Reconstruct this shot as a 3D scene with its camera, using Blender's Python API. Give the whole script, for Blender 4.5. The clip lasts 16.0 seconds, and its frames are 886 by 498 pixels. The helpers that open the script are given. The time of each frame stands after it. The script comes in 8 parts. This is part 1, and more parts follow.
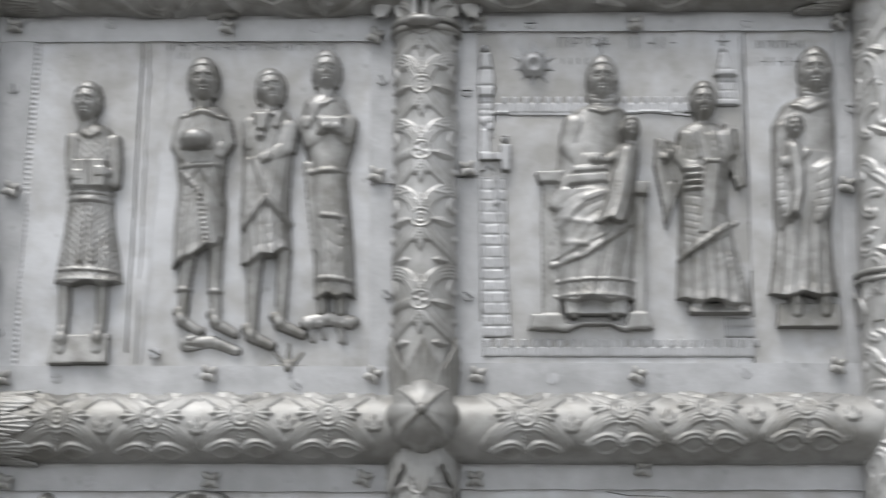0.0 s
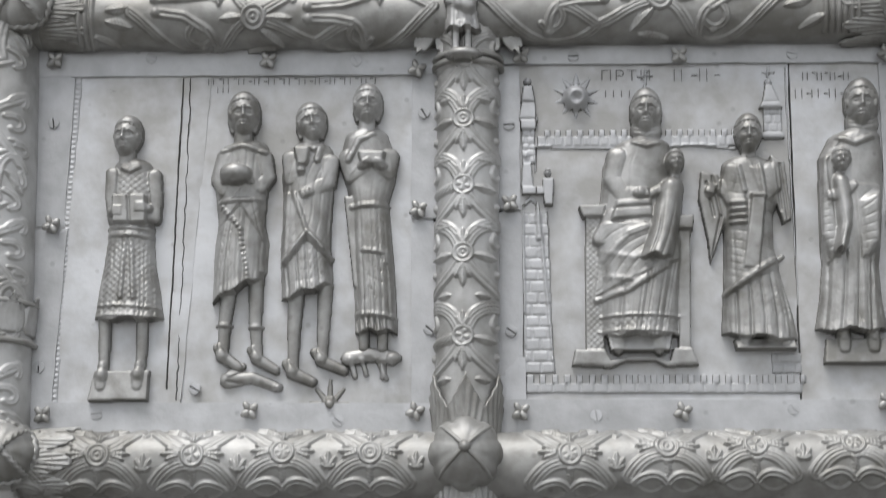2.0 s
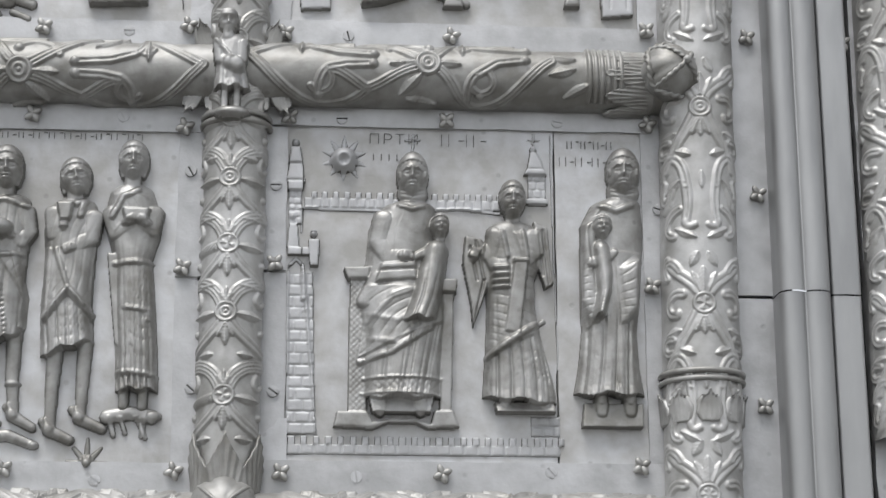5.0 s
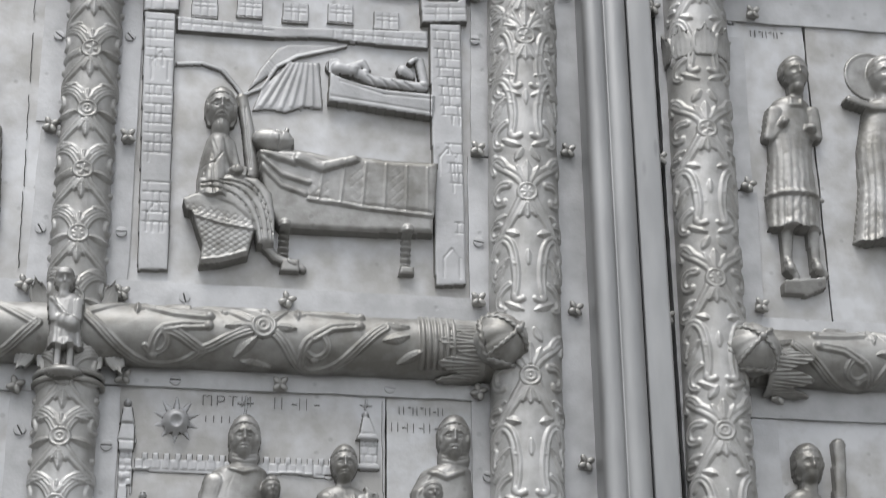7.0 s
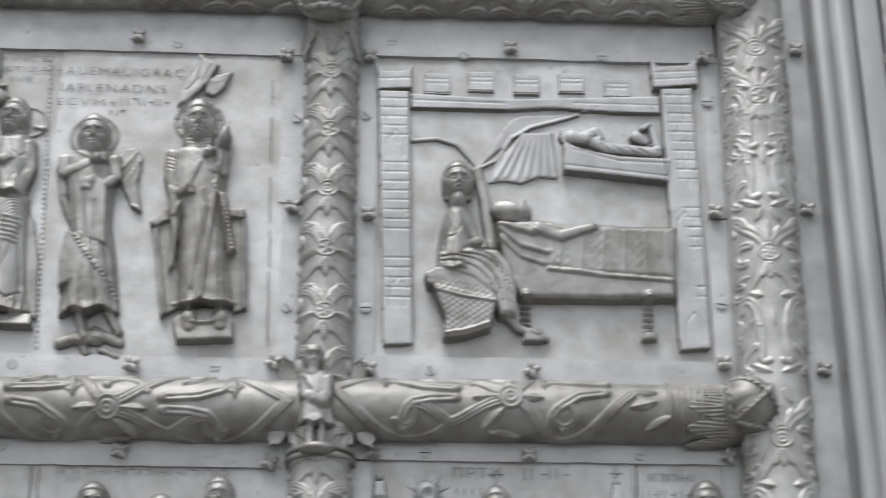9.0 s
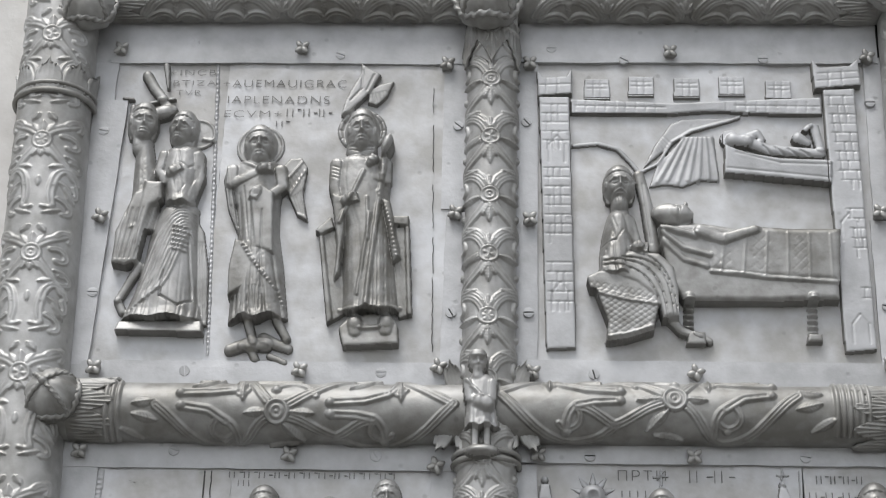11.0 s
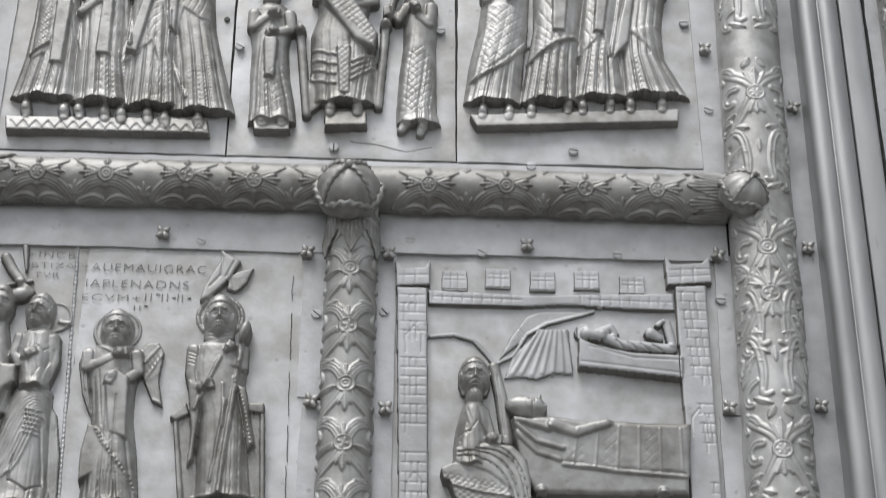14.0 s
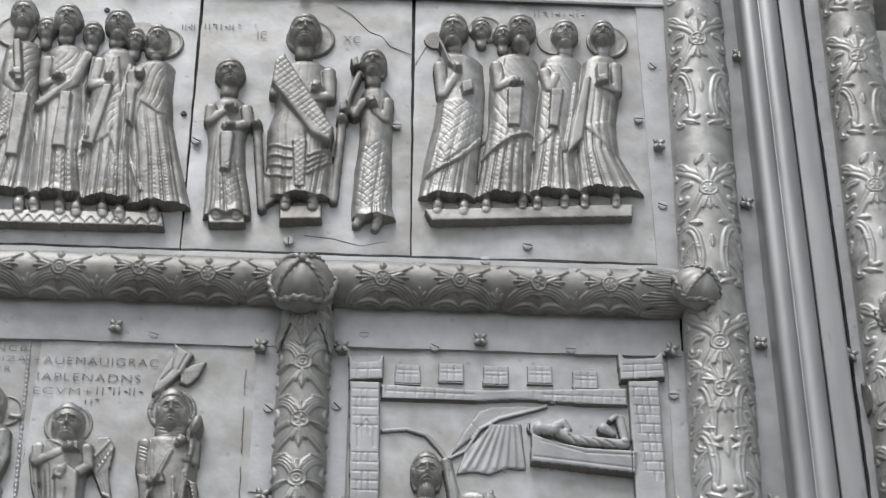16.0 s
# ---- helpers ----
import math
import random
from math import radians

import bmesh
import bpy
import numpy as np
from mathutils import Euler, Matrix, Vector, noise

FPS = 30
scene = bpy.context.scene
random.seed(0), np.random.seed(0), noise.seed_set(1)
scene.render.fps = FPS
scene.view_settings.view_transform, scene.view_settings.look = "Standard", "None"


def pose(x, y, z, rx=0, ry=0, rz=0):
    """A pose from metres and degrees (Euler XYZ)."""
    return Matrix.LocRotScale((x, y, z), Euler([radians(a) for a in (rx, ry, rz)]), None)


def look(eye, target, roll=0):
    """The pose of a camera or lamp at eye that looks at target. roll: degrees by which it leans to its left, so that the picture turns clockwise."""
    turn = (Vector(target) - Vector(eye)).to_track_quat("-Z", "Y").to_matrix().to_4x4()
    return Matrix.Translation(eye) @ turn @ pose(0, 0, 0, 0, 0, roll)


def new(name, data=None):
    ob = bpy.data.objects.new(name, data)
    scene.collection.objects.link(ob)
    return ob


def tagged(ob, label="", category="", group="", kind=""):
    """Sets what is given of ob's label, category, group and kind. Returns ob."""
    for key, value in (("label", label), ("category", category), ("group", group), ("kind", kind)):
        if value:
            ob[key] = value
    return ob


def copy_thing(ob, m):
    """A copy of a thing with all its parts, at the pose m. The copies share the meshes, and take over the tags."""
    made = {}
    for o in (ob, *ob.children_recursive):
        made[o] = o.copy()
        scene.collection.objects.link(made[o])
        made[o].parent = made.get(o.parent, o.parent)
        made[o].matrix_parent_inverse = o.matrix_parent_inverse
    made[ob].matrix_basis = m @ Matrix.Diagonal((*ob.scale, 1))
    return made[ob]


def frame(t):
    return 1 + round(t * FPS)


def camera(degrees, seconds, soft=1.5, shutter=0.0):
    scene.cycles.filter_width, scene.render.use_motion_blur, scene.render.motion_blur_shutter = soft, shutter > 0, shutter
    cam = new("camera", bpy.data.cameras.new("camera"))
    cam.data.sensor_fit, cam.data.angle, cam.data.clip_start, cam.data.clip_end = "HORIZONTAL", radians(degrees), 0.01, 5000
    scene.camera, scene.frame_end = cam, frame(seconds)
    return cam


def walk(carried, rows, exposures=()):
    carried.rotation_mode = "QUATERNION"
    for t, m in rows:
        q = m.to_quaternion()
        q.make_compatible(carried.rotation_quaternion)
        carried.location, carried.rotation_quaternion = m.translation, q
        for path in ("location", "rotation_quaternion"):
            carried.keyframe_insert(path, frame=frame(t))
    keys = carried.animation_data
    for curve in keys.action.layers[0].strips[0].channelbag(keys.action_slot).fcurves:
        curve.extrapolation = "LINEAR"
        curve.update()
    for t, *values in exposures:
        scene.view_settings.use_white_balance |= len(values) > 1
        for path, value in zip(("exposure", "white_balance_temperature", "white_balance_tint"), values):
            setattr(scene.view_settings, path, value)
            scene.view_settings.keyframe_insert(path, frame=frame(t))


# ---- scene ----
SOFT = 1.15
EXPO, SKY, SUN = 0.27, 0.115, 1.75
cam = camera(26.624, 16.0, soft=SOFT, shutter=0.5)
PATH = [
    (0, look((0.0663, -2.1238, 1.6427), (0.0180, 0.1181, 2.1542), 0.259)),
    (0.5, look((0.0593, -2.1168, 1.6400), (-0.1299, 0.1153, 2.1615), 0.606)),
    (1, look((0.0636, -2.1061, 1.6393), (-0.1064, 0.1376, 2.1155), 0.767)),
    (1.5, look((0.0564, -2.1037, 1.6481), (-0.0529, 0.1397, 2.1431), 0.526)),
    (2, look((0.0595, -2.1083, 1.6606), (-0.0338, 0.1257, 2.1994), 0.404)),
    (2.5, look((0.0641, -2.1083, 1.6719), (-0.0281, 0.1047, 2.2917), 0.492)),
    (3, look((0.0641, -2.1129, 1.6583), (-0.0400, 0.0858, 2.3253), 0.545)),
    (3.5, look((0.0711, -2.1068, 1.6543), (0.0007, 0.1018, 2.2922), 0.709)),
    (4, look((0.0963, -2.1028, 1.6507), (0.1091, 0.1173, 2.2515), 0.753)),
    (4.2, look((0.0989, -2.1052, 1.6515), (0.1553, 0.1169, 2.2424), 0.570)),
    (6.3, look((0.0959, -2.1130, 1.6433), (0.3656, 0.0390, 2.4090), -0.237)),
    (6.5, look((0.0839, -2.1219, 1.6624), (0.3926, 0.0136, 2.4590), -0.271)),
    (7, look((0.0843, -2.1282, 1.6489), (0.4408, -0.0513, 2.5705), -0.748)),
    (7.5, look((0.0900, -2.1287, 1.6514), (0.4096, -0.0546, 2.5927), -0.623)),
    (8, look((0.0791, -2.1291, 1.6511), (0.3757, -0.0636, 2.6183), -0.394)),
    (8.5, look((0.0615, -2.1266, 1.6520), (0.3158, -0.0567, 2.6219), -0.546)),
    (9, look((0.0368, -2.1201, 1.6412), (0.1435, -0.0553, 2.6488), -0.154)),
    (9.5, look((0.0248, -2.1163, 1.6318), (0.0008, -0.0417, 2.6245), 0.616)),
    (9.7, look((0.0138, -2.1172, 1.6254), (-0.0367, -0.0412, 2.6142), 0.954)),
    (11.8, look((0.0434, -2.1439, 1.6248), (-0.0474, -0.0912, 2.6584), 1.569)),
    (12, look((0.0439, -2.1455, 1.6301), (-0.0358, -0.0922, 2.6633), 1.453)),
    (12.5, look((0.0478, -2.1499, 1.6332), (-0.0156, -0.1064, 2.6866), 1.435)),
    (13, look((0.0551, -2.1594, 1.6565), (0.0294, -0.1281, 2.7351), 1.491)),
    (13.5, look((0.0575, -2.1579, 1.6464), (0.0959, -0.1649, 2.7938), 1.084)),
    (14, look((0.0555, -2.1592, 1.6387), (0.1168, -0.2009, 2.8435), 0.628)),
    (14.5, look((0.0525, -2.1692, 1.6392), (0.1042, -0.2498, 2.9053), 0.644)),
    (15, look((0.0623, -2.1681, 1.6354), (0.1099, -0.2798, 2.9477), 0.795)),
    (15.5, look((0.0699, -2.1609, 1.6337), (0.1348, -0.2812, 2.9575), 0.212)),
    (16, look((0.0861, -2.1629, 1.6389), (0.1730, -0.2682, 2.9399), 0.359)),
]
walk(cam, PATH, [(0.0, EXPO + 0.22, 6500, 10), (4.2, EXPO + 0.22, 6500, 10), (7.0, EXPO + 0.17, 6500, 10), (9.7, EXPO + 0.16, 6500, 10), (12.5, EXPO + 0.10, 6500, 10), (14.5, EXPO - 0.04, 6500, 10), (16.0, EXPO - 0.12, 6500, 10)])

# ---- light: a bright overcast sky, brightest high in front of the door ----
world = bpy.data.worlds.new("overcast_sky")
world.use_nodes = True
scene.world = world
wn = world.node_tree.nodes
sky = wn.new("ShaderNodeTexSky")
sky.sky_type, sky.sun_disc = "NISHITA", False
sky.sun_elevation, sky.sun_rotation = radians(60), radians(205)
sky.air_density, sky.dust_density, sky.ozone_density = 1.0, 0.6, 0.6
pale = wn.new("ShaderNodeHueSaturation")
pale.inputs["Saturation"].default_value = 0.19
world.node_tree.links.new(sky.outputs["Color"], pale.inputs["Color"])
world.node_tree.links.new(pale.outputs["Color"], wn["Background"].inputs["Color"])
wn["Background"].inputs["Strength"].default_value = SKY
sun = new("sun", bpy.data.lights.new("sun", "SUN"))
sun.data.energy, sun.data.angle, sun.data.color = SUN, radians(32), (1.0, 0.985, 0.97)
sun.matrix_world = look((-1.4, -2.6, 5.9), (0, 0, 0))


# ---- materials ----
def metal(name, colour, tint, rough, metallic=0.8, bump=0.25, grain=240.0, stain=7.0, streak=False):
    """Cast metal: two colours mixed by large stains, fine pitting, uneven polish."""
    m = bpy.data.materials.new(name)
    m.use_nodes = True
    n, link = m.node_tree.nodes, m.node_tree.links.new
    b = n["Principled BSDF"]
    b.inputs["Metallic"].default_value = metallic
    co = n.new("ShaderNodeTexCoord")
    info = n.new("ShaderNodeObjectInfo")
    shift = n.new("ShaderNodeVectorMath")
    shift.operation = "ADD"
    link(co.outputs["Object"], shift.inputs[0])
    link(info.outputs["Random"], shift.inputs[1])
    if streak:
        sc = n.new("ShaderNodeMapping")
        sc.inputs["Scale"].default_value = (1.0, 1.0, 0.25)
        link(shift.outputs[0], sc.inputs[0])
        src = sc.outputs[0]
    else:
        src = shift.outputs[0]
    big, mid, fine = (n.new("ShaderNodeTexNoise") for _ in range(3))
    for t, s, d in ((big, stain, 5), (mid, stain * 7, 4), (fine, grain, 3)):
        t.inputs["Scale"].default_value, t.inputs["Detail"].default_value = s, d
        link(src, t.inputs["Vector"])
    ramp = n.new("ShaderNodeValToRGB")
    ramp.color_ramp.elements[0].position, ramp.color_ramp.elements[1].position = 0.39, 0.60
    ramp.color_ramp.elements[0].color, ramp.color_ramp.elements[1].color = (*tint, 1), (*colour, 1)
    add = n.new("ShaderNodeMath")
    add.operation = "MULTIPLY_ADD"
    add.inputs[1].default_value, add.inputs[2].default_value = 0.45, 0.0
    link(mid.outputs["Fac"], add.inputs[0])
    add2 = n.new("ShaderNodeMath")
    add2.operation = "MULTIPLY_ADD"
    add2.inputs[1].default_value = 0.55
    link(big.outputs["Fac"], add2.inputs[0])
    link(add.outputs[0], add2.inputs[2])
    link(add2.outputs[0], ramp.inputs[0])
    pit = n.new("ShaderNodeTexVoronoi")
    pit.inputs["Scale"].default_value = 55.0
    link(src, pit.inputs["Vector"])
    tone = n.new("ShaderNodeSeparateColor")
    link(pit.outputs["Color"], tone.inputs[0])
    size = n.new("ShaderNodeMath")
    size.operation, size.inputs[1].default_value = "GREATER_THAN", 0.82
    link(tone.outputs[0], size.inputs[0])
    hole = n.new("ShaderNodeMapRange")
    hole.inputs["From Min"].default_value, hole.inputs["From Max"].default_value = 0.10, 0.22
    hole.inputs["To Min"].default_value, hole.inputs["To Max"].default_value = 1.0, 0.0
    link(pit.outputs["Distance"], hole.inputs["Value"])
    pits = n.new("ShaderNodeMath")
    pits.operation = "MULTIPLY"
    link(size.outputs[0], pits.inputs[0])
    link(hole.outputs[0], pits.inputs[1])
    weak = n.new("ShaderNodeMath")
    weak.operation, weak.inputs[1].default_value = "MULTIPLY", 0.35
    link(pits.outputs[0], weak.inputs[0])
    worn = n.new("ShaderNodeMix")
    worn.data_type = "RGBA"
    worn.inputs["B"].default_value = (*(0.6 * c for c in tint), 1)
    link(weak.outputs[0], worn.inputs["Factor"])
    link(ramp.outputs[0], worn.inputs["A"])
    link(worn.outputs["Result"], b.inputs["Base Color"])
    rr = n.new("ShaderNodeMapRange")
    rr.inputs["To Min"].default_value, rr.inputs["To Max"].default_value = rough - 0.16, rough + 0.16
    link(mid.outputs["Fac"], rr.inputs["Value"])
    link(rr.outputs[0], b.inputs["Roughness"])
    mix = n.new("ShaderNodeMath")
    mix.operation = "MULTIPLY_ADD"
    mix.inputs[1].default_value = 3.0
    link(mid.outputs["Fac"], mix.inputs[0])
    deep = n.new("ShaderNodeMath")
    deep.operation, deep.inputs[1].default_value = "MULTIPLY_ADD", -1.2
    link(pits.outputs[0], deep.inputs[0])
    link(fine.outputs["Fac"], deep.inputs[2])
    link(deep.outputs[0], mix.inputs[2])
    bp = n.new("ShaderNodeBump")
    bp.inputs["Strength"].default_value, bp.inputs["Distance"].default_value = bump, 0.002
    link(mix.outputs[0], bp.inputs["Height"])
    link(bp.outputs[0], b.inputs["Normal"])
    return m


BRONZE = metal("worn_bronze", (0.45, 0.447, 0.438), (0.24, 0.234, 0.216), 0.47, 0.60, 0.14)
PLATE = metal("plate_bronze", (0.63, 0.637, 0.650), (0.42, 0.412, 0.396), 0.54, 0.42, 0.13, 160, 5)
STRIP = metal("strip_bronze", (0.57, 0.575, 0.585), (0.41, 0.412, 0.415), 0.55, 0.48, 0.16, 200, 5)
SHAFT = metal("moulding_bronze", (0.42, 0.417, 0.405), (0.25, 0.244, 0.226), 0.52, 0.50, 0.12)
UPRIGHT = metal("worn_upright_bronze", (0.55, 0.548, 0.540), (0.34, 0.334, 0.318), 0.48, 0.52, 0.12)
RIVET = metal("rivet_bronze", (0.46, 0.455, 0.44), (0.30, 0.295, 0.28), 0.45, 0.55, 0.15)
ROD = metal("rod_steel", (0.44, 0.443, 0.445), (0.32, 0.322, 0.322), 0.47, 0.68, 0.08, 120, 4, True)
JAMB = metal("jamb_sheet", (0.70, 0.69, 0.67), (0.56, 0.545, 0.52), 0.6, 0.15, 0.15, 160, 3)
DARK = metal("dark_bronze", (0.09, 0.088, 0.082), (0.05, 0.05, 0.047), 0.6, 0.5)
INK = metal("engraved_bronze", (0.24, 0.238, 0.23), (0.17, 0.168, 0.16), 0.6, 0.4)
# relief rims: joint grime and contact shade mixed into one dark colour
GRIME_SHADE = metal("grimy_shaded_joint", (0.25, 0.246, 0.234), (0.16, 0.156, 0.146), 0.75, 0.2)
STONE = metal("facade_stone", (0.50, 0.49, 0.47), (0.40, 0.39, 0.37), 0.85, 0.0, 0.5, 90, 3)
PAVING = metal("paving_stone", (0.16, 0.157, 0.151), (0.11, 0.108, 0.104), 0.9, 0.0, 0.5, 60, 2)


# ---- mesh helpers ----
def mesh_of(name, verts, faces, material, smooth=True):
    me = bpy.data.meshes.new(name)
    me.from_pydata(verts, [], faces)
    me.materials.append(material)
    me.polygons.foreach_set("use_smooth", np.full(len(me.polygons), smooth))
    me.update()
    return me


def link_part(ob, parent):
    if parent is not None:
        ob.parent = parent
        ob.matrix_parent_inverse = parent.matrix_basis.inverted()
    return ob


def thing(name, label, category, at=(0, 0, 0), group="", kind=""):
    e = new(name)
    e.empty_display_size = 0.02
    e.location = at
    return tagged(e, label, category, group, kind)


def part(name, bm, material, parent=None, label="", smooth=False):
    me = bpy.data.meshes.new(name)
    bm.to_mesh(me)
    bm.free()
    me.materials.append(material)
    if smooth:
        me.polygons.foreach_set("use_smooth", np.full(len(me.polygons), True))
    ob = link_part(new(name, me), parent)
    return tagged(ob, label)


def box_bm(x0, x1, y0, y1, z0, z1, bevel=0.0, cuts=0):
    bm = bmesh.new()
    bmesh.ops.create_cube(bm, size=1)
    for v in bm.verts:
        v.co = Vector((x0 + (v.co.x + 0.5) * (x1 - x0), y0 + (v.co.y + 0.5) * (y1 - y0), z0 + (v.co.z + 0.5) * (z1 - z0)))
    if bevel:
        bmesh.ops.bevel(bm, geom=bm.edges[:], offset=bevel, segments=2, affect="EDGES", profile=0.5)
    return bm


def sheet(name, x0, x1, z0, z1, top, back, material, parent=None, wobble=0.0012, lean=0.0, lean1=None, step=0.012, seed=0.0, edge=0.0012):
    """A hammered sheet: slightly wavy face, uneven edges and real thickness. lean: metres by which the top runs aside (lean1: that of its right edge)."""
    nx, nz = max(2, int((x1 - x0) / step)), max(2, int((z1 - z0) / step))
    us, ws = np.linspace(0, 1, nx + 1), np.linspace(0, 1, nz + 1)
    front = []
    for w in ws:
        for u in us:
            x, z = x0 + u * (x1 - x0) + (lean * (1 - u) + (lean if lean1 is None else lean1) * u) * w, z0 + w * (z1 - z0)
            border = u in (0, 1) or w in (0, 1)
            n1 = noise.noise((x * 14 + seed, z * 14, seed))
            y = top + wobble * n1 + 0.35 * wobble * noise.noise((x * 45, z * 45, seed + 3))
            if border:
                x += edge * noise.noise((z * 30, x * 8, seed + 7)) * (u in (0, 1))
                z += edge * noise.noise((x * 30, z * 8, seed + 9)) * (w in (0, 1))
                y += 0.0007
            front.append((x, y, z))
    verts, faces, row = list(front), [], nx + 1
    for j in range(nz):
        for i in range(nx):
            a = j * row + i
            faces.append((a, a + 1, a + row + 1, a + row))
    rim = list(range(nx + 1)) + [j * row + nx for j in range(1, nz + 1)] + [nz * row + i for i in range(nx - 1, -1, -1)] + [j * row for j in range(nz - 1, 0, -1)]
    base = len(verts)
    verts += [(verts[k][0], back, verts[k][2]) for k in rim]
    for k in range(len(rim)):
        q = (k + 1) % len(rim)
        faces.append((rim[k], base + k, base + q, rim[q]))
    me = mesh_of(name, verts, faces, material)
    ob = new(name, me)
    ob.modifiers.new("hard_edges", "EDGE_SPLIT").split_angle = radians(50)
    return link_part(ob, parent)


class Relief:
    """A cast relief as a height over the door's face, modelled from rounded forms on a fine grid."""

    def __init__(self, x0, x1, z0, z1, res=0.0011):
        self.x, self.z = np.arange(x0, x1 + res, res), np.arange(z0, z1 + res, res)
        self.X, self.Z = np.meshgrid(self.x, self.z)
        self.H = np.full(self.X.shape, -1.0)
        rng = np.random.default_rng(int(abs(x0) * 1000 + abs(z0) * 1000))
        self.phase = rng.uniform(0, 6.28)

    def put(self, h):
        self.H = np.maximum(self.H, h)
        return self

    def melt(self, h, k=0.013):
        """Adds a form that flows into what is there."""
        both = (self.H > 0) & (h > 0)
        soft = np.clip(k - np.abs(self.H - h), 0, None) ** 2 / (4 * k)
        self.H = np.maximum(self.H, h) + np.where(both, soft, 0)
        return self

    def dome(self, x, z, rx, rz, h, base=0.0, turn=0.0, power=2.0, flat=0.5):
        c, s = math.cos(radians(turn)), math.sin(radians(turn))
        dx, dz = self.X - x, self.Z - z
        r = np.abs((dx * c + dz * s) / rx) ** power + np.abs((dz * c - dx * s) / rz) ** power
        return self.put(np.where(r < 1, base + h * np.clip(1 - r, 0, 1) ** flat, -1))

    def ring(self, x, z, r, w, h):
        d = np.abs(np.hypot(self.X - x, self.Z - z) - r)
        return self.put(np.where(d < w, h * np.sqrt(np.clip(1 - (d / w) ** 2, 0, 1)), -1))

    def plate(self, x, z, r, h):
        return self.put(np.where(np.hypot(self.X - x, self.Z - z) < r, h, -1))

    def near(self, a, b):
        ax, az, bx, bz = a[0], a[1], b[0], b[1]
        dx, dz = bx - ax, bz - az
        t = np.clip(((self.X - ax) * dx + (self.Z - az) * dz) / (dx * dx + dz * dz + 1e-12), 0, 1)
        return np.hypot(self.X - ax - t * dx, self.Z - az - t * dz), t

    def limb(self, pts, r, base=0.01, r2=None, lift=0.75):
        """A round limb along points; base: height of its axis; r to r2: its radius from start to end."""
        r2 = r if r2 is None else r2
        n = len(pts) - 1
        r, r2 = r * 0.9, r2 * 0.9
        base = base * 0.5 + 0.002 if base > 0.015 else base * 0.75
        whole = np.full(self.X.shape, -1.0)
        for k in range(n):
            d, t = self.near(pts[k], pts[k + 1])
            rr = r + (r2 - r) * (k + t) / n
            whole = np.maximum(whole, np.where(d < rr, base + lift * np.sqrt(np.clip(rr * rr - d * d, 0, None)), -1))
        return self.melt(whole)

    def inside(self, pts):
        """Distance from the edge of a polygon, positive inside."""
        d, hit = np.full(self.X.shape, 9.0), np.zeros(self.X.shape, bool)
        for k in range(len(pts)):
            a, b = pts[k], pts[(k + 1) % len(pts)]
            d = np.minimum(d, self.near(a, b)[0])
            cross = ((a[1] > self.Z) != (b[1] > self.Z)) & (self.X < (b[0] - a[0]) * (self.Z - a[1]) / (b[1] - a[1] + 1e-12) + a[0])
            hit ^= cross
        return np.where(hit, d, -d)

    def slab(self, pts, h, bevel=0.003, tilt=0.0):
        """A raised shape with rounded edges. tilt: how much further its upper edge stands out."""
        h = h if h < 0.022 else 0.022 + (h - 0.022) * 0.5
        d = self.inside(pts)
        zs = [p[1] for p in pts]
        grow = tilt * (self.Z - min(zs)) / (max(zs) - min(zs) + 1e-9)
        k = np.clip(d / bevel, 0, 1)
        return self.put(np.where(d > 0, (h + grow) - bevel * 0.7 * (1 - np.sqrt(np.clip(1 - (1 - k) ** 2, 0, 1))), -1))

    def robe(self, rows, depth=0.026, folds=5, amp=0.0022, slant=0.0, hem=0.0, wave=0.004, full=0.75):
        """A draped body: rows of (x, z, half width) from the shoulders down. hem: metres by which the hem drops to the right."""
        depth *= 0.86 if rows[-1][1] < 3.1 else 0.70
        rows = sorted(rows, key=lambda r: r[1])
        zs = [r[1] for r in rows]
        cx, w = np.interp(self.Z, zs, [r[0] for r in rows]), np.interp(self.Z, zs, [r[2] for r in rows])
        drop = np.clip((zs[-1] - self.Z) / (zs[-1] - zs[-2]), 0, 1)
        w = np.where(self.Z > zs[-2], rows[-1][2] + (rows[-2][2] - rows[-1][2]) * np.sin(drop * math.pi / 2) ** 0.75, w)
        u = (self.X - cx) / w
        low = zs[0] - hem * u + wave * np.sin(u * 7 + self.phase) * 0.5
        down = np.clip((zs[-1] - self.Z) / (zs[-1] - zs[0]), 0, 1)
        h = depth * full * np.clip(1 - np.abs(u) ** 2.6, 0, 1) ** 0.5 + depth * (1 - full) * np.clip(1 - u * u, 0, 1)
        h *= 0.82 + 0.28 * down
        brow = np.clip((zs[-1] - self.Z) / 0.014, 0, 1)
        h *= 0.45 + 0.55 * np.sqrt(1 - (1 - brow) ** 2)
        neck = np.hypot(self.X - cx - 0.006 * math.sin(self.phase), (self.Z - zs[-1]) * 0.8)
        h += 0.00015 * np.clip(1.25 - down * 2.6, 0, 1) * (1 - 2 * (1 - np.abs(np.sin(neck * 330 + 2.2 * np.sin(u * 1.7 + self.phase)))) ** 3) * np.clip(0.5 + np.sin(u * 2.6 + self.phase * 3), 0, 1)
        run = np.clip(down * 1.7 - 0.35, 0, 1)
        bend = slant * down * 6 + self.phase + 0.9 * np.sin(down * 4 + self.phase + 2 * u)
        crest = lambda f, p, s=3: 1 - 2 * (1 - np.abs(np.sin(u * f + p))) ** s
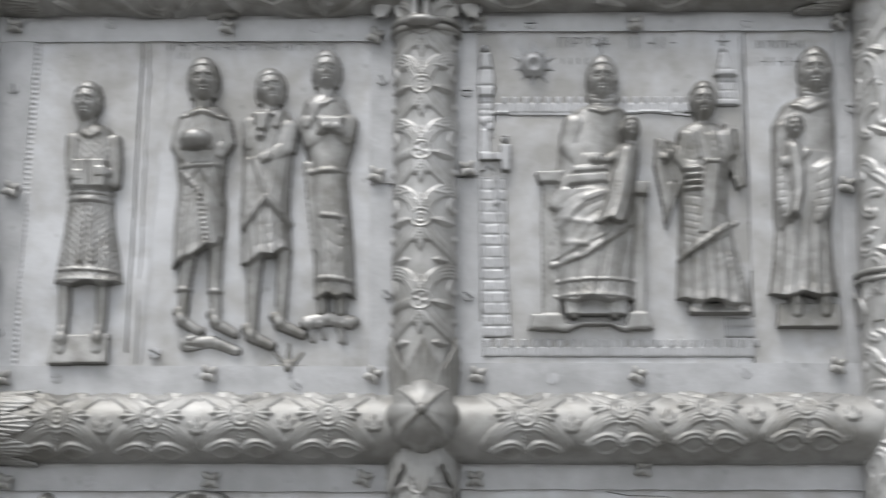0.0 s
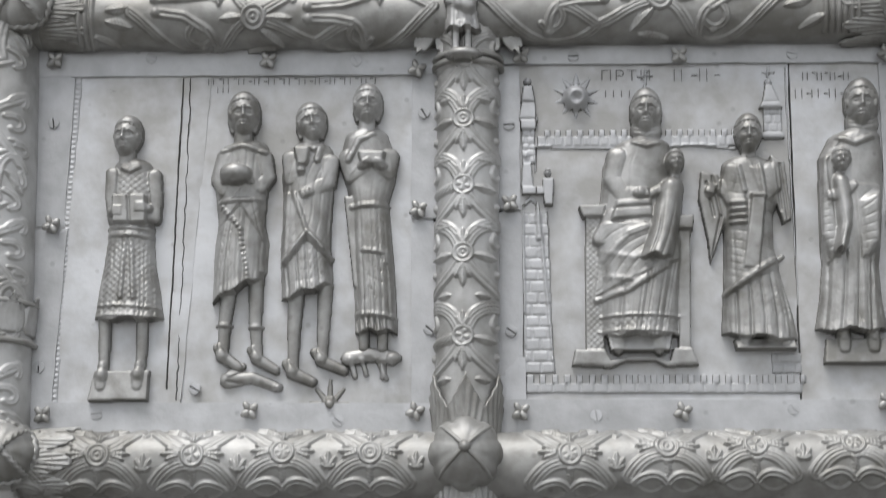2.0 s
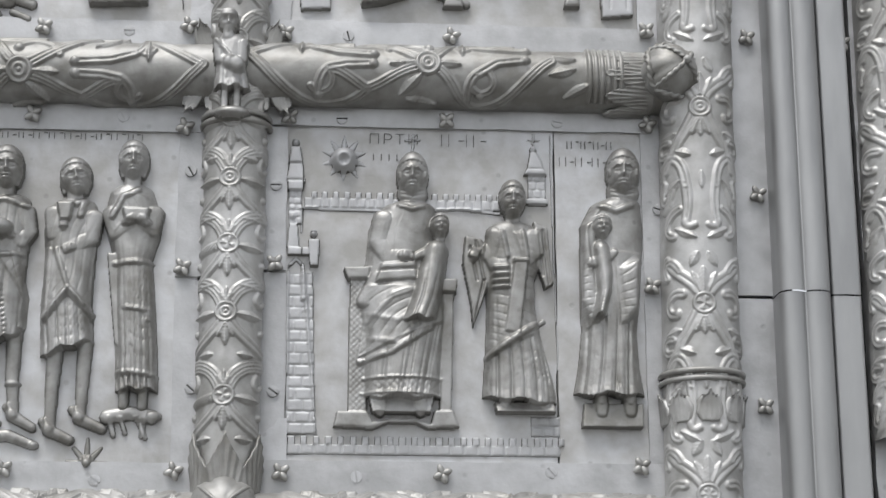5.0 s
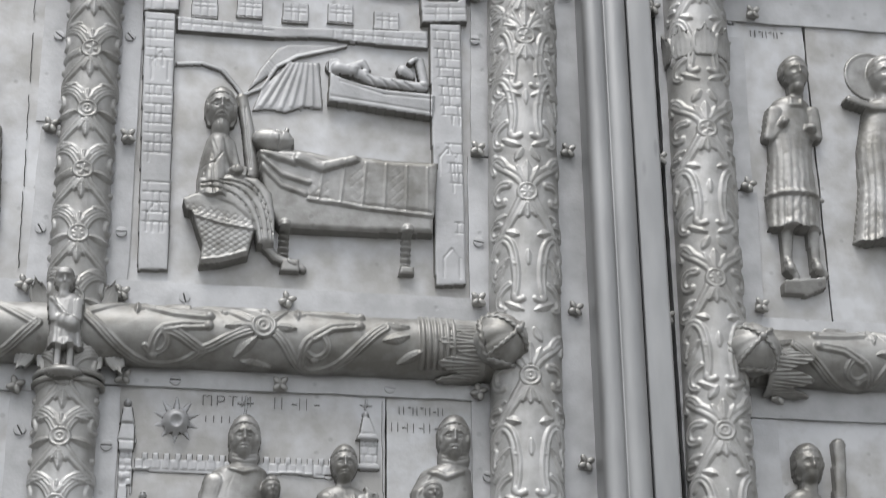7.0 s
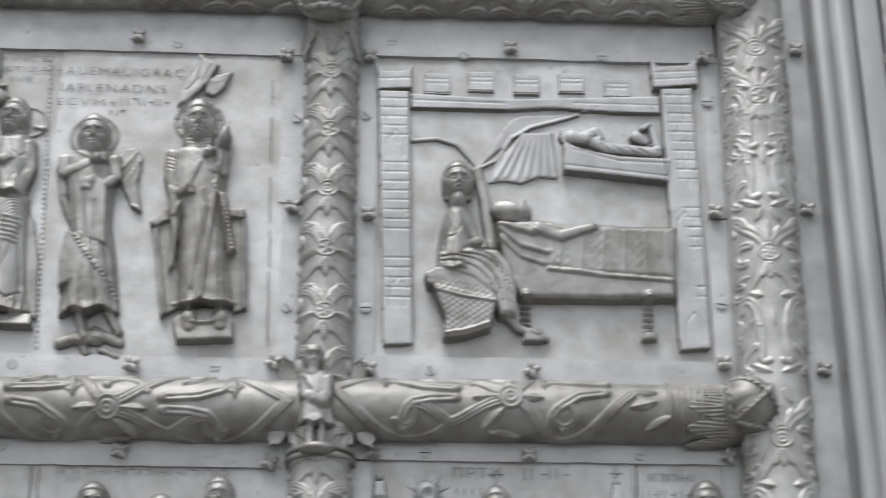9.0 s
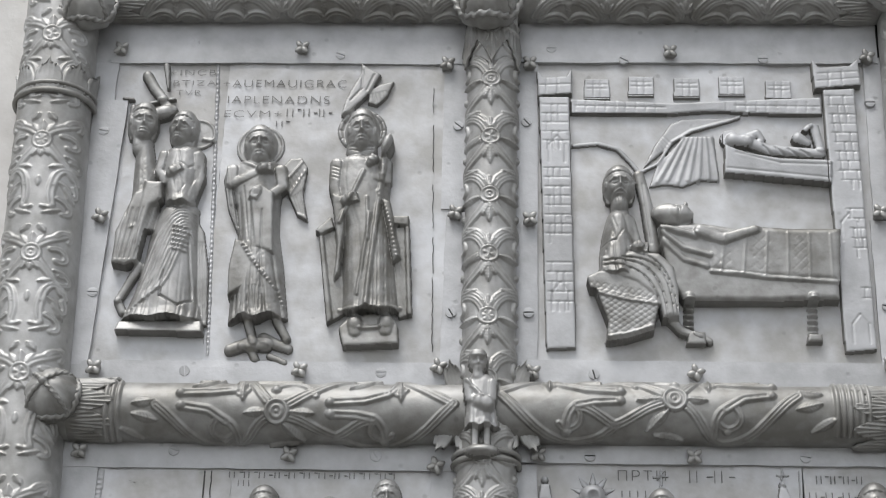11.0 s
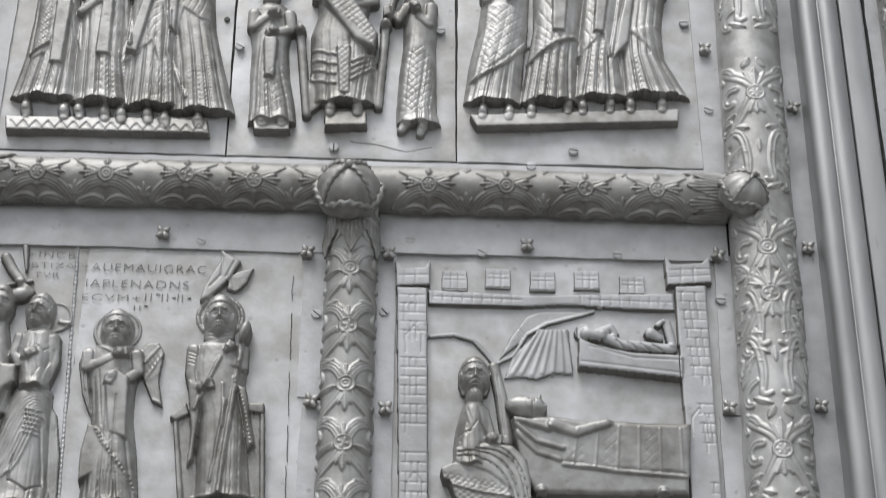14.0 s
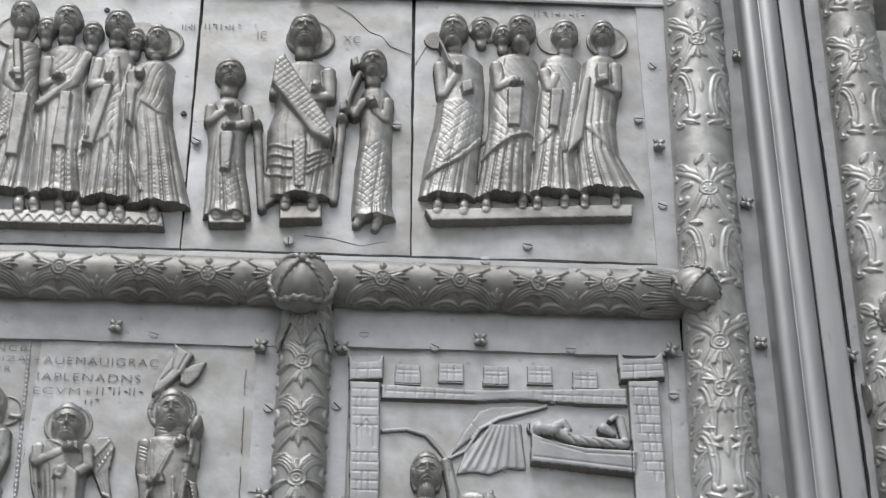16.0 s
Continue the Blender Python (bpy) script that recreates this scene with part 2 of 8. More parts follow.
        h += 0.95 * amp * run * crest(folds * 1.7, bend * 0.6) + 0.0015 * (0.25 + 0.75 * run) * crest(folds * 3.7, bend * 1.3 + 1.0, 7) * (0.5 + 0.5 * np.sin(u * 3 + self.phase + 5 * down))
        h -= 0.0009 * run * (1 - np.abs(np.sin(u * folds * 6.3 + bend * 0.8))) ** 6
        flare = np.clip(1 - (self.Z - low) / 0.012, 0, 1)
        h += 0.002 * flare
        ok = (np.abs(u) < 1) & (self.Z > low) & (self.Z < zs[-1])
        return self.put(np.where(ok, h, -1))

    def drape(self, pts, h=0.0026, bevel=0.004, hem=0.0018):
        """A layer of cloth over what is there: it smooths the folds below it and has a raised hem."""
        d = self.inside(pts)
        m = (d > 0) & (self.H > 0)
        soft, full = np.where(self.H > 0, self.H, 0), (self.H > 0).astype(float)
        for _ in range(14):
            soft, full = (sum(np.roll(a, k, ax) for k, ax in ((1, 0), (-1, 0), (1, 1), (-1, 1))) / 4 for a in (soft, full))
        soft = soft / np.maximum(full, 0.05)
        up = h * np.sqrt(np.clip(1 - (1 - np.clip(d / bevel, 0, 1)) ** 2, 0, 1))
        fold = -0.0013 * (1 - np.abs(np.sin((self.X * math.cos(self.phase) + self.Z * math.sin(self.phase)) * 300 + 2 * np.sin(self.Z * 45 + self.X * 30 + self.phase)))) ** 5
        self.H = np.where(m, 0.7 * soft + 0.3 * self.H + up + fold * np.clip(d / 0.008, 0, 1), self.H)
        self.cord(pts + pts[:1], hem, 0.0011)
        self.H = np.where(self.H < 0.0015, -1, self.H)
        return self

    def cut(self, pts, w=0.0016, d=0.0022):
        for k in range(len(pts) - 1):
            r, _ = self.near(pts[k], pts[k + 1])
            self.H = np.where((self.H > 0) & (r < w), np.maximum(self.H - d * (1 - (r / w) ** 2), 0.0008), self.H)
        return self

    def cord(self, pts, w=0.0025, h=0.003, beads=0.0):
        """A raised cord that lies on whatever is below it."""
        whole = np.zeros(self.X.shape)
        for k in range(len(pts) - 1):
            r, t = self.near(pts[k], pts[k + 1])
            up = h * np.sqrt(np.clip(1 - (r / w) ** 2, 0, 1))
            if beads:
                up *= 0.6 + 0.4 * np.sin(t * math.hypot(pts[k + 1][0] - pts[k][0], pts[k + 1][1] - pts[k][1]) / beads * 6.28)
            whole = np.maximum(whole, up)
        self.H = np.where(whole > 0, np.maximum(self.H, 0) + whole, self.H)
        return self

    def hatch(self, pts, gap=0.005, d=0.001, angle=45, cross=True):
        """Engraved diaper pattern inside a shape."""
        m = (self.inside(pts) > 0) & (self.H > 0)
        for a in (angle, -angle) if cross else (angle,):
            c, s = math.cos(radians(a)), math.sin(radians(a))
            f = np.abs(((self.X * c + self.Z * s) / gap) % 1 - 0.5)
            self.H = np.where(m & (f > 0.5 - 0.0007 / gap), np.maximum(self.H - 0.5 * d, 0.0008), self.H)
        return self

    def head(self, x, z, rx, rz, out=0.030, turn=0.0, hood=False, hair=False, beard=0.0, base=0.012, tilt=0.0):
        """A plain carved head: egg-shaped skull, face with brow, nose, eyes and mouth, and a cap, hood, hair or beard."""
        out, base = out * 0.80, base * 0.62
        hang = -0.2
        lean = 0.26 * (z - 1.64) / 2.15
        rx, rz = rx * 1.1, rz * 1.12
        z -= 0.16 * rz
        rz /= 1 + lean * lean * 1.2
        below, self.H = self.H, np.full(self.X.shape, -1.0)
        fx, c, s = x + turn * rx * 0.22, math.cos(radians(tilt)), math.sin(radians(tilt))
        at = lambda u, v: (fx + u * rx * c - (v + hang) * rz * s, z + (v + hang) * rz * c + u * rx * s)
        self.limb([(x, z - rz * 0.5), (x, z - rz * 1.4)], rx * 0.66, base + 0.010)
        if hood:
            self.dome(x, z - rz * 0.05, rx * 1.16, rz * 1.18, out * 0.84, base, tilt, 2.0, 0.42)
            self.dome(x, z - rz * 0.95, rx * 1.10, rz * 0.70, out * 0.55, base)
            for k in (0.86, 1.02, 1.18):
                self.cut([(x - rx * 0.8, z - rz * (k - 0.16)), (x, z - rz * k), (x + rx * 0.8, z - rz * (k - 0.16))], 0.0013, 0.0016)
        else:
            self.dome(x, z + rz * 0.06, rx * 1.08, rz * 1.04, out * 0.88, base, tilt, 2.0, 0.44)
            if hair:
                for q in (-1, 1):
                    self.limb([(x + q * rx * 0.84, z + rz * 0.2), (x + q * rx * 0.88, z - rz * 0.4), (x + q * rx * 0.72, z - rz * 0.85)], rx * 0.26, base + 0.006, rx * 0.18)
        top = [at(0.98 * math.sin(a), 0.30 + 0.42 * math.cos(a)) for a in np.linspace(-1.5, 1.5, 9)]
        if hair:
            for k in range(1, 8, 2):
                self.cut([top[k], at(1.1 * math.sin((k - 4) * 0.36), 1.0 + 0.2 * math.cos((k - 4) * 0.36))], 0.0010, 0.0005)
        # face
        self.dome(*at(0, 0.06), rx * 0.90, rz * 0.86, out * 0.98, base, tilt, 2.0, 0.40)
        self.dome(*at(0, -0.36), rx * 0.66, rz * 0.58, out * 0.97, base, tilt, 2.1, 0.42)
        lift = lambda pts, w, h: self.swell([at(*p) for p in pts], w, h)
        for side in (-1, 1):
            self.sink(*at(side * 0.34 + turn * 0.08, 0.12), rx * 0.30, rz * 0.17, out * 0.15)
            lift([(side * 0.12 + turn * 0.08, 0.30), (side * 0.40 + turn * 0.08, 0.34), (side * 0.66, 0.22)], rx * 0.10, out * 0.08)
            lift([(side * 0.22 + turn * 0.08, 0.11), (side * 0.48 + turn * 0.08, 0.11)], rx * 0.12, out * 0.11)
            self.cut([at(side * 0.16 + turn * 0.08, 0.07), at(side * 0.36 + turn * 0.08, 0.03), at(side * 0.58 + turn * 0.06, 0.09)], 0.0009, 0.0010)
            lift([(side * 0.42, -0.18), (side * 0.46, -0.22)], rx * 0.30, out * 0.05)
            self.cut([at(side * 0.20 + turn * 0.1, -0.20), at(side * 0.34 + turn * 0.06, -0.42)], 0.0010, 0.0009)
        lift([(turn * 0.06, 0.32), (turn * 0.16, -0.14)], rx * 0.15, out * 0.20)
        lift([(turn * 0.16 - 0.06, -0.17), (turn * 0.16 + 0.06, -0.17)], rx * 0.20, out * 0.16)
        lift([(-0.20 + turn * 0.1, -0.38), (0.20 + turn * 0.1, -0.38)], rx * 0.10, out * 0.09)
        lift([(-0.14 + turn * 0.1, -0.52), (0.14 + turn * 0.1, -0.52)], rx * 0.12, out * 0.10)
        self.cut([at(-0.26 + turn * 0.1, -0.46), at(turn * 0.1, -0.44), at(0.26 + turn * 0.1, -0.46)], 0.0010, 0.0016)
        lift([(turn * 0.06, -0.74), (turn * 0.06, -0.76)], rx * 0.26, out * 0.09)
        if beard:
            self.dome(*at(turn * 0.06, -0.62 - 0.45 * beard), rx * 0.58, rz * (0.34 + 0.5 * beard), out * 0.98, base, tilt, 1.8, 0.4)
            lift([(-0.36 + turn * 0.1, -0.44), (turn * 0.1, -0.34), (0.36 + turn * 0.1, -0.44)], rx * 0.10, out * 0.08)
            for k in (-0.4, -0.2, 0, 0.2, 0.4):
                self.cut([at(k, -0.60), at(k * 0.5, -0.8 - beard)], 0.0011, 0.0014)
        self.cut(top, 0.0014, 0.0022)
        for k in (-1, 1):
            lift([(k * 0.98, 0.14), (k * 0.98, -0.08)], rx * 0.14, out * 0.12)
        self.H = np.where(self.H > 0, np.maximum(self.H + lean * np.clip(self.Z - z, -0.6 * rz, 1.3 * rz), 0.004), -1)
        self.H = np.maximum(self.H, below)
        return self

    def swell(self, pts, w, h):
        for k in range(len(pts) - 1):
            r, _ = self.near(pts[k], pts[k + 1])
            self.H = np.where(self.H > 0, self.H + h * np.clip(1 - (r / w) ** 2, 0, 1), self.H)

    def sink(self, x, z, rx, rz, d):
        r = ((self.X - x) / rx) ** 2 + ((self.Z - z) / rz) ** 2
        self.H = np.where(self.H > 0, np.maximum(self.H - d * np.clip(1 - r, 0, 1), 0.001), self.H)

    def foot(self, x, z, dx=0.0, dz=-0.014, r=0.0065, base=0.012):
        self.limb([(x - 0.3 * dx, z + 0.010), (x, z)], r * 0.8, base * 0.8)
        return self.limb([(x, z), (x + dx, z + dz)], r * 1.1, base, r * 0.85)

    def hand(self, x, z, turn=0.0, size=0.011, base=0.03):
        c, s = math.cos(radians(turn)), math.sin(radians(turn))
        base, size = base * 0.62, size * 0.9
        self.dome(x, z, size * 0.75, size * 0.6, size * 0.5, base, turn)
        for k in range(4):
            o = (k - 1.5) * size * 0.3
            self.limb([(x - s * o, z + c * o), (x + c * size * 1.15 - s * o, z + s * size * 1.15 + c * o)], size * 0.17, base / 0.55 + size * 0.25, None, 1.0)
        return self

    def bricks(self, x0, x1, z0, z1, w, h, base, lean=0.0):
        """Raised ashlar blocks between engraved joints, on a wall that leans."""
        k = (self.Z - z0) / (z1 - z0)
        x = self.X - lean * k
        row = np.floor((self.Z - z0) / h)
        u, v = ((x - x0) / w + 0.5 * (row % 2)) % 1, ((self.Z - z0) / h) % 1
        joint = (np.minimum(u, 1 - u) * w < 0.0011) | (np.minimum(v, 1 - v) * h < 0.0011)
        ok = (x > x0) & (x < x1) & (self.Z > z0) & (self.Z < z1)
        return self.put(np.where(ok, base - 0.0011 * joint, -1))

    def make(self, name, label, category="relief figure", material=None, parent=None, group="", rough=0.00006, joint=True):
        h = self.H
        solid = h > 0
        for _ in range(1):
            p = np.pad(np.where(solid, h, 0), 1, mode="edge")
            blur = (4 * p[1:-1, 1:-1] + p[:-2, 1:-1] + p[2:, 1:-1] + p[1:-1, :-2] + p[1:-1, 2:]) / 8
            q = np.pad(solid.astype(float), 1, mode="edge")
            share = (4 * q[1:-1, 1:-1] + q[:-2, 1:-1] + q[2:, 1:-1] + q[1:-1, :-2] + q[1:-1, 2:]) / 8
            h = np.where(solid & (share > 0.99), blur, h)
        h = h + np.where(solid, rough * np.sin(self.X * 310 + 3 * np.sin(self.Z * 170)) * np.sin(self.Z * 260 + 2 * np.sin(self.X * 210 + self.phase)), 0)
        y = np.where(solid, -h, 0.001)
        cell = solid[:-1, :-1] | solid[1:, :-1] | solid[:-1, 1:] | solid[1:, 1:]
        nx = len(self.x)
        j, i = np.nonzero(cell)
        a = j * nx + i
        faces = np.stack([a, a + 1, a + nx + 1, a + nx], 1)
        used, back = np.unique(faces, return_inverse=True)
        verts = np.stack([self.X.ravel(), y.ravel(), self.Z.ravel()], 1)[used]
        me = mesh_of(name, verts, back.reshape(-1, 4), material or BRONZE)
        # rim walls take a darker colour: grime plus contact shade painted round the outline
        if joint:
            me.materials.append(GRIME_SHADE)
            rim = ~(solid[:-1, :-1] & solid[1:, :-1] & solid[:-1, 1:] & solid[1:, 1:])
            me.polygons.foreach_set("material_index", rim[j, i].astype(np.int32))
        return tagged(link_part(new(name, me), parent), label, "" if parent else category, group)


def split_relief(rel, name, label, category, material, pieces):
    """One cast scene as a thing with parts: pieces of (part's name, corners), each cut out of the relief."""
    t = thing(name, label, category, (float(rel.x[0]), 0, float(rel.z[0])))
    whole, done = rel.H.copy(), np.zeros(rel.H.shape, bool)
    for part_name, *c in pieces:
        if len(c) == 2:
            c = [c[0], (c[1][0], c[0][1]), c[1], (c[0][0], c[1][1])]
        m = (rel.inside(c) > -0.0001) & ~done
        done |= m
        rel.H = np.where(m, whole, -1)
        rel.make(part_name, "", material=material, parent=t)
    return t


def stroke(d, w, h):
    return h * np.sqrt(np.clip(1 - (d / w) ** 2, 0, 1))


def polar(u, v):
    return np.hypot(u, v), np.arctan2(v, u)


def rosette(u, v, r, h=0.0035):
    d, a = polar(u, v)
    ring = stroke(np.abs(d - r * 0.85), r * 0.2, h)
    petals = np.where(d < r * 0.72, h * 0.8 * np.abs(np.cos(3 * a)) * np.clip(1 - (d / r) ** 2, 0, 1), 0)
    return np.maximum(np.maximum(ring, petals), stroke(d, r * 0.25, h * 1.2))


def leaf(u, v, length, width, turn, h=0.003):
    """A pointed leaf with a midrib that starts at the origin."""
    c, s = math.cos(radians(turn)), math.sin(radians(turn))
    a, b = (u * c + v * s) / length, v * c - u * s
    w = width * np.sin(np.clip(a, 0, 1) * math.pi) ** 0.8 + 1e-6
    body = np.where((a > 0) & (a < 1), h * np.sqrt(np.clip(1 - (b / w) ** 2, 0, 1)), 0)
    veins = 0.16 * h * (np.sin((a * length + np.abs(b) * 0.8) * 1500) > 0.3)
    rib = stroke(b, 0.0012, h * 0.4) * (a > 0) * (a < 1)
    return np.where(body > 0, np.maximum(body - veins, 0.0002) + rib, 0)


def curve(*ctrl, n=10):
    """Points of a Bezier curve through its end controls."""
    pts = []
    for t in np.linspace(0, 1, n + 1):
        c = [np.array(p, float) for p in ctrl]
        while len(c) > 1:
            c = [a * (1 - t) + b * t for a, b in zip(c, c[1:])]
        pts.append((float(c[0][0]), float(c[0][1])))
    return pts


def ribbed(u, v, pts, w, h=0.0028, ribs=3, w2=None):
    """A strap of parallel ribs along points; w to w2: its half width from start to end."""
    w2 = (w if w2 is None else w2) * 1.45
    w, h = w * 1.45, h * 1.1
    best, n = np.full(u.shape, 9.0), len(pts) - 1
    for k in range(n):
        (ax, az), (bx, bz) = pts[k], pts[k + 1]
        dx, dz = bx - ax, bz - az
        t = np.clip(((u - ax) * dx + (v - az) * dz) / (dx * dx + dz * dz + 1e-12), 0, 1)
        best = np.minimum(best, np.hypot(u - ax - t * dx, v - az - t * dz) / (w + (w2 - w) * (k + t) / n))
    d = np.clip(best, 0, 1)
    if ribs == 1:
        return h * np.sqrt(1 - d * d)
    groove = np.abs(np.sin(d * math.pi * ribs / 2 + (0 if ribs % 2 == 0 else math.pi / 2)))
    return np.where(best < 1, h * (1 - d**8) * (0.30 + 0.70 * groove**0.5), 0)


def medal(u, v, r, kind=0, h=0.0042):
    """A flat disc with a raised rim: rings, petals or a cross on it."""
    d, a = polar(u, v)
    rim = stroke(np.abs(d - r * 0.84), r * 0.17, h)
    if kind % 3 == 0:
        face = 0.55 * h + np.where(d < r * 0.6, 0.35 * h * np.abs(np.cos(3 * a + 0.4)), 0)
    elif kind % 3 == 1:
        face = 0.5 * h + stroke(np.abs(d - r * 0.42), r * 0.14, 0.4 * h) + stroke(d, r * 0.15, 0.4 * h)
    else:
        face = 0.5 * h + np.where(d < r * 0.62, 0.4 * h * (np.abs(np.cos(2 * a + 0.7)) > 0.75), 0)
    return np.where(d < r, np.maximum(rim, face), 0)


def lay(h, *forms):
    for f in forms:
        h = np.maximum(h, f)
    return h


def stretch_of(u, low, high):
    """The rows of a moulding's grid between two places along it."""
    a, b = np.searchsorted(u[:, 0], (low, high))
    return slice(int(a), int(b))


def motif_arch(q, w, r, kind, heavy):
    """Ribbed arch under a disc, leaves beside it, scrolled lips and a twisted stem below."""
    h = np.zeros(q.shape)
    for s in (-1, 1):
        x = q * s
        h = lay(h, ribbed(x, w, curve((0.003, -0.010), (0.026, -0.008), (0.042, -0.034)), 0.0052, 0.0026, 4, 0.0066))
        if heavy:
            h = lay(h, ribbed(x, w, curve((0.006, 0.004), (0.024, 0.010), (0.046, 0.034)), 0.0046, 0.0026, 3, 0.0052))
            h = lay(h, leaf(x - 0.003, w - 0.020, 0.026, 0.006, 42 + 8 * kind % 3, 0.003), leaf(x - 0.010, w - 0.036, 0.022, 0.005, -6, 0.003))
        else:
            h = lay(h, ribbed(x, w, curve((0.008, 0.004), (0.024, 0.009), (0.040, 0.020)), 0.0032, 0.0026, 2, 0.0008))
        for t, ln in ((0, 0.027), (17, 0.023), (-17, 0.023)):
            h = lay(h, leaf(x - 0.009, w - 0.001, ln, 0.0042, t, 0.0032))
        h = lay(h, ribbed(x, w, curve((0.002, -0.040), (0.010, -0.027), (0.026, -0.031), (0.037, -0.040)), 0.0030, 0.0046, 2, 0.0036), stroke(np.hypot(x - 0.037, w + 0.0395), 0.0046, 0.0052))
        h = lay(h, ribbed(x, w, curve((0.006, -0.047), (0.018, -0.060), (0.033, -0.046)), 0.0016, 0.0016, 1))
    h = lay(h, stroke(np.hypot(q, (w + 0.0165) * 1.5), 0.0055, 0.0034))
    h = lay(h, np.where((w < -0.016) & (w > -0.040), stroke(q + 0.0006 * np.sin(w * 1500), 0.0032, 0.0030) * (0.65 + 0.35 * np.sin((w + 0.5 * q) * 1700)), 0))
    h = lay(h, leaf(q, w - 0.014, 0.014, 0.005, 90, 0.003))
    return np.where(np.hypot(q, w) < r * 1.04, medal(q, w, r, kind), h)


def pattern_arcade(centres, r=0.0115, heavy=False):
    """Arches at the given (place along, place across), with a palmette between neighbours."""
    def draw(u, v, _):
        h = np.zeros(u.shape)
        for k, (c, c2) in enumerate(centres):
            i = stretch_of(u, c - 0.056, c + 0.056)
            h[i] = lay(h[i], motif_arch(u[i] - c, v[i] - c2, r, k, heavy))
            i = stretch_of(u, c + 0.037, c + 0.065)
            q, w, one = u[i] - c - 0.051, v[i] - c2, h[i]
            for t, ln in ((90, 0.020), (58, 0.016), (122, 0.016), (30, 0.010), (150, 0.010)):
                one = lay(one, leaf(q, w + 0.030 - 0.012 * heavy, ln, 0.0036, t, 0.0028))
            h[i] = lay(one, ribbed(q, w, [(-0.005, 0.030), (0, 0.024), (0.005, 0.030)], 0.0017, 0.002, 1))
        return h
    return draw


def pattern_vine(centre, hand_of, ends):
    """Straps that cross at a disc, run on to a second crossing and send out straight knobbed stalks; hand_of: 1 or -1 turns it about."""
    def draw(u, v, _):
        q, w = (u - centre[0]) * hand_of, v - centre[1]
        line = lambda pts, a=0.0044, h=0.0032, n=3, b=None: ribbed(q, w, pts, a, h, n, b)
        h = np.zeros(u.shape)
        h = lay(h, line(curve((0, 0.004), (-0.024, 0.018), (-0.028, 0.050), (-0.046, 0.056))), line(curve((0.004, 0.004), (0.038, 0.020), (0.062, 0.042), (0.086, 0.056)), 0.0050))
        h = lay(h, line(curve((0, -0.004), (-0.030, -0.006), (-0.034, -0.052), (-0.056, -0.058))), line(curve((-0.056, -0.058), (-0.090, -0.060), (-0.108, -0.020), (-0.146, 0.006))))
        h = lay(h, line(curve((0.004, -0.004), (0.036, -0.008), (0.050, -0.026), (0.072, -0.032))), line(curve((0.072, -0.032), (0.092, -0.020), (0.100, -0.010), (0.118, -0.010))))
        h = lay(h, line(curve((0.072, -0.034), (0.100, -0.062), (0.140, -0.074), (0.168, -0.030), (0.212, 0.010))), line(curve((0.212, 0.010), (0.180, 0.026), (0.160, 0.040), (0.146, 0.056))))
        # knobbed stalks and the curls they end in
        for x, z, x2, z2, up in ((-0.117, 0.023, -0.052, 0.028, 1), (-0.115, 0.006, -0.060, -0.012, -1), (0.064, 0.0115, 0.132, 0.022, 1), (0.065, -0.0025, 0.116, -0.008, -1)):
            h = lay(h, line([(x, z), (x + 0.6 * (x2 - x), z + 0.25 * (z2 - z)), (x2, z2)], 0.0042, 0.0038, 2), stroke(np.hypot(q - x, w - z), 0.0062, 0.0062))
            h = lay(h, line(curve((x2, z2), (x2 + 0.014, z2 + 0.006 * up), (x2 + 0.014, z2 + 0.034 * up)), 0.0038, 0.0034, 2))
        for x in (-0.066, 0.124):
            h = lay(h, line(curve((x - 0.006, -0.010), (x - 0.024, -0.030), (x + 0.004, -0.046), (x + 0.014, -0.030)), 0.0030, 0.0030, 2), stroke(np.hypot(q - x - 0.004, w + 0.040), 0.0054, 0.0058))
            h = lay(h, leaf(q - x + 0.008, w - 0.046, 0.034, 0.0050, 205, 0.0032), leaf(q - x - 0.002, w - 0.050, 0.034, 0.0050, 190, 0.0032), leaf(q - x - 0.024, w - 0.042, 0.030, 0.0056, -88, 0.0040), line(curve((x + 0.016, 0.042), (x + 0.010, 0.022), (x + 0.024, 0.012), (x + 0.032, 0.030)), 0.0018, 0.0024, 1))
        # leaves about the disc
        h = lay(h, leaf(q - 0.012, w, 0.034, 0.0058, -4, 0.0036), leaf(-q - 0.012, w, 0.028, 0.0058, -4, 0.0036), leaf(q - 0.006, w + 0.012, 0.040, 0.0066, -44, 0.0040), leaf(q + 0.012, w + 0.052, 0.040, 0.0056, 12, 0.0036), line(curve((-0.004, 0.030), (0.010, 0.046), (0.034, 0.046), (0.046, 0.020)), 0.0030, 0.0030, 2), stroke(np.hypot(q + 0.002, w - 0.030), 0.0060, 0.0050), line(curve((-0.030, 0.052), (-0.010, 0.050), (0.026, 0.052)), 0.0030, 0.0030, 2))
        h = np.where(np.hypot(q, w) < 0.0158, medal(q, w, 0.0155, 1, 0.0056), h)
        # ridged sheath at the outer end
        for k in range(ends):
            h = lay(h, np.where(np.abs(w) < 0.045, stroke(np.abs(q + 0.192 + 0.0075 * k), 0.0034, 0.0040), 0))
        h = lay(h, leaf(q + 0.176, w - 0.008, 0.030, 0.007, 8, 0.003), leaf(q + 0.176, w + 0.004, 0.034, 0.007, -14, 0.003), leaf(q + 0.160, w + 0.040, 0.040, 0.006, 150, 0.003))
        return h
    return draw


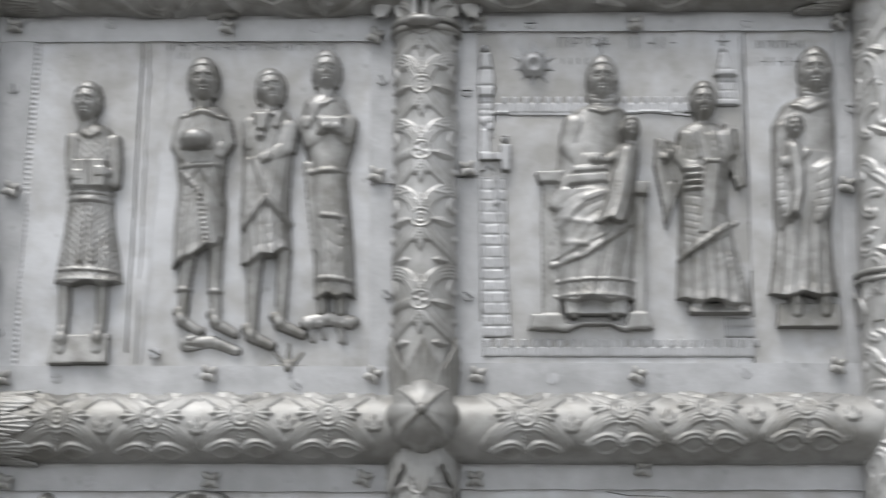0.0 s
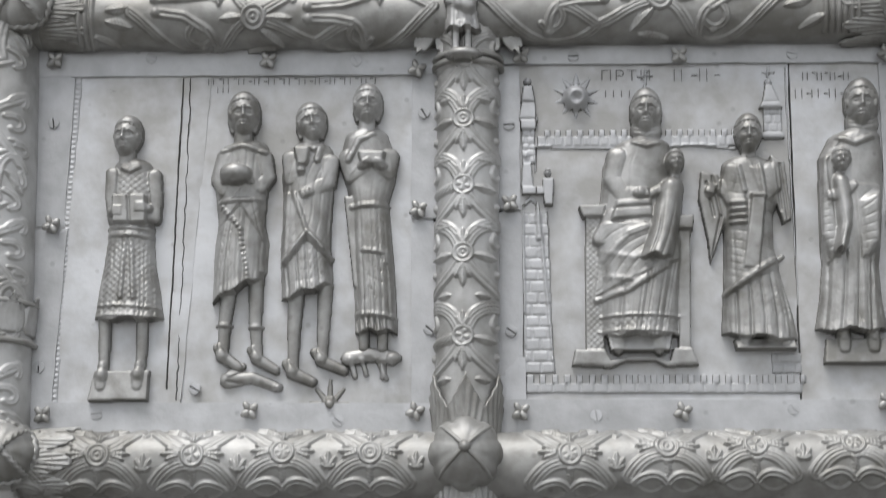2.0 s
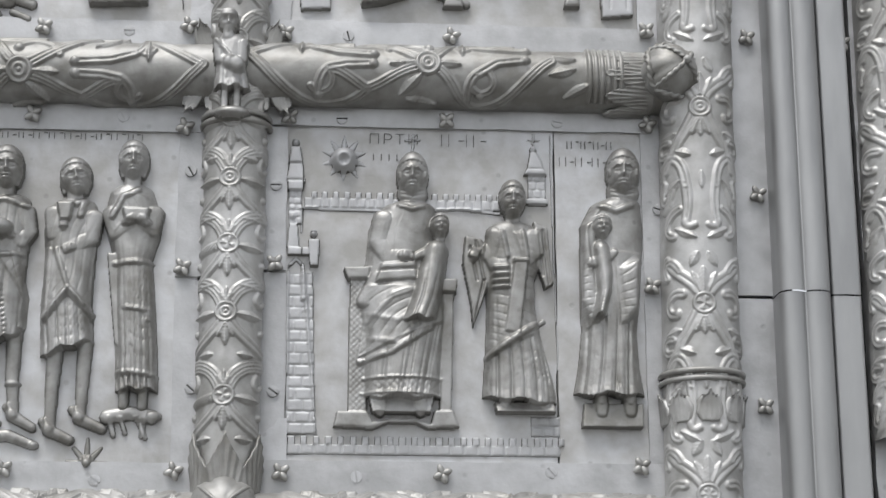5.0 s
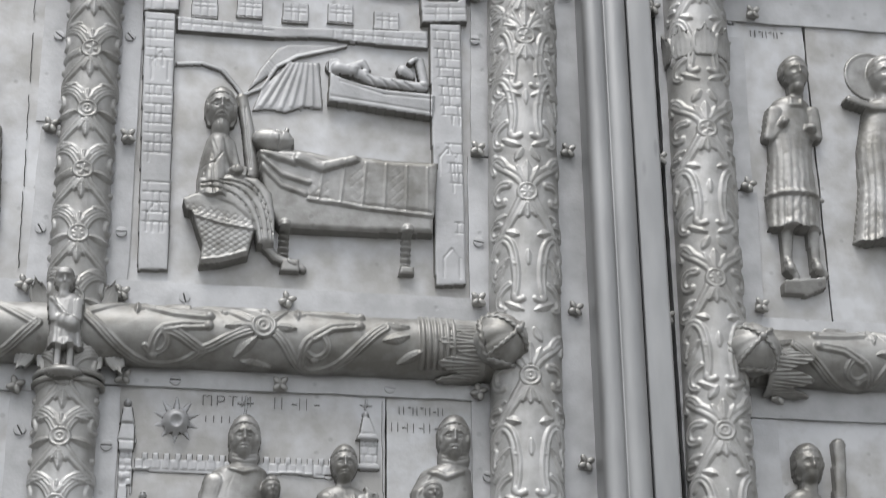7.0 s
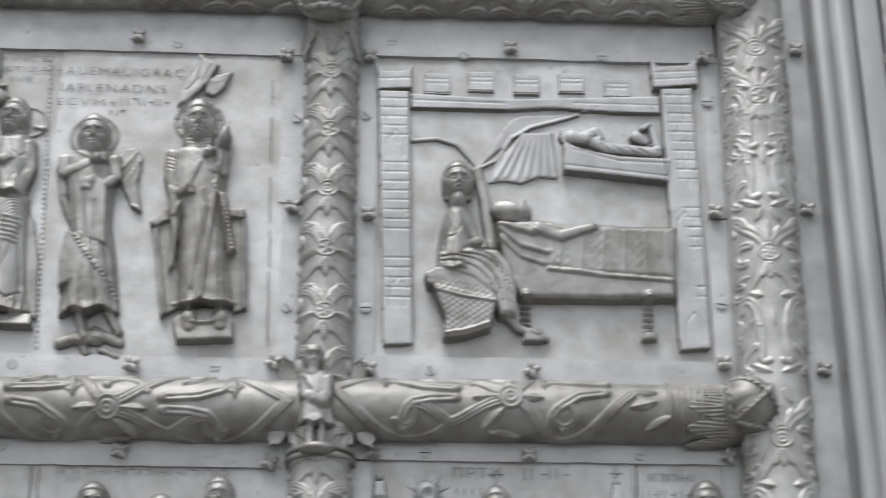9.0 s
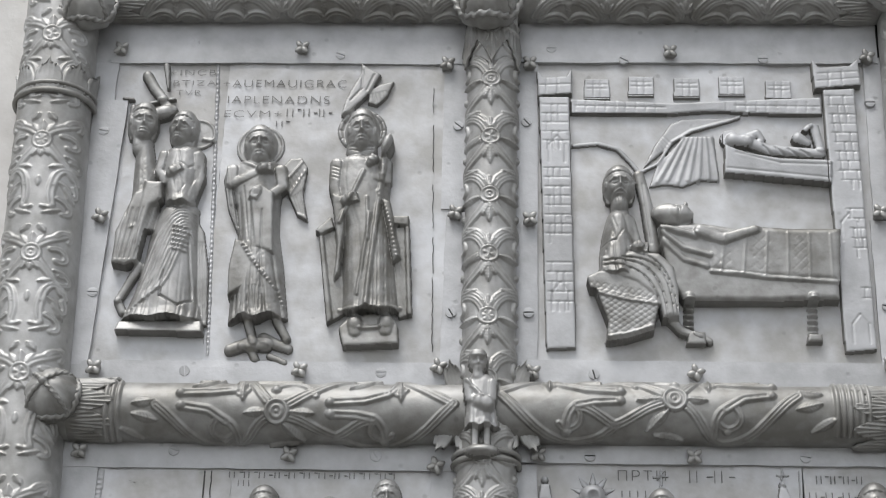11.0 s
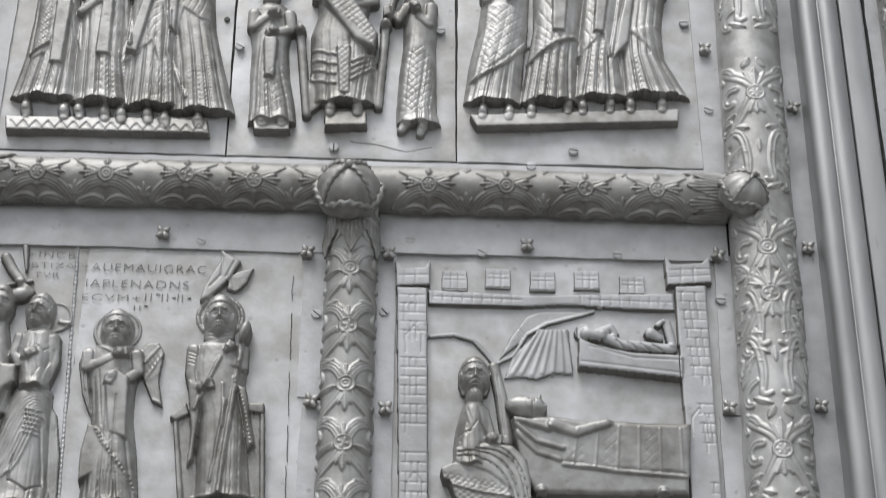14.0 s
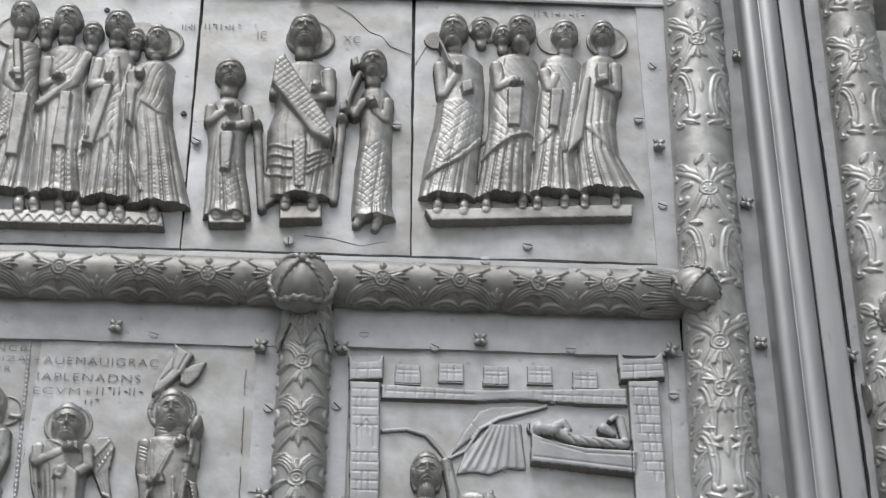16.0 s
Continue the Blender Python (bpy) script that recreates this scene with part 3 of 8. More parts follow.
def pattern_tendril(centres, stretch=1.0, aside=-0.004):
    """Discs between ribbed arms; below each one a pair of arched stalks that end in turned feet, with loops along the sides."""
    def draw(u, v, _):
        h = np.zeros(u.shape)
        for k, c in enumerate(centres):
            i = stretch_of(u, c - 0.170 * stretch, c + 0.062 * stretch)
            a, w0 = (u[i] - c) / stretch, v[i] - aside
            one = np.zeros(a.shape)
            for s in (-1, 1):
                x = w0 * s * (1 + 0.05 * math.sin(3.1 * k + s))
                g = lambda pts, wd, hh=0.0030, n=3, b=None: ribbed(x, a, pts, wd, hh, n, b)
                one = lay(one, g(curve((0.004, 0.010), (0.014, 0.030), (0.034, 0.034), (0.050, 0.054)), 0.0052, 0.0030, 2), g(curve((0.006, -0.008), (0.016, -0.030), (0.030, -0.044), (0.044, -0.074)), 0.0056, 0.0030, 2, 0.0046))
                one = lay(one, g(curve((0.052, -0.082), (0.044, -0.056), (0.022, -0.050), (0.018, -0.094)), 0.0044, 0.0036, 2), g(curve((0.018, -0.094), (0.014, -0.118), (0.019, -0.140)), 0.0046, 0.0032, 2, 0.0036), g(curve((0.019, -0.140), (0.017, -0.149), (0.008, -0.144)), 0.0036, 0.0036, 1, 0.0028))
                one = lay(one, g(curve((0.026, 0.012), (0.050, 0.020), (0.056, -0.014), (0.034, -0.012)), 0.0042, 0.0034, 2), stroke(np.hypot(x - 0.033, a + 0.010), 0.0052, 0.0048))
                one = lay(one, g(curve((0.048, -0.090), (0.060, -0.120), (0.040, -0.118), (0.036, -0.100)), 0.0040, 0.0034, 2), leaf(0.030 - x, a + 0.052, 0.020, 0.0058, -20, 0.0036), leaf(0.050 - x, a + 0.128, 0.030, 0.0066, 60, 0.0034), leaf(0.022 - x, a + 0.098, 0.010, 0.0040, 0, 0.0030))
                one = lay(one, g(curve((0.040, -0.040), (0.062, -0.034), (0.060, -0.062), (0.042, -0.056)), 0.0036, 0.0034, 2), g(curve((0.030, 0.040), (0.042, 0.062), (0.060, 0.050), (0.050, 0.034)), 0.0036, 0.0034, 2), g(curve((0.026, -0.124), (0.046, -0.132), (0.050, -0.154), (0.034, -0.156)), 0.0036, 0.0032, 2), leaf(x - 0.024, a + 0.088, 0.026, 0.0062, -38, 0.0034), leaf(x - 0.006, a + 0.160, 0.030, 0.0058, 28, 0.0032), leaf(x - 0.016, a - 0.044, 0.022, 0.0058, 120, 0.0032))
                one = lay(one, leaf(x - 0.004, a - 0.012, 0.028, 0.0056, 68, 0.0030), leaf(x - 0.028, a + 0.030, 0.024, 0.0060, -12, 0.0034))
            one = lay(one, leaf(w0, a - 0.010, 0.034, 0.0066, 90, 0.0034))
            one = lay(one, leaf(w0, a + 0.078, 0.022, 0.0042, -90, 0.0024))
            for t in (-90, -66, -114):
                one = lay(one, leaf(w0, a + 0.010, 0.026, 0.0062, t, 0.0034))
            one = np.where(np.hypot(w0, a * stretch) < 0.0138, medal(w0, a * stretch, 0.0135, k + 1, 0.0048), one)
            h[i] = lay(h[i], one)
        return 0.72 * h
    return draw


def pattern_net(centres, aside=-0.004):
    """Discs with four ribbed arms that meet in an open net, leaves beside them and pointed buds above and below."""
    def draw(u, v, _):
        h = np.zeros(u.shape)
        for k, c in enumerate(centres):
            i = stretch_of(u, c - 0.056, c + 0.046)
            a, w0 = u[i] - c, v[i] - aside
            one = np.zeros(a.shape)
            for s in (-1, 1):
                x = w0 * s
                g = lambda pts, wd, hh=0.0026, n=3, b=None: ribbed(x, a, pts, wd, hh, n, b)
                one = lay(one, g(curve((0.004, 0.008), (0.012, 0.032), (0.028, 0.036), (0.052, 0.036)), 0.0052, 0.0026, 4, 0.0060), g(curve((0.004, -0.008), (0.014, -0.026), (0.026, -0.036), (0.052, -0.046)), 0.0038, 0.0026, 2, 0.0046))
                if s > 0 or k % 2:
                    one = lay(one, leaf(x - 0.011, a + 0.002, 0.034, 0.0056, -6, 0.0036))
                else:
                    one = lay(one, g([(0.011, -0.002), (0.042, -0.008)], 0.0040, 0.0034, 1) * (0.7 + 0.3 * np.sin((x + a) * 1300)))
                one = lay(one, leaf(0.034 - x, a + 0.050, 0.020, 0.0048, 4, 0.0028), g(curve((0.040, 0.024), (0.030, 0.012), (0.044, 0.004), (0.052, 0.014)), 0.0024, 0.0030, 1), stroke(np.hypot(x - 0.047, a + 0.022), 0.0050, 0.0040))
            for t, ln in ((-90, 0.028), (-64, 0.020), (-116, 0.020)):
                one = lay(one, leaf(w0, a + 0.011, ln, 0.0052, t, 0.0032))
            for t, ln in ((90, 0.018), (60, 0.013), (120, 0.013)):
                one = lay(one, leaf(w0, a - 0.011, ln, 0.0040, t, 0.0028))
            one = np.where(np.hypot(w0, a) < 0.0128, medal(w0, a, 0.0125, k + (k // 3), 0.0042), one)
            h[i] = lay(h[i], one)
        return h
    return draw


def leaf_skirt(name, r, length, lobes, place, material, parent, flare=0.006, span=1.7, ribs=4, sharp=1.0):
    """A thick collar of ribbed leaves with toothed edges round a moulding; it runs along its own z from the origin, its middle along its own -y."""
    n, m = 16, 24 * lobes
    verts, faces = [], []
    for side in (0, 1):
        for j in range(n + 1):
            w = j / n
            for i in range(m + 1):
                t = (2 * i / m - 1) * span
                p = (i / 24) % 1.0
                c = abs(2 * p - 1)
                end = length * (1 - 0.55 * c**sharp)
                rib = 0.0012 * math.cos((c - 0.25 * w) * math.pi * ribs * 2) * (w > 0.15)
                rr = r + 0.002 + flare * w**1.6 + rib - 0.003 * c * w - side * 0.0032
                verts.append(place @ Vector((rr * math.sin(t), -rr * math.cos(t), end * w)))
    row, half = m + 1, (n + 1) * (m + 1)
    for j in range(n):
        for i in range(m):
            a = j * row + i
            faces.append((a, a + 1, a + row + 1, a + row))
            faces.append((half + a, half + a + row, half + a + row + 1, half + a + 1))
    for i in range(m):
        a = n * row + i
        faces.append((a, a + 1, half + a + 1, half + a))
    return link_part(new(name, mesh_of(name, verts, faces, material)), parent)


def moulding(name, a, b, along, cx, cy, r, pattern, parent, material=None, res=0.0012, bow=0.0, lean=0.0):
    """The visible half of a round moulding with its cast ornament. along: 'x' or 'z'; a, b: its ends; cx: its place across."""
    us = np.arange(a, b + res * 0.5, res)
    th = np.arange(-1.72, 1.72, res / r)
    U, T = np.meshgrid(us, th, indexing="ij")
    orn = pattern(U, r * T, r)
    dent = 0.0005 * np.sin(U * 37 + 2 * np.sin(T * 2.1)) * np.cos(T * 1.7 + U * 21) + 0.0001 * np.sin(U * 190) * np.sin(T * 11)
    R = r + orn + dent
    mid = cx + bow * np.sin(U * 5.1) + lean * (U - 2.1)
    if along == "x":
        pts = np.stack([U, cy - R * np.cos(T), mid + R * np.sin(T)], -1)
    else:
        pts = np.stack([mid + R * np.sin(T), cy - R * np.cos(T), U], -1)
    n, m = U.shape
    i, j = np.meshgrid(np.arange(n - 1), np.arange(m - 1), indexing="ij")
    k = (i * m + j).ravel()
    f = np.stack([k, k + m, k + m + 1, k + 1], 1)
    if along == "x":
        f = f[:, ::1]
    else:
        f = f[:, ::-1]
    return link_part(new(name, mesh_of(name, pts.reshape(-1, 3), f, material or SHAFT)), parent)


def turned(name, rings, segments, place, material, parent=None, lobes=0, ridge=0.0, jag=0.0):
    """A body of revolution about its own z axis, from (radius, height) rings, laid by the pose place."""
    verts, faces = [], []
    for r, h in rings:
        for k in range(segments):
            a = 2 * math.pi * k / segments
            rr = r * (1 + ridge * (abs(math.cos(lobes * a / 2)) ** 0.5 - 0.6)) if lobes else r
            top = h + (jag * abs(math.cos(lobes * a / 4)) if (r, h) in rings[-2:] else 0.0)
            verts.append(place @ Vector((rr * math.cos(a), rr * math.sin(a), top)))
    for j in range(len(rings) - 1):
        for k in range(segments):
            q = (k + 1) % segments
            faces.append((j * segments + k, j * segments + q, (j + 1) * segments + q, (j + 1) * segments + k))
    faces.append(tuple(range(len(verts) - segments, len(verts))))
    faces.append(tuple(range(segments))[::-1])
    return link_part(new(name, mesh_of(name, verts, faces, material)), parent)


def tube(name, pts, r, material, parent=None, twist=0.0, sides=8):
    """A round cord through points; twist gives it the strands of a rope."""
    verts, faces = [], []
    for k, p in enumerate(pts):
        p = Vector(p)
        d = (Vector(pts[min(k + 1, len(pts) - 1)]) - Vector(pts[max(k - 1, 0)])).normalized()
        s = d.orthogonal().normalized() if k == 0 else (s - d * s.dot(d)).normalized()
        t = d.cross(s)
        for i in range(sides):
            a = 2 * math.pi * i / sides
            rr = r * (1 + (0.34 * math.sin(k * twist + a * 2) if twist else 0))
            verts.append(p + s * rr * math.cos(a) + t * rr * math.sin(a))
    for k in range(len(pts) - 1):
        for i in range(sides):
            q = (i + 1) % sides
            faces.append((k * sides + i, k * sides + q, (k + 1) * sides + q, (k + 1) * sides + i))
    return link_part(new(name, mesh_of(name, verts, faces, material)), parent)


def petal(name, length, width, curl, place, material, parent, ribs=5):
    """A thick curling leaf with ribs; it starts at its origin and grows along its own z, its face along its own -y."""
    n, m = 14, 11
    verts, faces = [], []
    for side in (0, 1):
        for j in range(n + 1):
            w = j / n
            wide = width * (math.sin(math.pi * (0.12 + 0.86 * w) ** 0.8)) ** 0.75
            for i in range(m + 1):
                u = 2 * i / m - 1
                x = u * wide * (1 + 0.07 * math.cos(i * math.pi) * (w > 0.5))
                y = -curl * w**2.2 + 0.18 * width * u * u - 0.0012 * math.cos(u * ribs * math.pi) + side * 0.0035
                verts.append(place @ Vector((x, y, length * w - 0.18 * length * abs(u) * (w > 0.85))))
    row, half = m + 1, (n + 1) * (m + 1)
    for j in range(n):
        for i in range(m):
            a = j * row + i
            faces.append((a, a + 1, a + row + 1, a + row))
            faces.append((half + a, half + a + row, half + a + row + 1, half + a + 1))
    rim = list(range(row)) + [j * row + m for j in range(1, n + 1)] + [n * row + i for i in range(m - 1, -1, -1)] + [j * row for j in range(n - 1, 0, -1)]
    for k in range(len(rim)):
        q = rim[(k + 1) % len(rim)]
        faces.append((rim[k], half + rim[k], half + q, q))
    return link_part(new(name, mesh_of(name, verts, faces, material)), parent)

# ---- the setting: ground, facade, door leaves ----
Z1, Z2, Z3 = 1.915, 2.450, 3.050
R1, R2, R3 = 0.039, 0.037, 0.0345
XL, XR, XF = -0.551, 0.543, 0.783
RL, RM, RR = 0.049, 0.036, 0.0445


def slab_thing(name, x0, x1, y0, y1, z0, z1, material, label, category, kind="structure"):
    return tagged(part(name, box_bm(x0, x1, y0, y1, z0, z1), material), label, category, "", kind)


slab_thing("ground", -60, 60, -60, 0.6, -0.2, 0.0, PAVING, "grey stone paving in front of the portal", "ground")
slab_thing("wall_north", -12, -0.80, 0.02, 0.6, 0.0, 9.0, STONE, "pale plastered stone facade beside the door", "wall")
slab_thing("wall_south", 1.92, 12, 0.02, 0.6, 0.0, 9.0, STONE, "pale plastered stone facade beside the door", "wall")
slab_thing("wall_top", -0.80, 1.92, 0.02, 0.6, 3.86, 9.0, STONE, "pale plastered stone facade above the door", "wall")
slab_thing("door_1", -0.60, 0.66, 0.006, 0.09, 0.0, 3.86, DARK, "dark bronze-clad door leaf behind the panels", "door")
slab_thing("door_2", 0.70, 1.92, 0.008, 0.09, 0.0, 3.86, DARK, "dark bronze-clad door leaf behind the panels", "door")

jamb = thing("door_jamb", "pale metal sheets screwed to the door jamb", "door jamb", (-0.7, 0, 0), "", "structure")
sheet("jamb_sheet", -0.80, -0.575, 0.0, 2.190, 0.001, 0.02, JAMB, jamb, 0.0016, 0, 0, 0.03, 4.0)
sheet("jamb_sheet", -0.80, -0.575, 2.194, 3.86, -0.002, 0.02, JAMB, jamb, 0.0016, 0, 0, 0.03, 8.0)

# plates of the panels: x from, x to, z from, z to, height, lean, label
PLATES = [
    (-0.540, -0.328, 1.972, 2.404, -0.0030, (0, 0.024), "narrow bronze plate with a beaded edge"),
    (-0.336, -0.040, 1.972, 2.404, -0.0015, (0.02, 0), "broad hammered bronze plate with faint lettering"),
    (0.040, 0.376, 1.972, 2.404, -0.0015, 0.0, "hammered bronze plate under a relief of a city wall"),
    (0.378, 0.505, 1.972, 2.404, -0.0026, 0.0, "narrow hammered bronze plate beside the city wall"),
    (-0.540, -0.355, 2.505, 2.985, -0.0016, 0.004, "bronze plate with a ragged edge and lettering"),
    (-0.355, -0.040, 2.505, 2.985, -0.0030, 0.004, "hammered bronze plate with engraved Latin lettering"),
    (0.040, 0.505, 2.505, 2.985, -0.0016, 0.0, "broad hammered bronze plate behind the stable relief"),
    (-0.520, -0.182, 3.110, 3.600, -0.0026, -0.006, "pale hammered bronze plate with screw holes"),
    (-0.179, 0.139, 3.110, 3.600, -0.0016, -0.004, "pale cracked bronze plate with faint lettering"),
    (0.141, 0.510, 3.110, 3.600, -0.0026, 0.0, "pale hammered bronze plate with screw holes"),
    (-0.540, -0.040, 1.50, 1.858, -0.0016, 0.0, "plain hammered bronze plate on the door"),
    (0.040, 0.505, 1.50, 1.858, -0.0016, 0.0, "plain hammered bronze plate on the door"),
    (0.845, 0.955, 2.52, 2.985, -0.0016, 0.0, "hammered bronze plate with a ragged edge"),
    (0.957, 1.35, 2.52, 2.985, -0.0026, 0.0, "plain hammered bronze plate on the door"),
    (0.845, 1.35, 1.972, 2.404, -0.0016, 0.0, "plain hammered bronze plate on the door"),
    (0.845, 1.35, 3.11, 3.56, -0.0016, 0.0, "plain hammered bronze plate on the door"),
]
plates = []
for k, (x0, x1, z0, z1, top, lean, label) in enumerate(PLATES):
    p = sheet("bronze_plate", x0, x1, z0, z1, top, 0.0058, PLATE, None, 0.0020, *(lean if type(lean) is tuple else (lean, lean)), 0.009, 11.0 + 3 * k)
    plates.append(tagged(p, label, "metal plate", "bronze plates of the door"))

# narrow strips that hold the plates: x from, x to, z from, z to, height, lean
STRIPS = [
    # around the lower pair of panels
    (-0.540, -0.472, 2.196, 2.400, -0.0060, 0.004),
    (-0.540, -0.476, 1.962, 2.192, -0.0066, 0.008),
    (-0.540, -0.036, 2.380, 2.420, -0.0076, 0.0),
    (0.036, 0.505, 2.392, 2.420, -0.0076, 0.0),
    (-0.066, -0.030, 2.205, 2.39, -0.0058, 0.0),
    (-0.063, -0.030, 1.965, 2.20, -0.0064, -0.002),
    (0.030, 0.061, 2.215, 2.39, -0.0060, 0.0),
    (0.030, 0.064, 2.02, 2.211, -0.0052, 0.0),
    (0.030, 0.067, 1.965, 2.04, -0.0060, 0.0),
    (0.481, 0.535, 2.205, 2.40, -0.0058, 0.0),
    (0.481, 0.535, 1.965, 2.20, -0.0064, 0.0),
    (-0.540, -0.036, 1.935, 1.988, -0.0080, 0.0),
    (0.036, 0.505, 1.935, 1.992, -0.0080, 0.0),
    (-0.540, -0.036, 1.845, 1.90, -0.0080, 0.0),
    (0.036, 0.505, 1.848, 1.90, -0.0080, 0.0),
    (-0.540, -0.475, 1.50, 1.838, -0.0056, 0.0),
    # around the middle pair of panels
    (-0.540, -0.501, 2.893, 3.0, -0.0066, 0.0),
    (-0.540, -0.496, 2.505, 2.894, -0.0078, 0.014),
    (-0.540, -0.036, 2.952, 3.03, -0.0080, 0.0),
    (0.036, 0.510, 2.955, 3.03, -0.0080, 0.0),
    (-0.063, -0.030, 2.735, 2.965, -0.0060, 0.0),
    (-0.060, -0.030, 2.50, 2.730, -0.0066, 0.004),
    (0.030, 0.061, 2.500, 2.965, -0.0058, 0.0),
    (0.487, 0.535, 2.725, 2.965, -0.0056, 0.004),
    (0.482, 0.535, 2.500, 2.722, -0.0062, 0.0),
    (-0.540, -0.036, 2.47, 2.520, -0.0078, 0.0),
    (0.036, 0.510, 2.47, 2.526, -0.0066, 0.0),
    # around the top panel
    (-0.520, 0.520, 3.07, 3.103, -0.0070, 0.0),
    (0.486, 0.545, 3.095, 3.62, -0.0064, -0.006),
    (-0.530, -0.500, 3.10, 3.62, -0.0064, 0.0),
    # beside the meeting edge
    (0.585, 0.633, 2.193, 3.80, -0.0090, 0.0),
    (0.585, 0.633, 1.40, 2.189, -0.0080, 0.0),
    (0.744, 0.770, 1.40, 3.80, -0.0080, 0.0),
    # on the other leaf
    (0.825, 0.862, 2.70, 2.93, -0.0060, 0.006),
    (0.825, 0.862, 2.50, 2.696, -0.0066, 0.006),
    (0.830, 1.35, 2.955, 3.03, -0.0080, 0.0),
    (0.830, 1.35, 2.47, 2.52, -0.0070, 0.0),
    (0.830, 1.35, 2.385, 2.43, -0.0080, 0.0),
    (0.825, 0.868, 1.97, 2.384, -0.0060, 0.0),
]
for k, (x0, x1, z0, z1, top, lean) in enumerate(STRIPS):
    s = sheet("edge_strip", min(x0, x1), max(x0, x1), z0, z1, top, 0.0055, STRIP, None, 0.0010, lean, lean, 0.010, 71.0 + 5 * k)
    tagged(s, "flat bronze strip holding the plate edges", "metal strip", "edge strips of the door")

# engraved frieze above the top panel
frieze = thing("frieze", "bronze frieze strip with engraved vine scrolls", "frieze", (0, 0, 3.6))
rel = Relief(-0.53, 0.53, 3.584, 3.86, 0.0018)
rel.put(np.full(rel.X.shape, 0.009))
for row in range(4):
    zz = 3.584 + 0.038 + 0.062 * row
    for k in range(-1, 2, 2):
        w = zz + k * 0.014 * np.sin((rel.X + row * 0.03) * 2 * math.pi / 0.11)
        rel.H = rel.H + stroke(np.abs(rel.Z - w), 0.0030, 0.0015) - stroke(np.abs(rel.Z - w), 0.0009, 0.0010)
    rel.H = rel.H + stroke(np.abs(rel.Z - zz - 0.031), 0.003, 0.0018)
    q = ((rel.X + row * 0.03) / 0.055 % 1 - 0.5) * 0.055
    rel.H = np.maximum(rel.H, 0.009 + rosette(q, rel.Z - zz, 0.010, 0.0018))
rel.H = rel.H + stroke(np.abs(rel.Z - 3.584 - 0.004), 0.0028, 0.0022)
rel.make("frieze_strip", "", material=STRIP, parent=frieze, rough=0.0002, joint=False)

# ---- round mouldings ----
def column(label, x, y, r, pattern, spans, lean=0.0, res=0.0012):
    c = thing("column_moulding", label, "column moulding", (x, 0, spans[0][0]), "upright mouldings")
    for a, b in spans:
        moulding("shaft", a, b, "z", x, y, r, pattern, c, UPRIGHT, res, lean=lean)
    return c


NET_LOW = (2.386, 2.313, 2.234, 2.154, 2.058, 1.850, 1.766)
NET_TOP = (2.990, 2.907, 2.8205, 2.7357, 2.653, 2.568, 2.486)
mid = column("round bronze upright moulding with an ogee net of leaves", 0.0, -0.010, RM, pattern_net(NET_LOW), [(1.74, Z1), (Z1, Z2)])
mid_top = column("slender bronze upright moulding with leaves and rosettes", 0.001, -0.010, 0.033, pattern_net(NET_TOP, -0.001), [(Z2, Z3)])
left = column("thick bronze upright moulding with tendrils and birds", XL, -0.012, RL, pattern_tendril((3.60, 3.44, 3.28, 3.12, 2.963, 2.802, 2.641, 2.48, 2.309, 2.158, 1.99, 1.83), 0.66, 0.0), [(1.80, 3.70)], -0.034, 0.0014)
right = column("thick bronze upright moulding with crossed tendrils", XR, -0.014, RR, pattern_tendril((3.72, 3.478, 3.202, 2.948, 2.876, 2.652, 2.408, 2.17, 1.95), 1.0), [(1.80, 3.76)], 0.016, 0.0012)
far = column("thick bronze upright moulding of the other door leaf", XF, -0.014, 0.041, pattern_tendril((3.70, 3.46, 3.22, 2.98, 2.76, 2.55, 2.35, 2.14, 1.93), 0.92), [(2.02, 3.66)], 0.016, 0.0015)


def bar(label, x0, x1, z, r, pattern, bow=0.0):
    b = thing("bar_moulding", label, "bar moulding", ((x0 + x1) / 2, 0, z), "crossing mouldings")
    moulding("shaft", x0, x1, "x", z, -0.012, r, pattern, b, bow=bow)
    return b


bar("round bronze crossbar with arches and rosettes", XL, 0.0, Z1, R1, pattern_arcade([(-0.510, 0.007), (-0.409, 0.0075), (-0.303, 0.0077), (-0.2027, 0.0115), (-0.1055, 0.0113)], 0.0138, True))
bar("round bronze crossbar with arches and rosettes", 0.0, XR, Z1, R1, pattern_arcade([(0.115, 0.0104), (0.222, 0.019), (0.319, 0.0215), (0.426, 0.024)], 0.0138, True))
bar("round bronze crossbar with crossed vines and knobbed stalks", XL, 0.0, Z2, R2, pattern_vine((-0.2513, -0.0099), 1, 3), 0.002)
bar("round bronze crossbar with crossed vines and knobbed stalks", 0.0, XR, Z2, R2, pattern_vine((0.2239, 0.0070), -1, 6), 0.002)
bar("round bronze crossbar with arches and rosettes", XL, 0.0, Z3, R3, pattern_arcade([(-0.426, -0.0062), (-0.334, -0.0064), (-0.2263, -0.0045), (-0.1345, -0.0090), (-0.040, -0.009)]))
bar("round bronze crossbar with arches and rosettes", 0.0, XR, Z3, R3, pattern_arcade([(0.1012, -0.0088), (0.2065, -0.0075), (0.3143, -0.0085), (0.4115, -0.0074)]))
bar("round bronze crossbar of the other leaf with vines", XF, 1.35, Z2 + 0.012, R2, pattern_vine((1.03, 0.0), 1, 3))
bar("round bronze crossbar of the other leaf with arches", XF, 1.35, Z3 + 0.03, R3, pattern_arcade([(0.89, -0.006), (0.99, -0.006), (1.09, -0.006), (1.19, -0.006), (1.29, -0.006)]))


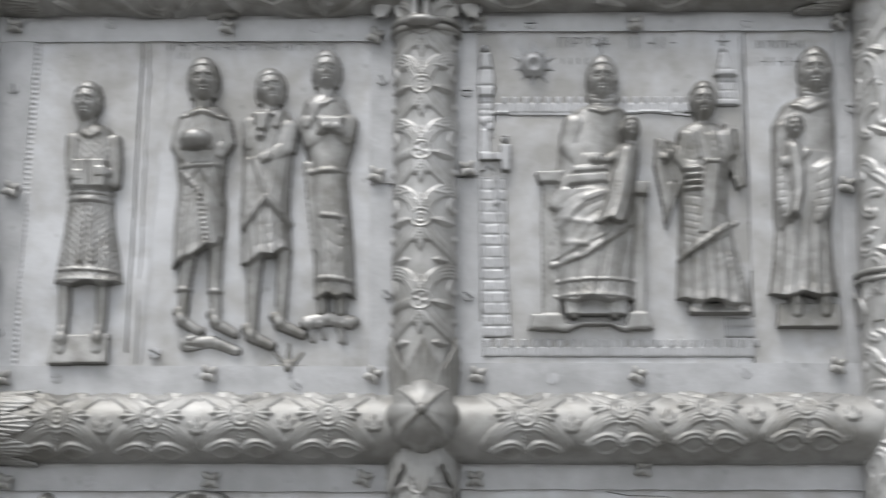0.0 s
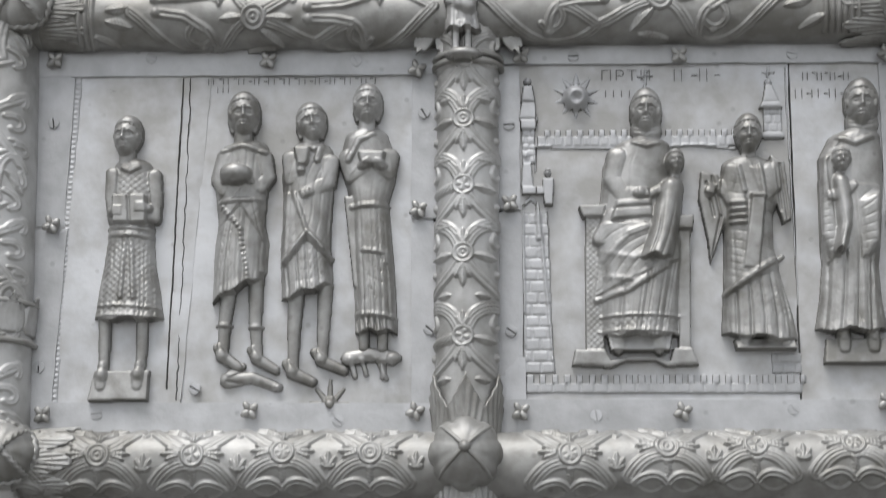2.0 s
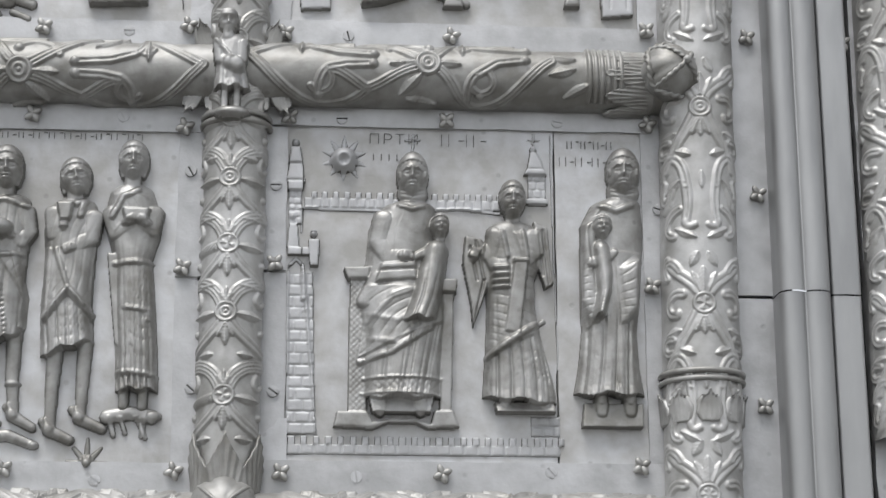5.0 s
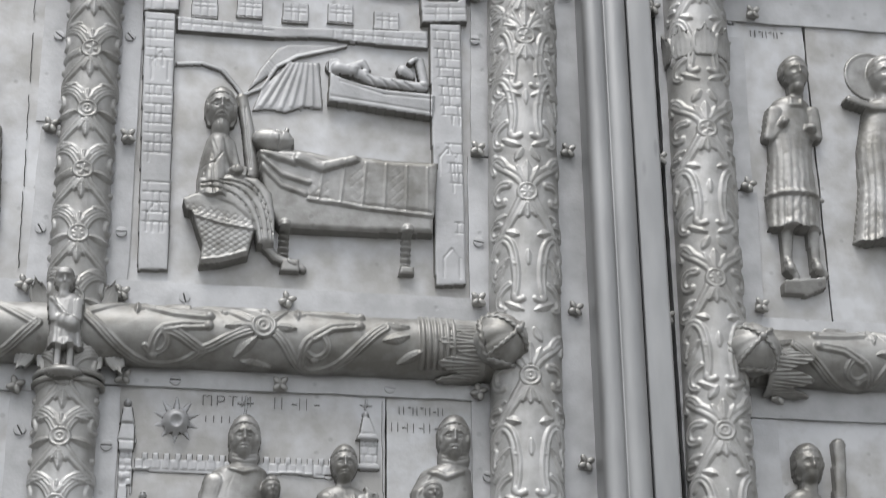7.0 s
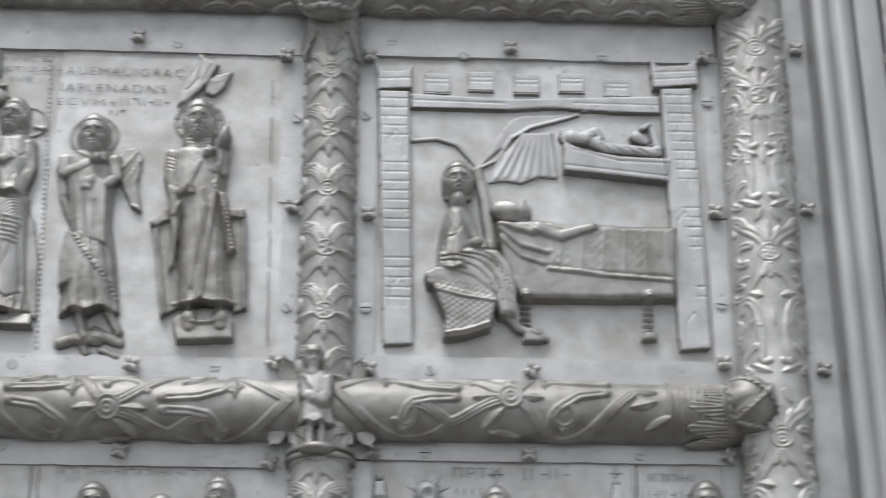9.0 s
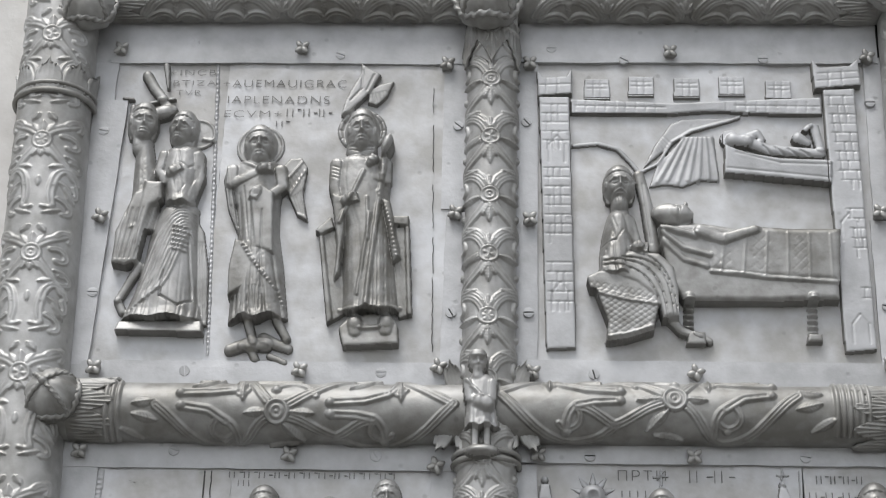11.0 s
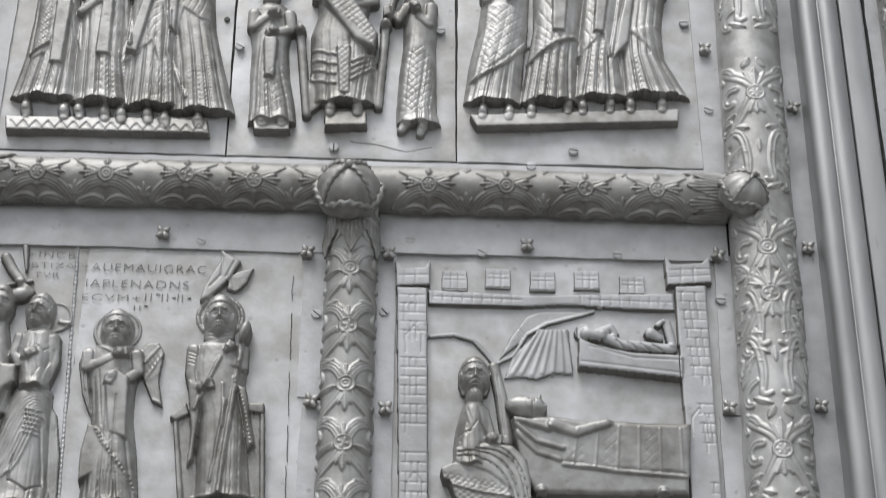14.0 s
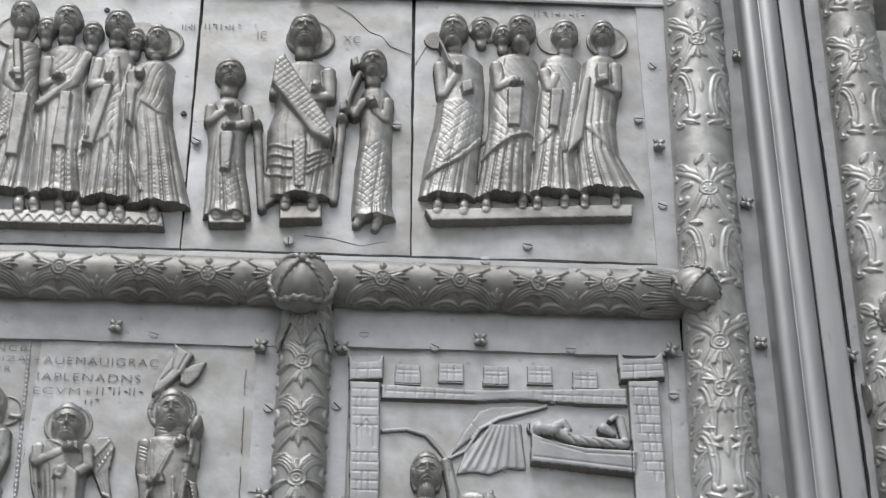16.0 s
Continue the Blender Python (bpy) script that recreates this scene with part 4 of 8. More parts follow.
# rod and rebate where the leaves meet
def profile(name, pts, z0, z1, material, parent):
    verts = [(x, y, z) for z in np.linspace(z0, z1, 3) for x, y in pts]
    n = len(pts)
    faces = [(j * n + k, j * n + k + 1, (j + 1) * n + k + 1, (j + 1) * n + k) for j in range(2) for k in range(n - 1)]
    return link_part(new(name, mesh_of(name, verts, faces, material)), parent)


ROD_X, ROD_R = 0.660, 0.029
arc = [(0.633, 0.006), (0.6325, -0.020)]
arc += [(0.6485 + 0.016 * math.sin(a), -0.036 - 0.016 * math.cos(a)) for a in np.linspace(-1.5, 0.85, 20)]
arc += [(0.6615, -0.0462)]
arc += [(0.6755 + 0.0175 * math.sin(a), -0.036 - 0.0175 * math.cos(a)) for a in np.linspace(-0.80, 1.75, 24)]
flat = [(0.6925, 0.0), (0.694, -0.022), (0.697, -0.027)] + [(0.697 + 0.034 * t, -0.032 - 0.0015 * math.sin(t * 3.1)) for t in np.linspace(0, 1, 12)] + [(0.733, -0.026), (0.734, 0.004)]
closing = thing("meeting_rod", "smooth polished metal rod covering the gap between the leaves", "door moulding", (ROD_X, 0, 1.4))
profile("rod", arc, 2.1895, 3.82, ROD, closing)
profile("rod", [(x, y * 0.97 - 0.0005) for x, y in arc], 1.40, 2.188, ROD, closing)
profile("rebate", flat, 2.1895, 3.82, ROD, closing)
profile("rebate", [(x, y * 0.96) for x, y in flat], 1.40, 2.188, ROD, closing)


# ---- bosses at the crossings ----
def bud(label, x, y, z, r, aim, rope=True, sides=(), skirts=(), lobes=4, squash=1.0):
    """A lobed bud with a knob at its tip and a rope about its rim. aim: degrees (yaw, pitch) of its tip; sides: where leaf collars clasp the crossbar; skirts: (up or down, length, radius) of those on the upright."""
    yaw, pitch = aim
    place = pose(x, y, z, 90 + pitch, 0, yaw)
    t = thing("bud_boss", label, "boss", (x, y, z), "bosses of the crossings")
    rings = [(r * math.cos(a) * squash if k else r * 0.9, r * 0.95 * math.sin(a)) for k, a in enumerate(np.linspace(-0.5, 1.50, 20))]
    turned("bud", rings, 48, place, SHAFT, t, lobes * 2 if lobes < 5 else lobes, 0.10)
    turned("knob", [(r * 0.10, r * 0.88), (r * 0.16, r * 0.95), (r * 0.17, r * 1.02), (r * 0.1, r * 1.12), (r * 0.02, r * 1.15)], 14, place, SHAFT, t)
    if rope:
        n = 150
        pts = [place @ Vector((r * 1.02 * math.cos(a), r * 1.02 * math.sin(a) * 0.98, r * (0.05 + 0.12 * math.cos(4 * a)))) for a in np.linspace(0, 2 * math.pi, n)]
        tube("rope", pts, r * 0.105, SHAFT, t, 1.0, 10)
    for k in range(lobes):
        a = 2 * math.pi * (k + 0.5) / lobes
        pts = [place @ Vector((r * 1.0 * math.cos(b) * math.cos(a), r * 1.0 * math.cos(b) * math.sin(a), r * 0.99 * math.sin(b))) for b in np.linspace(0, 1.42, 36)]
        tube("rib", pts, r * (0.08 if rope else 0.055), SHAFT, t, 1.0 if rope else 0.0, 10)
    for s in sides:
        rb = min(((Z1, R1), (Z2, R2), (Z3, R3)), key=lambda p: abs(p[0] - z))[1]
        leaf_skirt("leaf_collar", rb, 0.058, 5, pose(x + s * r * 0.55, -0.012, min((Z1, Z2, Z3), key=lambda p: abs(p - z)), 0, 90 * s, 0), SHAFT, t, 0.003, 1.75, 3, 1.8)
    for up, ln, rm in skirts:
        leaf_skirt("leaf_collar", rm, ln, 3, pose(0, -0.010, z, 0, 0 if up > 0 else 180, 0) @ pose(0, 0, 0.020), SHAFT, t, 0.006, 1.6, 3, 0.8)
    return t


bud("domed bronze boss with crossed ribs between leaf collars", 0.0, -0.048, 1.925, 0.040, (0, -5), False, (), ((1, 0.072, RM), (-1, 0.070, RM)))
bud("pointed bronze bud boss with a leafy collar", -0.513, -0.050, 1.924, 0.034, (4, -4), True, (1,))
bud("pointed bronze bud boss with a beaded rim and frilled collar", -0.525, -0.045, 2.455, 0.034, (-8, -14), True, (1,))
bud("hanging bronze bud boss with a rope-bound rim", -0.006, -0.050, 3.022, 0.043, (0, -28), True, (), ((-1, 0.074, 0.0335),))
bud("pointed bronze bud boss with a rope-bound rim", -0.541, -0.045, 3.015, 0.036, (6, -26), True, (1,))
bud("pointed bronze bud boss leaning aside on its crossbar", 0.529, -0.048, 3.036, 0.034, (22, -28), True, (-1,))
bud("bronze bud boss with a beaded rim and ribbed collar", 0.511, -0.048, 2.454, 0.034, (28, -10), True, (-1,))
bud("bronze bud boss with a knob on the other leaf", 0.831, -0.045, 2.460, 0.033, (4, -12), True, (1,))
bud("bronze bud boss with leaves on the other leaf", 0.806, -0.045, 3.000, 0.034, (6, -20), True, (1,))

# leafy collars where the slender uprights meet the crossbars
collar = thing("leaf_collar", "fringe of bronze leaves at the foot of the upright", "ornament", (0, 0, Z2), "leaf collars")
for dx, dz, turn, ln in ((-0.034, 0.025, -18, 0.045), (0.034, 0.025, 18, 0.045), (-0.04, 0.010, -50, 0.034), (0.04, 0.010, 50, 0.034)):
    petal("leaf", ln, 0.012, 0.008, pose(dx, -0.022, Z2 + dz) @ pose(0, 0, 0, 0, turn, 0), SHAFT, collar)
for dx, turn in ((-0.046, 205), (0.046, 155), (-0.025, 190), (0.025, 170)):
    petal("leaf", 0.036, 0.011, 0.003, pose(dx, -0.030, Z2 - 0.022) @ pose(0, 0, 0, 0, turn, 0), SHAFT, collar)


def hoop(label, x, z, r, y, parts):
    x += {XL: -0.034, XR: 0.016}.get(x, 0.0) * (z - 2.1)
    h = thing("ring_band", label, "ring", (x, 0, z), "ring bands")
    for dz, rr in parts:
        pts = [(x + (r + 0.003) * math.sin(a), y - (r + 0.003) * math.cos(a), z + dz) for a in np.linspace(-1.9, 1.9, 40)]
        tube("ring", pts, rr, SHAFT, h)
    return h


hoop("plain bronze rings under the crossing of the upright", 0.0, Z2 - 0.066, RM, -0.010, ((0, 0.004), (0.010, 0.0035)))
hoop("plain bronze rings on the thick upright", XR, 2.092, RR, -0.014, ((0, 0.0035), (-0.009, 0.003)))
hoop("plain bronze rings on the thick upright", XL, 2.053, RL, -0.012, ((0, 0.0035), (0.045, 0.003)))
hoop("plain bronze rings on the thick upright", XL, 2.876, RL, -0.012, ((0, 0.004), (0.012, 0.003)))

def crown(c, x, y, z, r, lean, size=1.0):
    """Pointed leaves round a thick upright, as parts of it."""
    x += lean * (z - 2.1)
    for a in (-84, -42, 0, 42, 84):
        s = radians(a)
        petal("leaf", 0.048 * size, 0.0195 * size, 0.005, pose(x + (r + 0.003) * math.sin(s), y - (r + 0.003) * math.cos(s), z, 0, 0, a), UPRIGHT, c)


crown(left, XL, -0.012, 2.062, RL, -0.034)
crown(left, XL, -0.012, 2.877, RL, -0.034)
crown(far, XF, -0.014, 2.869, 0.041, 0.016)
crown(right, XR, -0.014, 2.033, RR, 0.016, 0.8)

# small standing statuette on the crossing
rel = Relief(-0.06, 0.045, 2.372, 2.521, 0.0014)
rel.robe([(-0.007, 2.486, 0.0112), (-0.007, 2.470, 0.0189), (-0.007, 2.449, 0.0168), (-0.005, 2.417, 0.0210)], 0.018, 3, 0.001)
rel.limb([(-0.024, 2.474), (-0.021, 2.452), (-0.010, 2.449)], 0.0056, 0.012).limb([(0.008, 2.474), (0.007, 2.452), (-0.001, 2.447)], 0.0056, 0.012)
rel.dome(-0.007, 2.447, 0.0091, 0.0091, 0.008, 0.016)
rel.head(-0.011, 2.503, 0.0098, 0.0126, 0.018, 0.2, base=0.006)
rel.limb([(-0.013, 2.417), (-0.013, 2.396)], 0.0049, 0.006).limb([(0.001, 2.417), (0.001, 2.396)], 0.0049, 0.006)
rel.dome(-0.005, 2.389, 0.0210, 0.0084, 0.016)
rel.dome(-0.011, 2.5085, 0.0105, 0.0065, 0.013, 0.008, 0, 2.4, 0.3).cord([(-0.021, 2.505), (-0.001, 2.505)], 0.0016, 0.002)
rel.dome(0.000, 2.444, 0.0085, 0.0105, 0.006, 0.022, 30).cord([(-0.004, 2.452), (-0.026, 2.478)], 0.0022, 0.0036)
rel.cut([(-0.016, 2.440), (-0.016, 2.420)], 0.0012, 0.002).cut([(0.006, 2.432), (0.007, 2.420)], 0.0012, 0.002)
rel.make("statuette", "small bronze statuette standing on the crossing of the mouldings", "statuette").location.y = -0.050

# ---- relief figures of the lower pair of panels ----
FIG = "cast figures on the door panels"
rel = Relief(-0.449, -0.345, 1.985, 2.339)
rel.slab([(-0.426, 2.024), (-0.363, 2.025), (-0.364, 1.990), (-0.432, 1.989)], 0.018, 0.002, -0.005)
rel.limb([(-0.418, 2.095), (-0.417, 2.042), (-0.417, 2.016)], 0.0085, 0.010, 0.0059).limb([(-0.374, 2.092), (-0.374, 2.043), (-0.375, 2.017)], 0.0085, 0.010, 0.0059)
rel.foot(-0.418, 2.019, 0, -0.0131, 0.0072, 0.016).foot(-0.376, 2.020, 0, -0.0131, 0.0072, 0.016)
rel.robe([(-0.395, 2.278, 0.0105), (-0.393, 2.267, 0.0236), (-0.390, 2.243, 0.0302), (-0.392, 2.202, 0.0262), (-0.392, 2.185, 0.0275), (-0.392, 2.148, 0.0308), (-0.391, 2.115, 0.0367), (-0.390, 2.083, 0.0406)], 0.026, 3, 0.001)
rel.hatch([(-0.418, 2.175), (-0.366, 2.175), (-0.353, 2.089), (-0.427, 2.088)], 0.0058, 0.0014, 50).hatch([(-0.418, 2.263), (-0.366, 2.263), (-0.364, 2.230), (-0.415, 2.230)], 0.006, 0.0012, 50)
rel.cord([(-0.396, 2.181), (-0.398, 2.108)], 0.003, 0.003).cord([(-0.389, 2.181), (-0.383, 2.108)], 0.003, 0.003).cord([(-0.428, 2.100), (-0.353, 2.096)], 0.0022, 0.002).cord([(-0.430, 2.088), (-0.351, 2.085)], 0.0022, 0.002)
rel.cord([(-0.419, 2.192), (-0.365, 2.190)], 0.004, 0.003).cord([(-0.418, 2.184), (-0.366, 2.182)], 0.004, 0.003)
rel.limb([(-0.417, 2.258), (-0.417, 2.229), (-0.413, 2.202), (-0.404, 2.204)], 0.0085, 0.020, 0.0066).limb([(-0.366, 2.256), (-0.363, 2.229), (-0.364, 2.203), (-0.374, 2.207)], 0.0085, 0.020, 0.0066)
rel.slab([(-0.413, 2.230), (-0.374, 2.230), (-0.372, 2.196), (-0.411, 2.196)], 0.036, 0.002).cut([(-0.394, 2.230), (-0.391, 2.196)], 0.002, 0.003)
rel.hand(-0.412, 2.210, 0, 0.0105, 0.034).hand(-0.373, 2.214, 180, 0.0105, 0.034)
rel.cord([(-0.404, 2.264), (-0.394, 2.259), (-0.384, 2.265)], 0.003, 0.003)
rel.head(-0.400, 2.308, 0.0151, 0.0210, 0.030, -0.5, hood=False, hair=False)
rel.make("relief_figure", "cast bronze figure of a man holding an open book", group=FIG)

rel = Relief(-0.302, -0.214, 1.998, 2.361)
rel.limb([(-0.275, 2.122), (-0.279, 2.082), (-0.280, 2.042)], 0.0105, 0.008, 0.0066).limb([(-0.244, 2.135), (-0.244, 2.083), (-0.240, 2.040)], 0.0105, 0.008, 0.0066)
rel.foot(-0.281, 2.042, 0.0197, -0.0131, 0.0072, 0.010).foot(-0.241, 2.039, 0.0223, -0.0131, 0.0072, 0.010)
rel.cord([(-0.288, 2.077), (-0.271, 2.077)], 0.003, 0.003).cord([(-0.251, 2.075), (-0.235, 2.075)], 0.003, 0.003)
rel.robe([(-0.258, 2.299, 0.0131), (-0.262, 2.287, 0.0275), (-0.264, 2.264, 0.0328), (-0.264, 2.229, 0.0302), (-0.263, 2.202, 0.0275), (-0.264, 2.175, 0.0295), (-0.264, 2.149, 0.0302), (-0.264, 2.119, 0.0302)], 0.027, 3, 0.0018, 0.6, hem=-0.016)
rel.drape([(-0.287, 2.292), (-0.245, 2.296), (-0.230, 2.268), (-0.234, 2.175), (-0.263, 2.219), (-0.289, 2.190), (-0.297, 2.255)])
rel.limb([(-0.286, 2.277), (-0.293, 2.250), (-0.285, 2.235), (-0.273, 2.244)], 0.0098, 0.018, 0.0059).limb([(-0.237, 2.277), (-0.232, 2.253), (-0.240, 2.239), (-0.253, 2.246)], 0.0098, 0.018, 0.0059)
rel.dome(-0.269, 2.253, 0.0184, 0.0125, 0.016, 0.030)
rel.hand(-0.281, 2.246, 20, 0.0085, 0.036).hand(-0.253, 2.246, 150, 0.0085, 0.036)
rel.cord([(-0.287, 2.284), (-0.263, 2.290), (-0.236, 2.282)], 0.004, 0.004).cord([(-0.286, 2.216), (-0.262, 2.189), (-0.252, 2.129)], 0.003, 0.003, 0.006).cord([(-0.247, 2.223), (-0.234, 2.175), (-0.235, 2.141)], 0.004, 0.004)
rel.cord([(-0.287, 2.221), (-0.240, 2.224)], 0.003, 0.003)
rel.hatch([(-0.291, 2.182), (-0.271, 2.189), (-0.268, 2.122), (-0.291, 2.115)], 0.006, 0.0013, -25, False)
rel.head(-0.264, 2.335, 0.0164, 0.0223, 0.031, 0.4, hair=True)
rel.make("relief_figure", "cast bronze figure in a tunic carrying a round dish", group=FIG)

rel = Relief(-0.224, -0.130, 1.993, 2.354)
rel.limb([(-0.197, 2.116), (-0.199, 2.070), (-0.199, 2.024)], 0.0105, 0.008, 0.0066).limb([(-0.164, 2.123), (-0.165, 2.083), (-0.166, 2.038)], 0.0105, 0.008, 0.0066)
rel.foot(-0.200, 2.023, 0.0236, -0.0105, 0.0072, 0.010).foot(-0.167, 2.037, 0.0262, -0.0118, 0.0072, 0.010)
rel.robe([(-0.184, 2.296, 0.0131), (-0.185, 2.283, 0.0275), (-0.187, 2.257, 0.0315), (-0.186, 2.230, 0.0295), (-0.187, 2.196, 0.0288), (-0.188, 2.169, 0.0295), (-0.186, 2.142, 0.0302), (-0.184, 2.115, 0.0302)], 0.027, 4, 0.0018, -0.8, hem=-0.010)
rel.drape([(-0.198, 2.287), (-0.162, 2.292), (-0.153, 2.260), (-0.153, 2.142), (-0.182, 2.185), (-0.214, 2.146), (-0.214, 2.231)])
rel.limb([(-0.209, 2.276), (-0.207, 2.249), (-0.196, 2.265)], 0.0098, 0.018, 0.0066).limb([(-0.159, 2.271), (-0.161, 2.245), (-0.181, 2.234), (-0.189, 2.231)], 0.0105, 0.020, 0.0066)
rel.slab([(-0.203, 2.286), (-0.183, 2.286), (-0.186, 2.264), (-0.197, 2.264)], 0.040, 0.004)
rel.hand(-0.193, 2.257, 90, 0.0085, 0.036).hand(-0.183, 2.232, 200, 0.0092, 0.038)
rel.cord([(-0.180, 2.285), (-0.170, 2.291), (-0.175, 2.271)], 0.004, 0.004).cord([(-0.211, 2.149), (-0.185, 2.182), (-0.158, 2.156)], 0.0045, 0.004).cord([(-0.210, 2.230), (-0.212, 2.149)], 0.004, 0.003)
rel.cord([(-0.201, 2.230), (-0.185, 2.186), (-0.166, 2.166)], 0.003, 0.0025)
rel.head(-0.184, 2.324, 0.0157, 0.0197, 0.031, 0.4, hair=True, tilt=8)
rel.make("relief_figure", "cast bronze figure in a short cloak raising a cup", group=FIG)

rel = Relief(-0.152, -0.071, 2.038, 2.372)
rel.slab([(-0.144, 2.230), (-0.130, 2.230), (-0.119, 2.110), (-0.131, 2.123)], 0.014, 0.004)
rel.robe([(-0.118, 2.314, 0.0118), (-0.119, 2.301, 0.0262), (-0.117, 2.278, 0.0328), (-0.114, 2.249, 0.0302), (-0.114, 2.222, 0.0223), (-0.112, 2.190, 0.0236), (-0.109, 2.149, 0.0243), (-0.106, 2.116, 0.0243), (-0.104, 2.068, 0.0243)], 0.027, 6, 0.0016)
rel.cord([(-0.134, 2.216), (-0.092, 2.218)], 0.0035, 0.003).cord([(-0.128, 2.089), (-0.081, 2.085)], 0.003, 0.0025).cord([(-0.120, 2.163), (-0.093, 2.160), (-0.093, 2.149)], 0.003, 0.003)
for k in range(7):
    rel.cut([(-0.126 + k * 0.0069, 2.083), (-0.124 + k * 0.0069, 2.069)], 0.0016, 0.004)
rel.drape([(-0.139, 2.300), (-0.095, 2.297), (-0.086, 2.256), (-0.100, 2.258), (-0.117, 2.276), (-0.137, 2.252), (-0.146, 2.272)])
rel.limb([(-0.143, 2.276), (-0.137, 2.252), (-0.118, 2.263)], 0.0098, 0.018, 0.0066).limb([(-0.089, 2.278), (-0.091, 2.256), (-0.105, 2.264)], 0.0098, 0.018, 0.0066)
rel.slab([(-0.128, 2.281), (-0.095, 2.281), (-0.099, 2.264), (-0.123, 2.264)], 0.040, 0.005)
rel.hand(-0.122, 2.264, 20, 0.0085, 0.038).hand(-0.099, 2.264, 160, 0.0085, 0.038)
rel.cord([(-0.139, 2.271), (-0.127, 2.295), (-0.110, 2.304)], 0.004, 0.004)
rel.limb([(-0.118, 2.070), (-0.118, 2.051)], 0.0066, 0.012).limb([(-0.097, 2.069), (-0.097, 2.050)], 0.0066, 0.012)
rel.head(-0.118, 2.346, 0.0151, 0.0203, 0.031, 0.3, hair=True)
rel.make("relief_figure", "cast bronze figure in a long fringed robe with a casket", group=FIG)

rel = Relief(-0.153, -0.068, 2.007, 2.062)
rel.limb([(-0.136, 2.039), (-0.111, 2.044), (-0.085, 2.040)], 0.0092, 0.008).limb([(-0.133, 2.037), (-0.128, 2.019)], 0.0039, 0.006).limb([(-0.120, 2.037), (-0.115, 2.021)], 0.0033, 0.006).limb([(-0.095, 2.036), (-0.096, 2.018)], 0.0039, 0.006).limb([(-0.085, 2.038), (-0.079, 2.040)], 0.0079, 0.010, 0.0053).limb([(-0.103, 2.038), (-0.092, 2.016)], 0.0033, 0.006)
rel.make("relief_beast", "cast bronze beast crouching under the feet of a figure", "relief ornament")
rel = Relief(-0.283, -0.206, 1.986, 2.038)
rel.limb([(-0.274, 2.014), (-0.245, 2.017), (-0.219, 2.007)], 0.0099, 0.006, 0.0066).limb([(-0.271, 2.022), (-0.257, 2.030)], 0.0053, 0.006).dome(-0.216, 2.006, 0.0066, 0.0053, 0.012).cut([(-0.273, 2.012), (-0.225, 2.005)], 0.002, 0.003)
rel.make("relief_beast", "cast bronze long-bodied creature lying on the plate", "relief ornament")
rel = Relief(-0.183, -0.126, 1.974, 2.032)
for dx, dz in ((0, 40), (-22, 26), (22, 26), (-32, 4), (32, 2)):
    rel.limb([(-0.156, 1.986), (-0.156 + 0.0007 * dx, 1.986 + 0.0007 * dz)], 0.0053, 0.002, 0.0026)
rel.make("relief_plant", "cast bronze sprig of leaves on the plate", "relief ornament")

# enthroned figure and its city wall
wall = Relief(0.060, 0.390, 1.994, 2.390, 0.0012)
wall.bricks(0.067, 0.099, 2.022, 2.213, 0.018, 0.0135, 0.0045, -0.006)
wall.limb([(0.082, 2.217), (0.100, 2.022)], 0.0016, 0.003).limb([(0.064, 2.220), (0.066, 2.018)], 0.0016, 0.003)
wall.slab([(0.063, 2.242), (0.100, 2.242), (0.100, 2.232), (0.063, 2.232)], 0.010, 0.002).limb([(0.066, 2.221), (0.073, 2.229), (0.081, 2.221), (0.082, 2.180)], 0.0026, 0.004)
wall.slab([(0.087, 2.251), (0.100, 2.251), (0.099, 2.219), (0.089, 2.219)], 0.012, 0.002).dome(0.093, 2.259, 0.0046, 0.0059, 0.010)
wall.slab([(0.064, 2.271), (0.074, 2.271), (0.077, 2.242), (0.062, 2.242)], 0.008, 0.002).dome(0.068, 2.280, 0.0040, 0.0053, 0.008)
wall.bricks(0.063, 0.078, 2.271, 2.313, 0.010, 0.008, 0.0045)
wall.slab([(0.061, 2.323), (0.082, 2.323), (0.079, 2.311), (0.062, 2.311)], 0.009, 0.002).slab([(0.063, 2.345), (0.079, 2.345), (0.082, 2.324), (0.059, 2.324)], 0.008, 0.003).slab([(0.065, 2.365), (0.076, 2.365), (0.079, 2.345), (0.062, 2.345)], 0.010, 0.003).dome(0.070, 2.371, 0.0046, 0.0053, 0.010)
wall.bricks(0.081, 0.315, 2.291, 2.304, 0.0105, 0.013, 0.0045)
for k in range(18):
    x = 0.089 + k * 0.0129
    wall.slab([(x, 2.303), (x + 0.0072, 2.303), (x + 0.0072, 2.311), (x, 2.311)], 0.005, 0.0015)
wall.limb([(0.079, 2.290), (0.173, 2.289), (0.186, 2.286), (0.265, 2.292), (0.311, 2.288)], 0.0020, 0.003).limb([(0.079, 2.290), (0.079, 2.261)], 0.0020, 0.003)
wall.slab([(0.343, 2.343), (0.365, 2.343), (0.368, 2.336), (0.340, 2.336)], 0.010, 0.002).slab([(0.348, 2.364), (0.357, 2.364), (0.365, 2.343), (0.344, 2.343)], 0.009, 0.003).dome(0.352, 2.368, 0.0046, 0.0053, 0.010).limb([(0.347, 2.381), (0.359, 2.381)], 0.0020, 0.003).limb([(0.353, 2.388), (0.352, 2.376)], 0.0020, 0.003)
wall.bricks(0.345, 0.367, 2.298, 2.335, 0.011, 0.010, 0.0045)
wall.slab([(0.342, 2.307), (0.369, 2.307), (0.369, 2.299), (0.341, 2.299)], 0.008, 0.002)
wall.bricks(0.067, 0.379, 1.999, 2.012, 0.0155, 0.014, 0.0045)
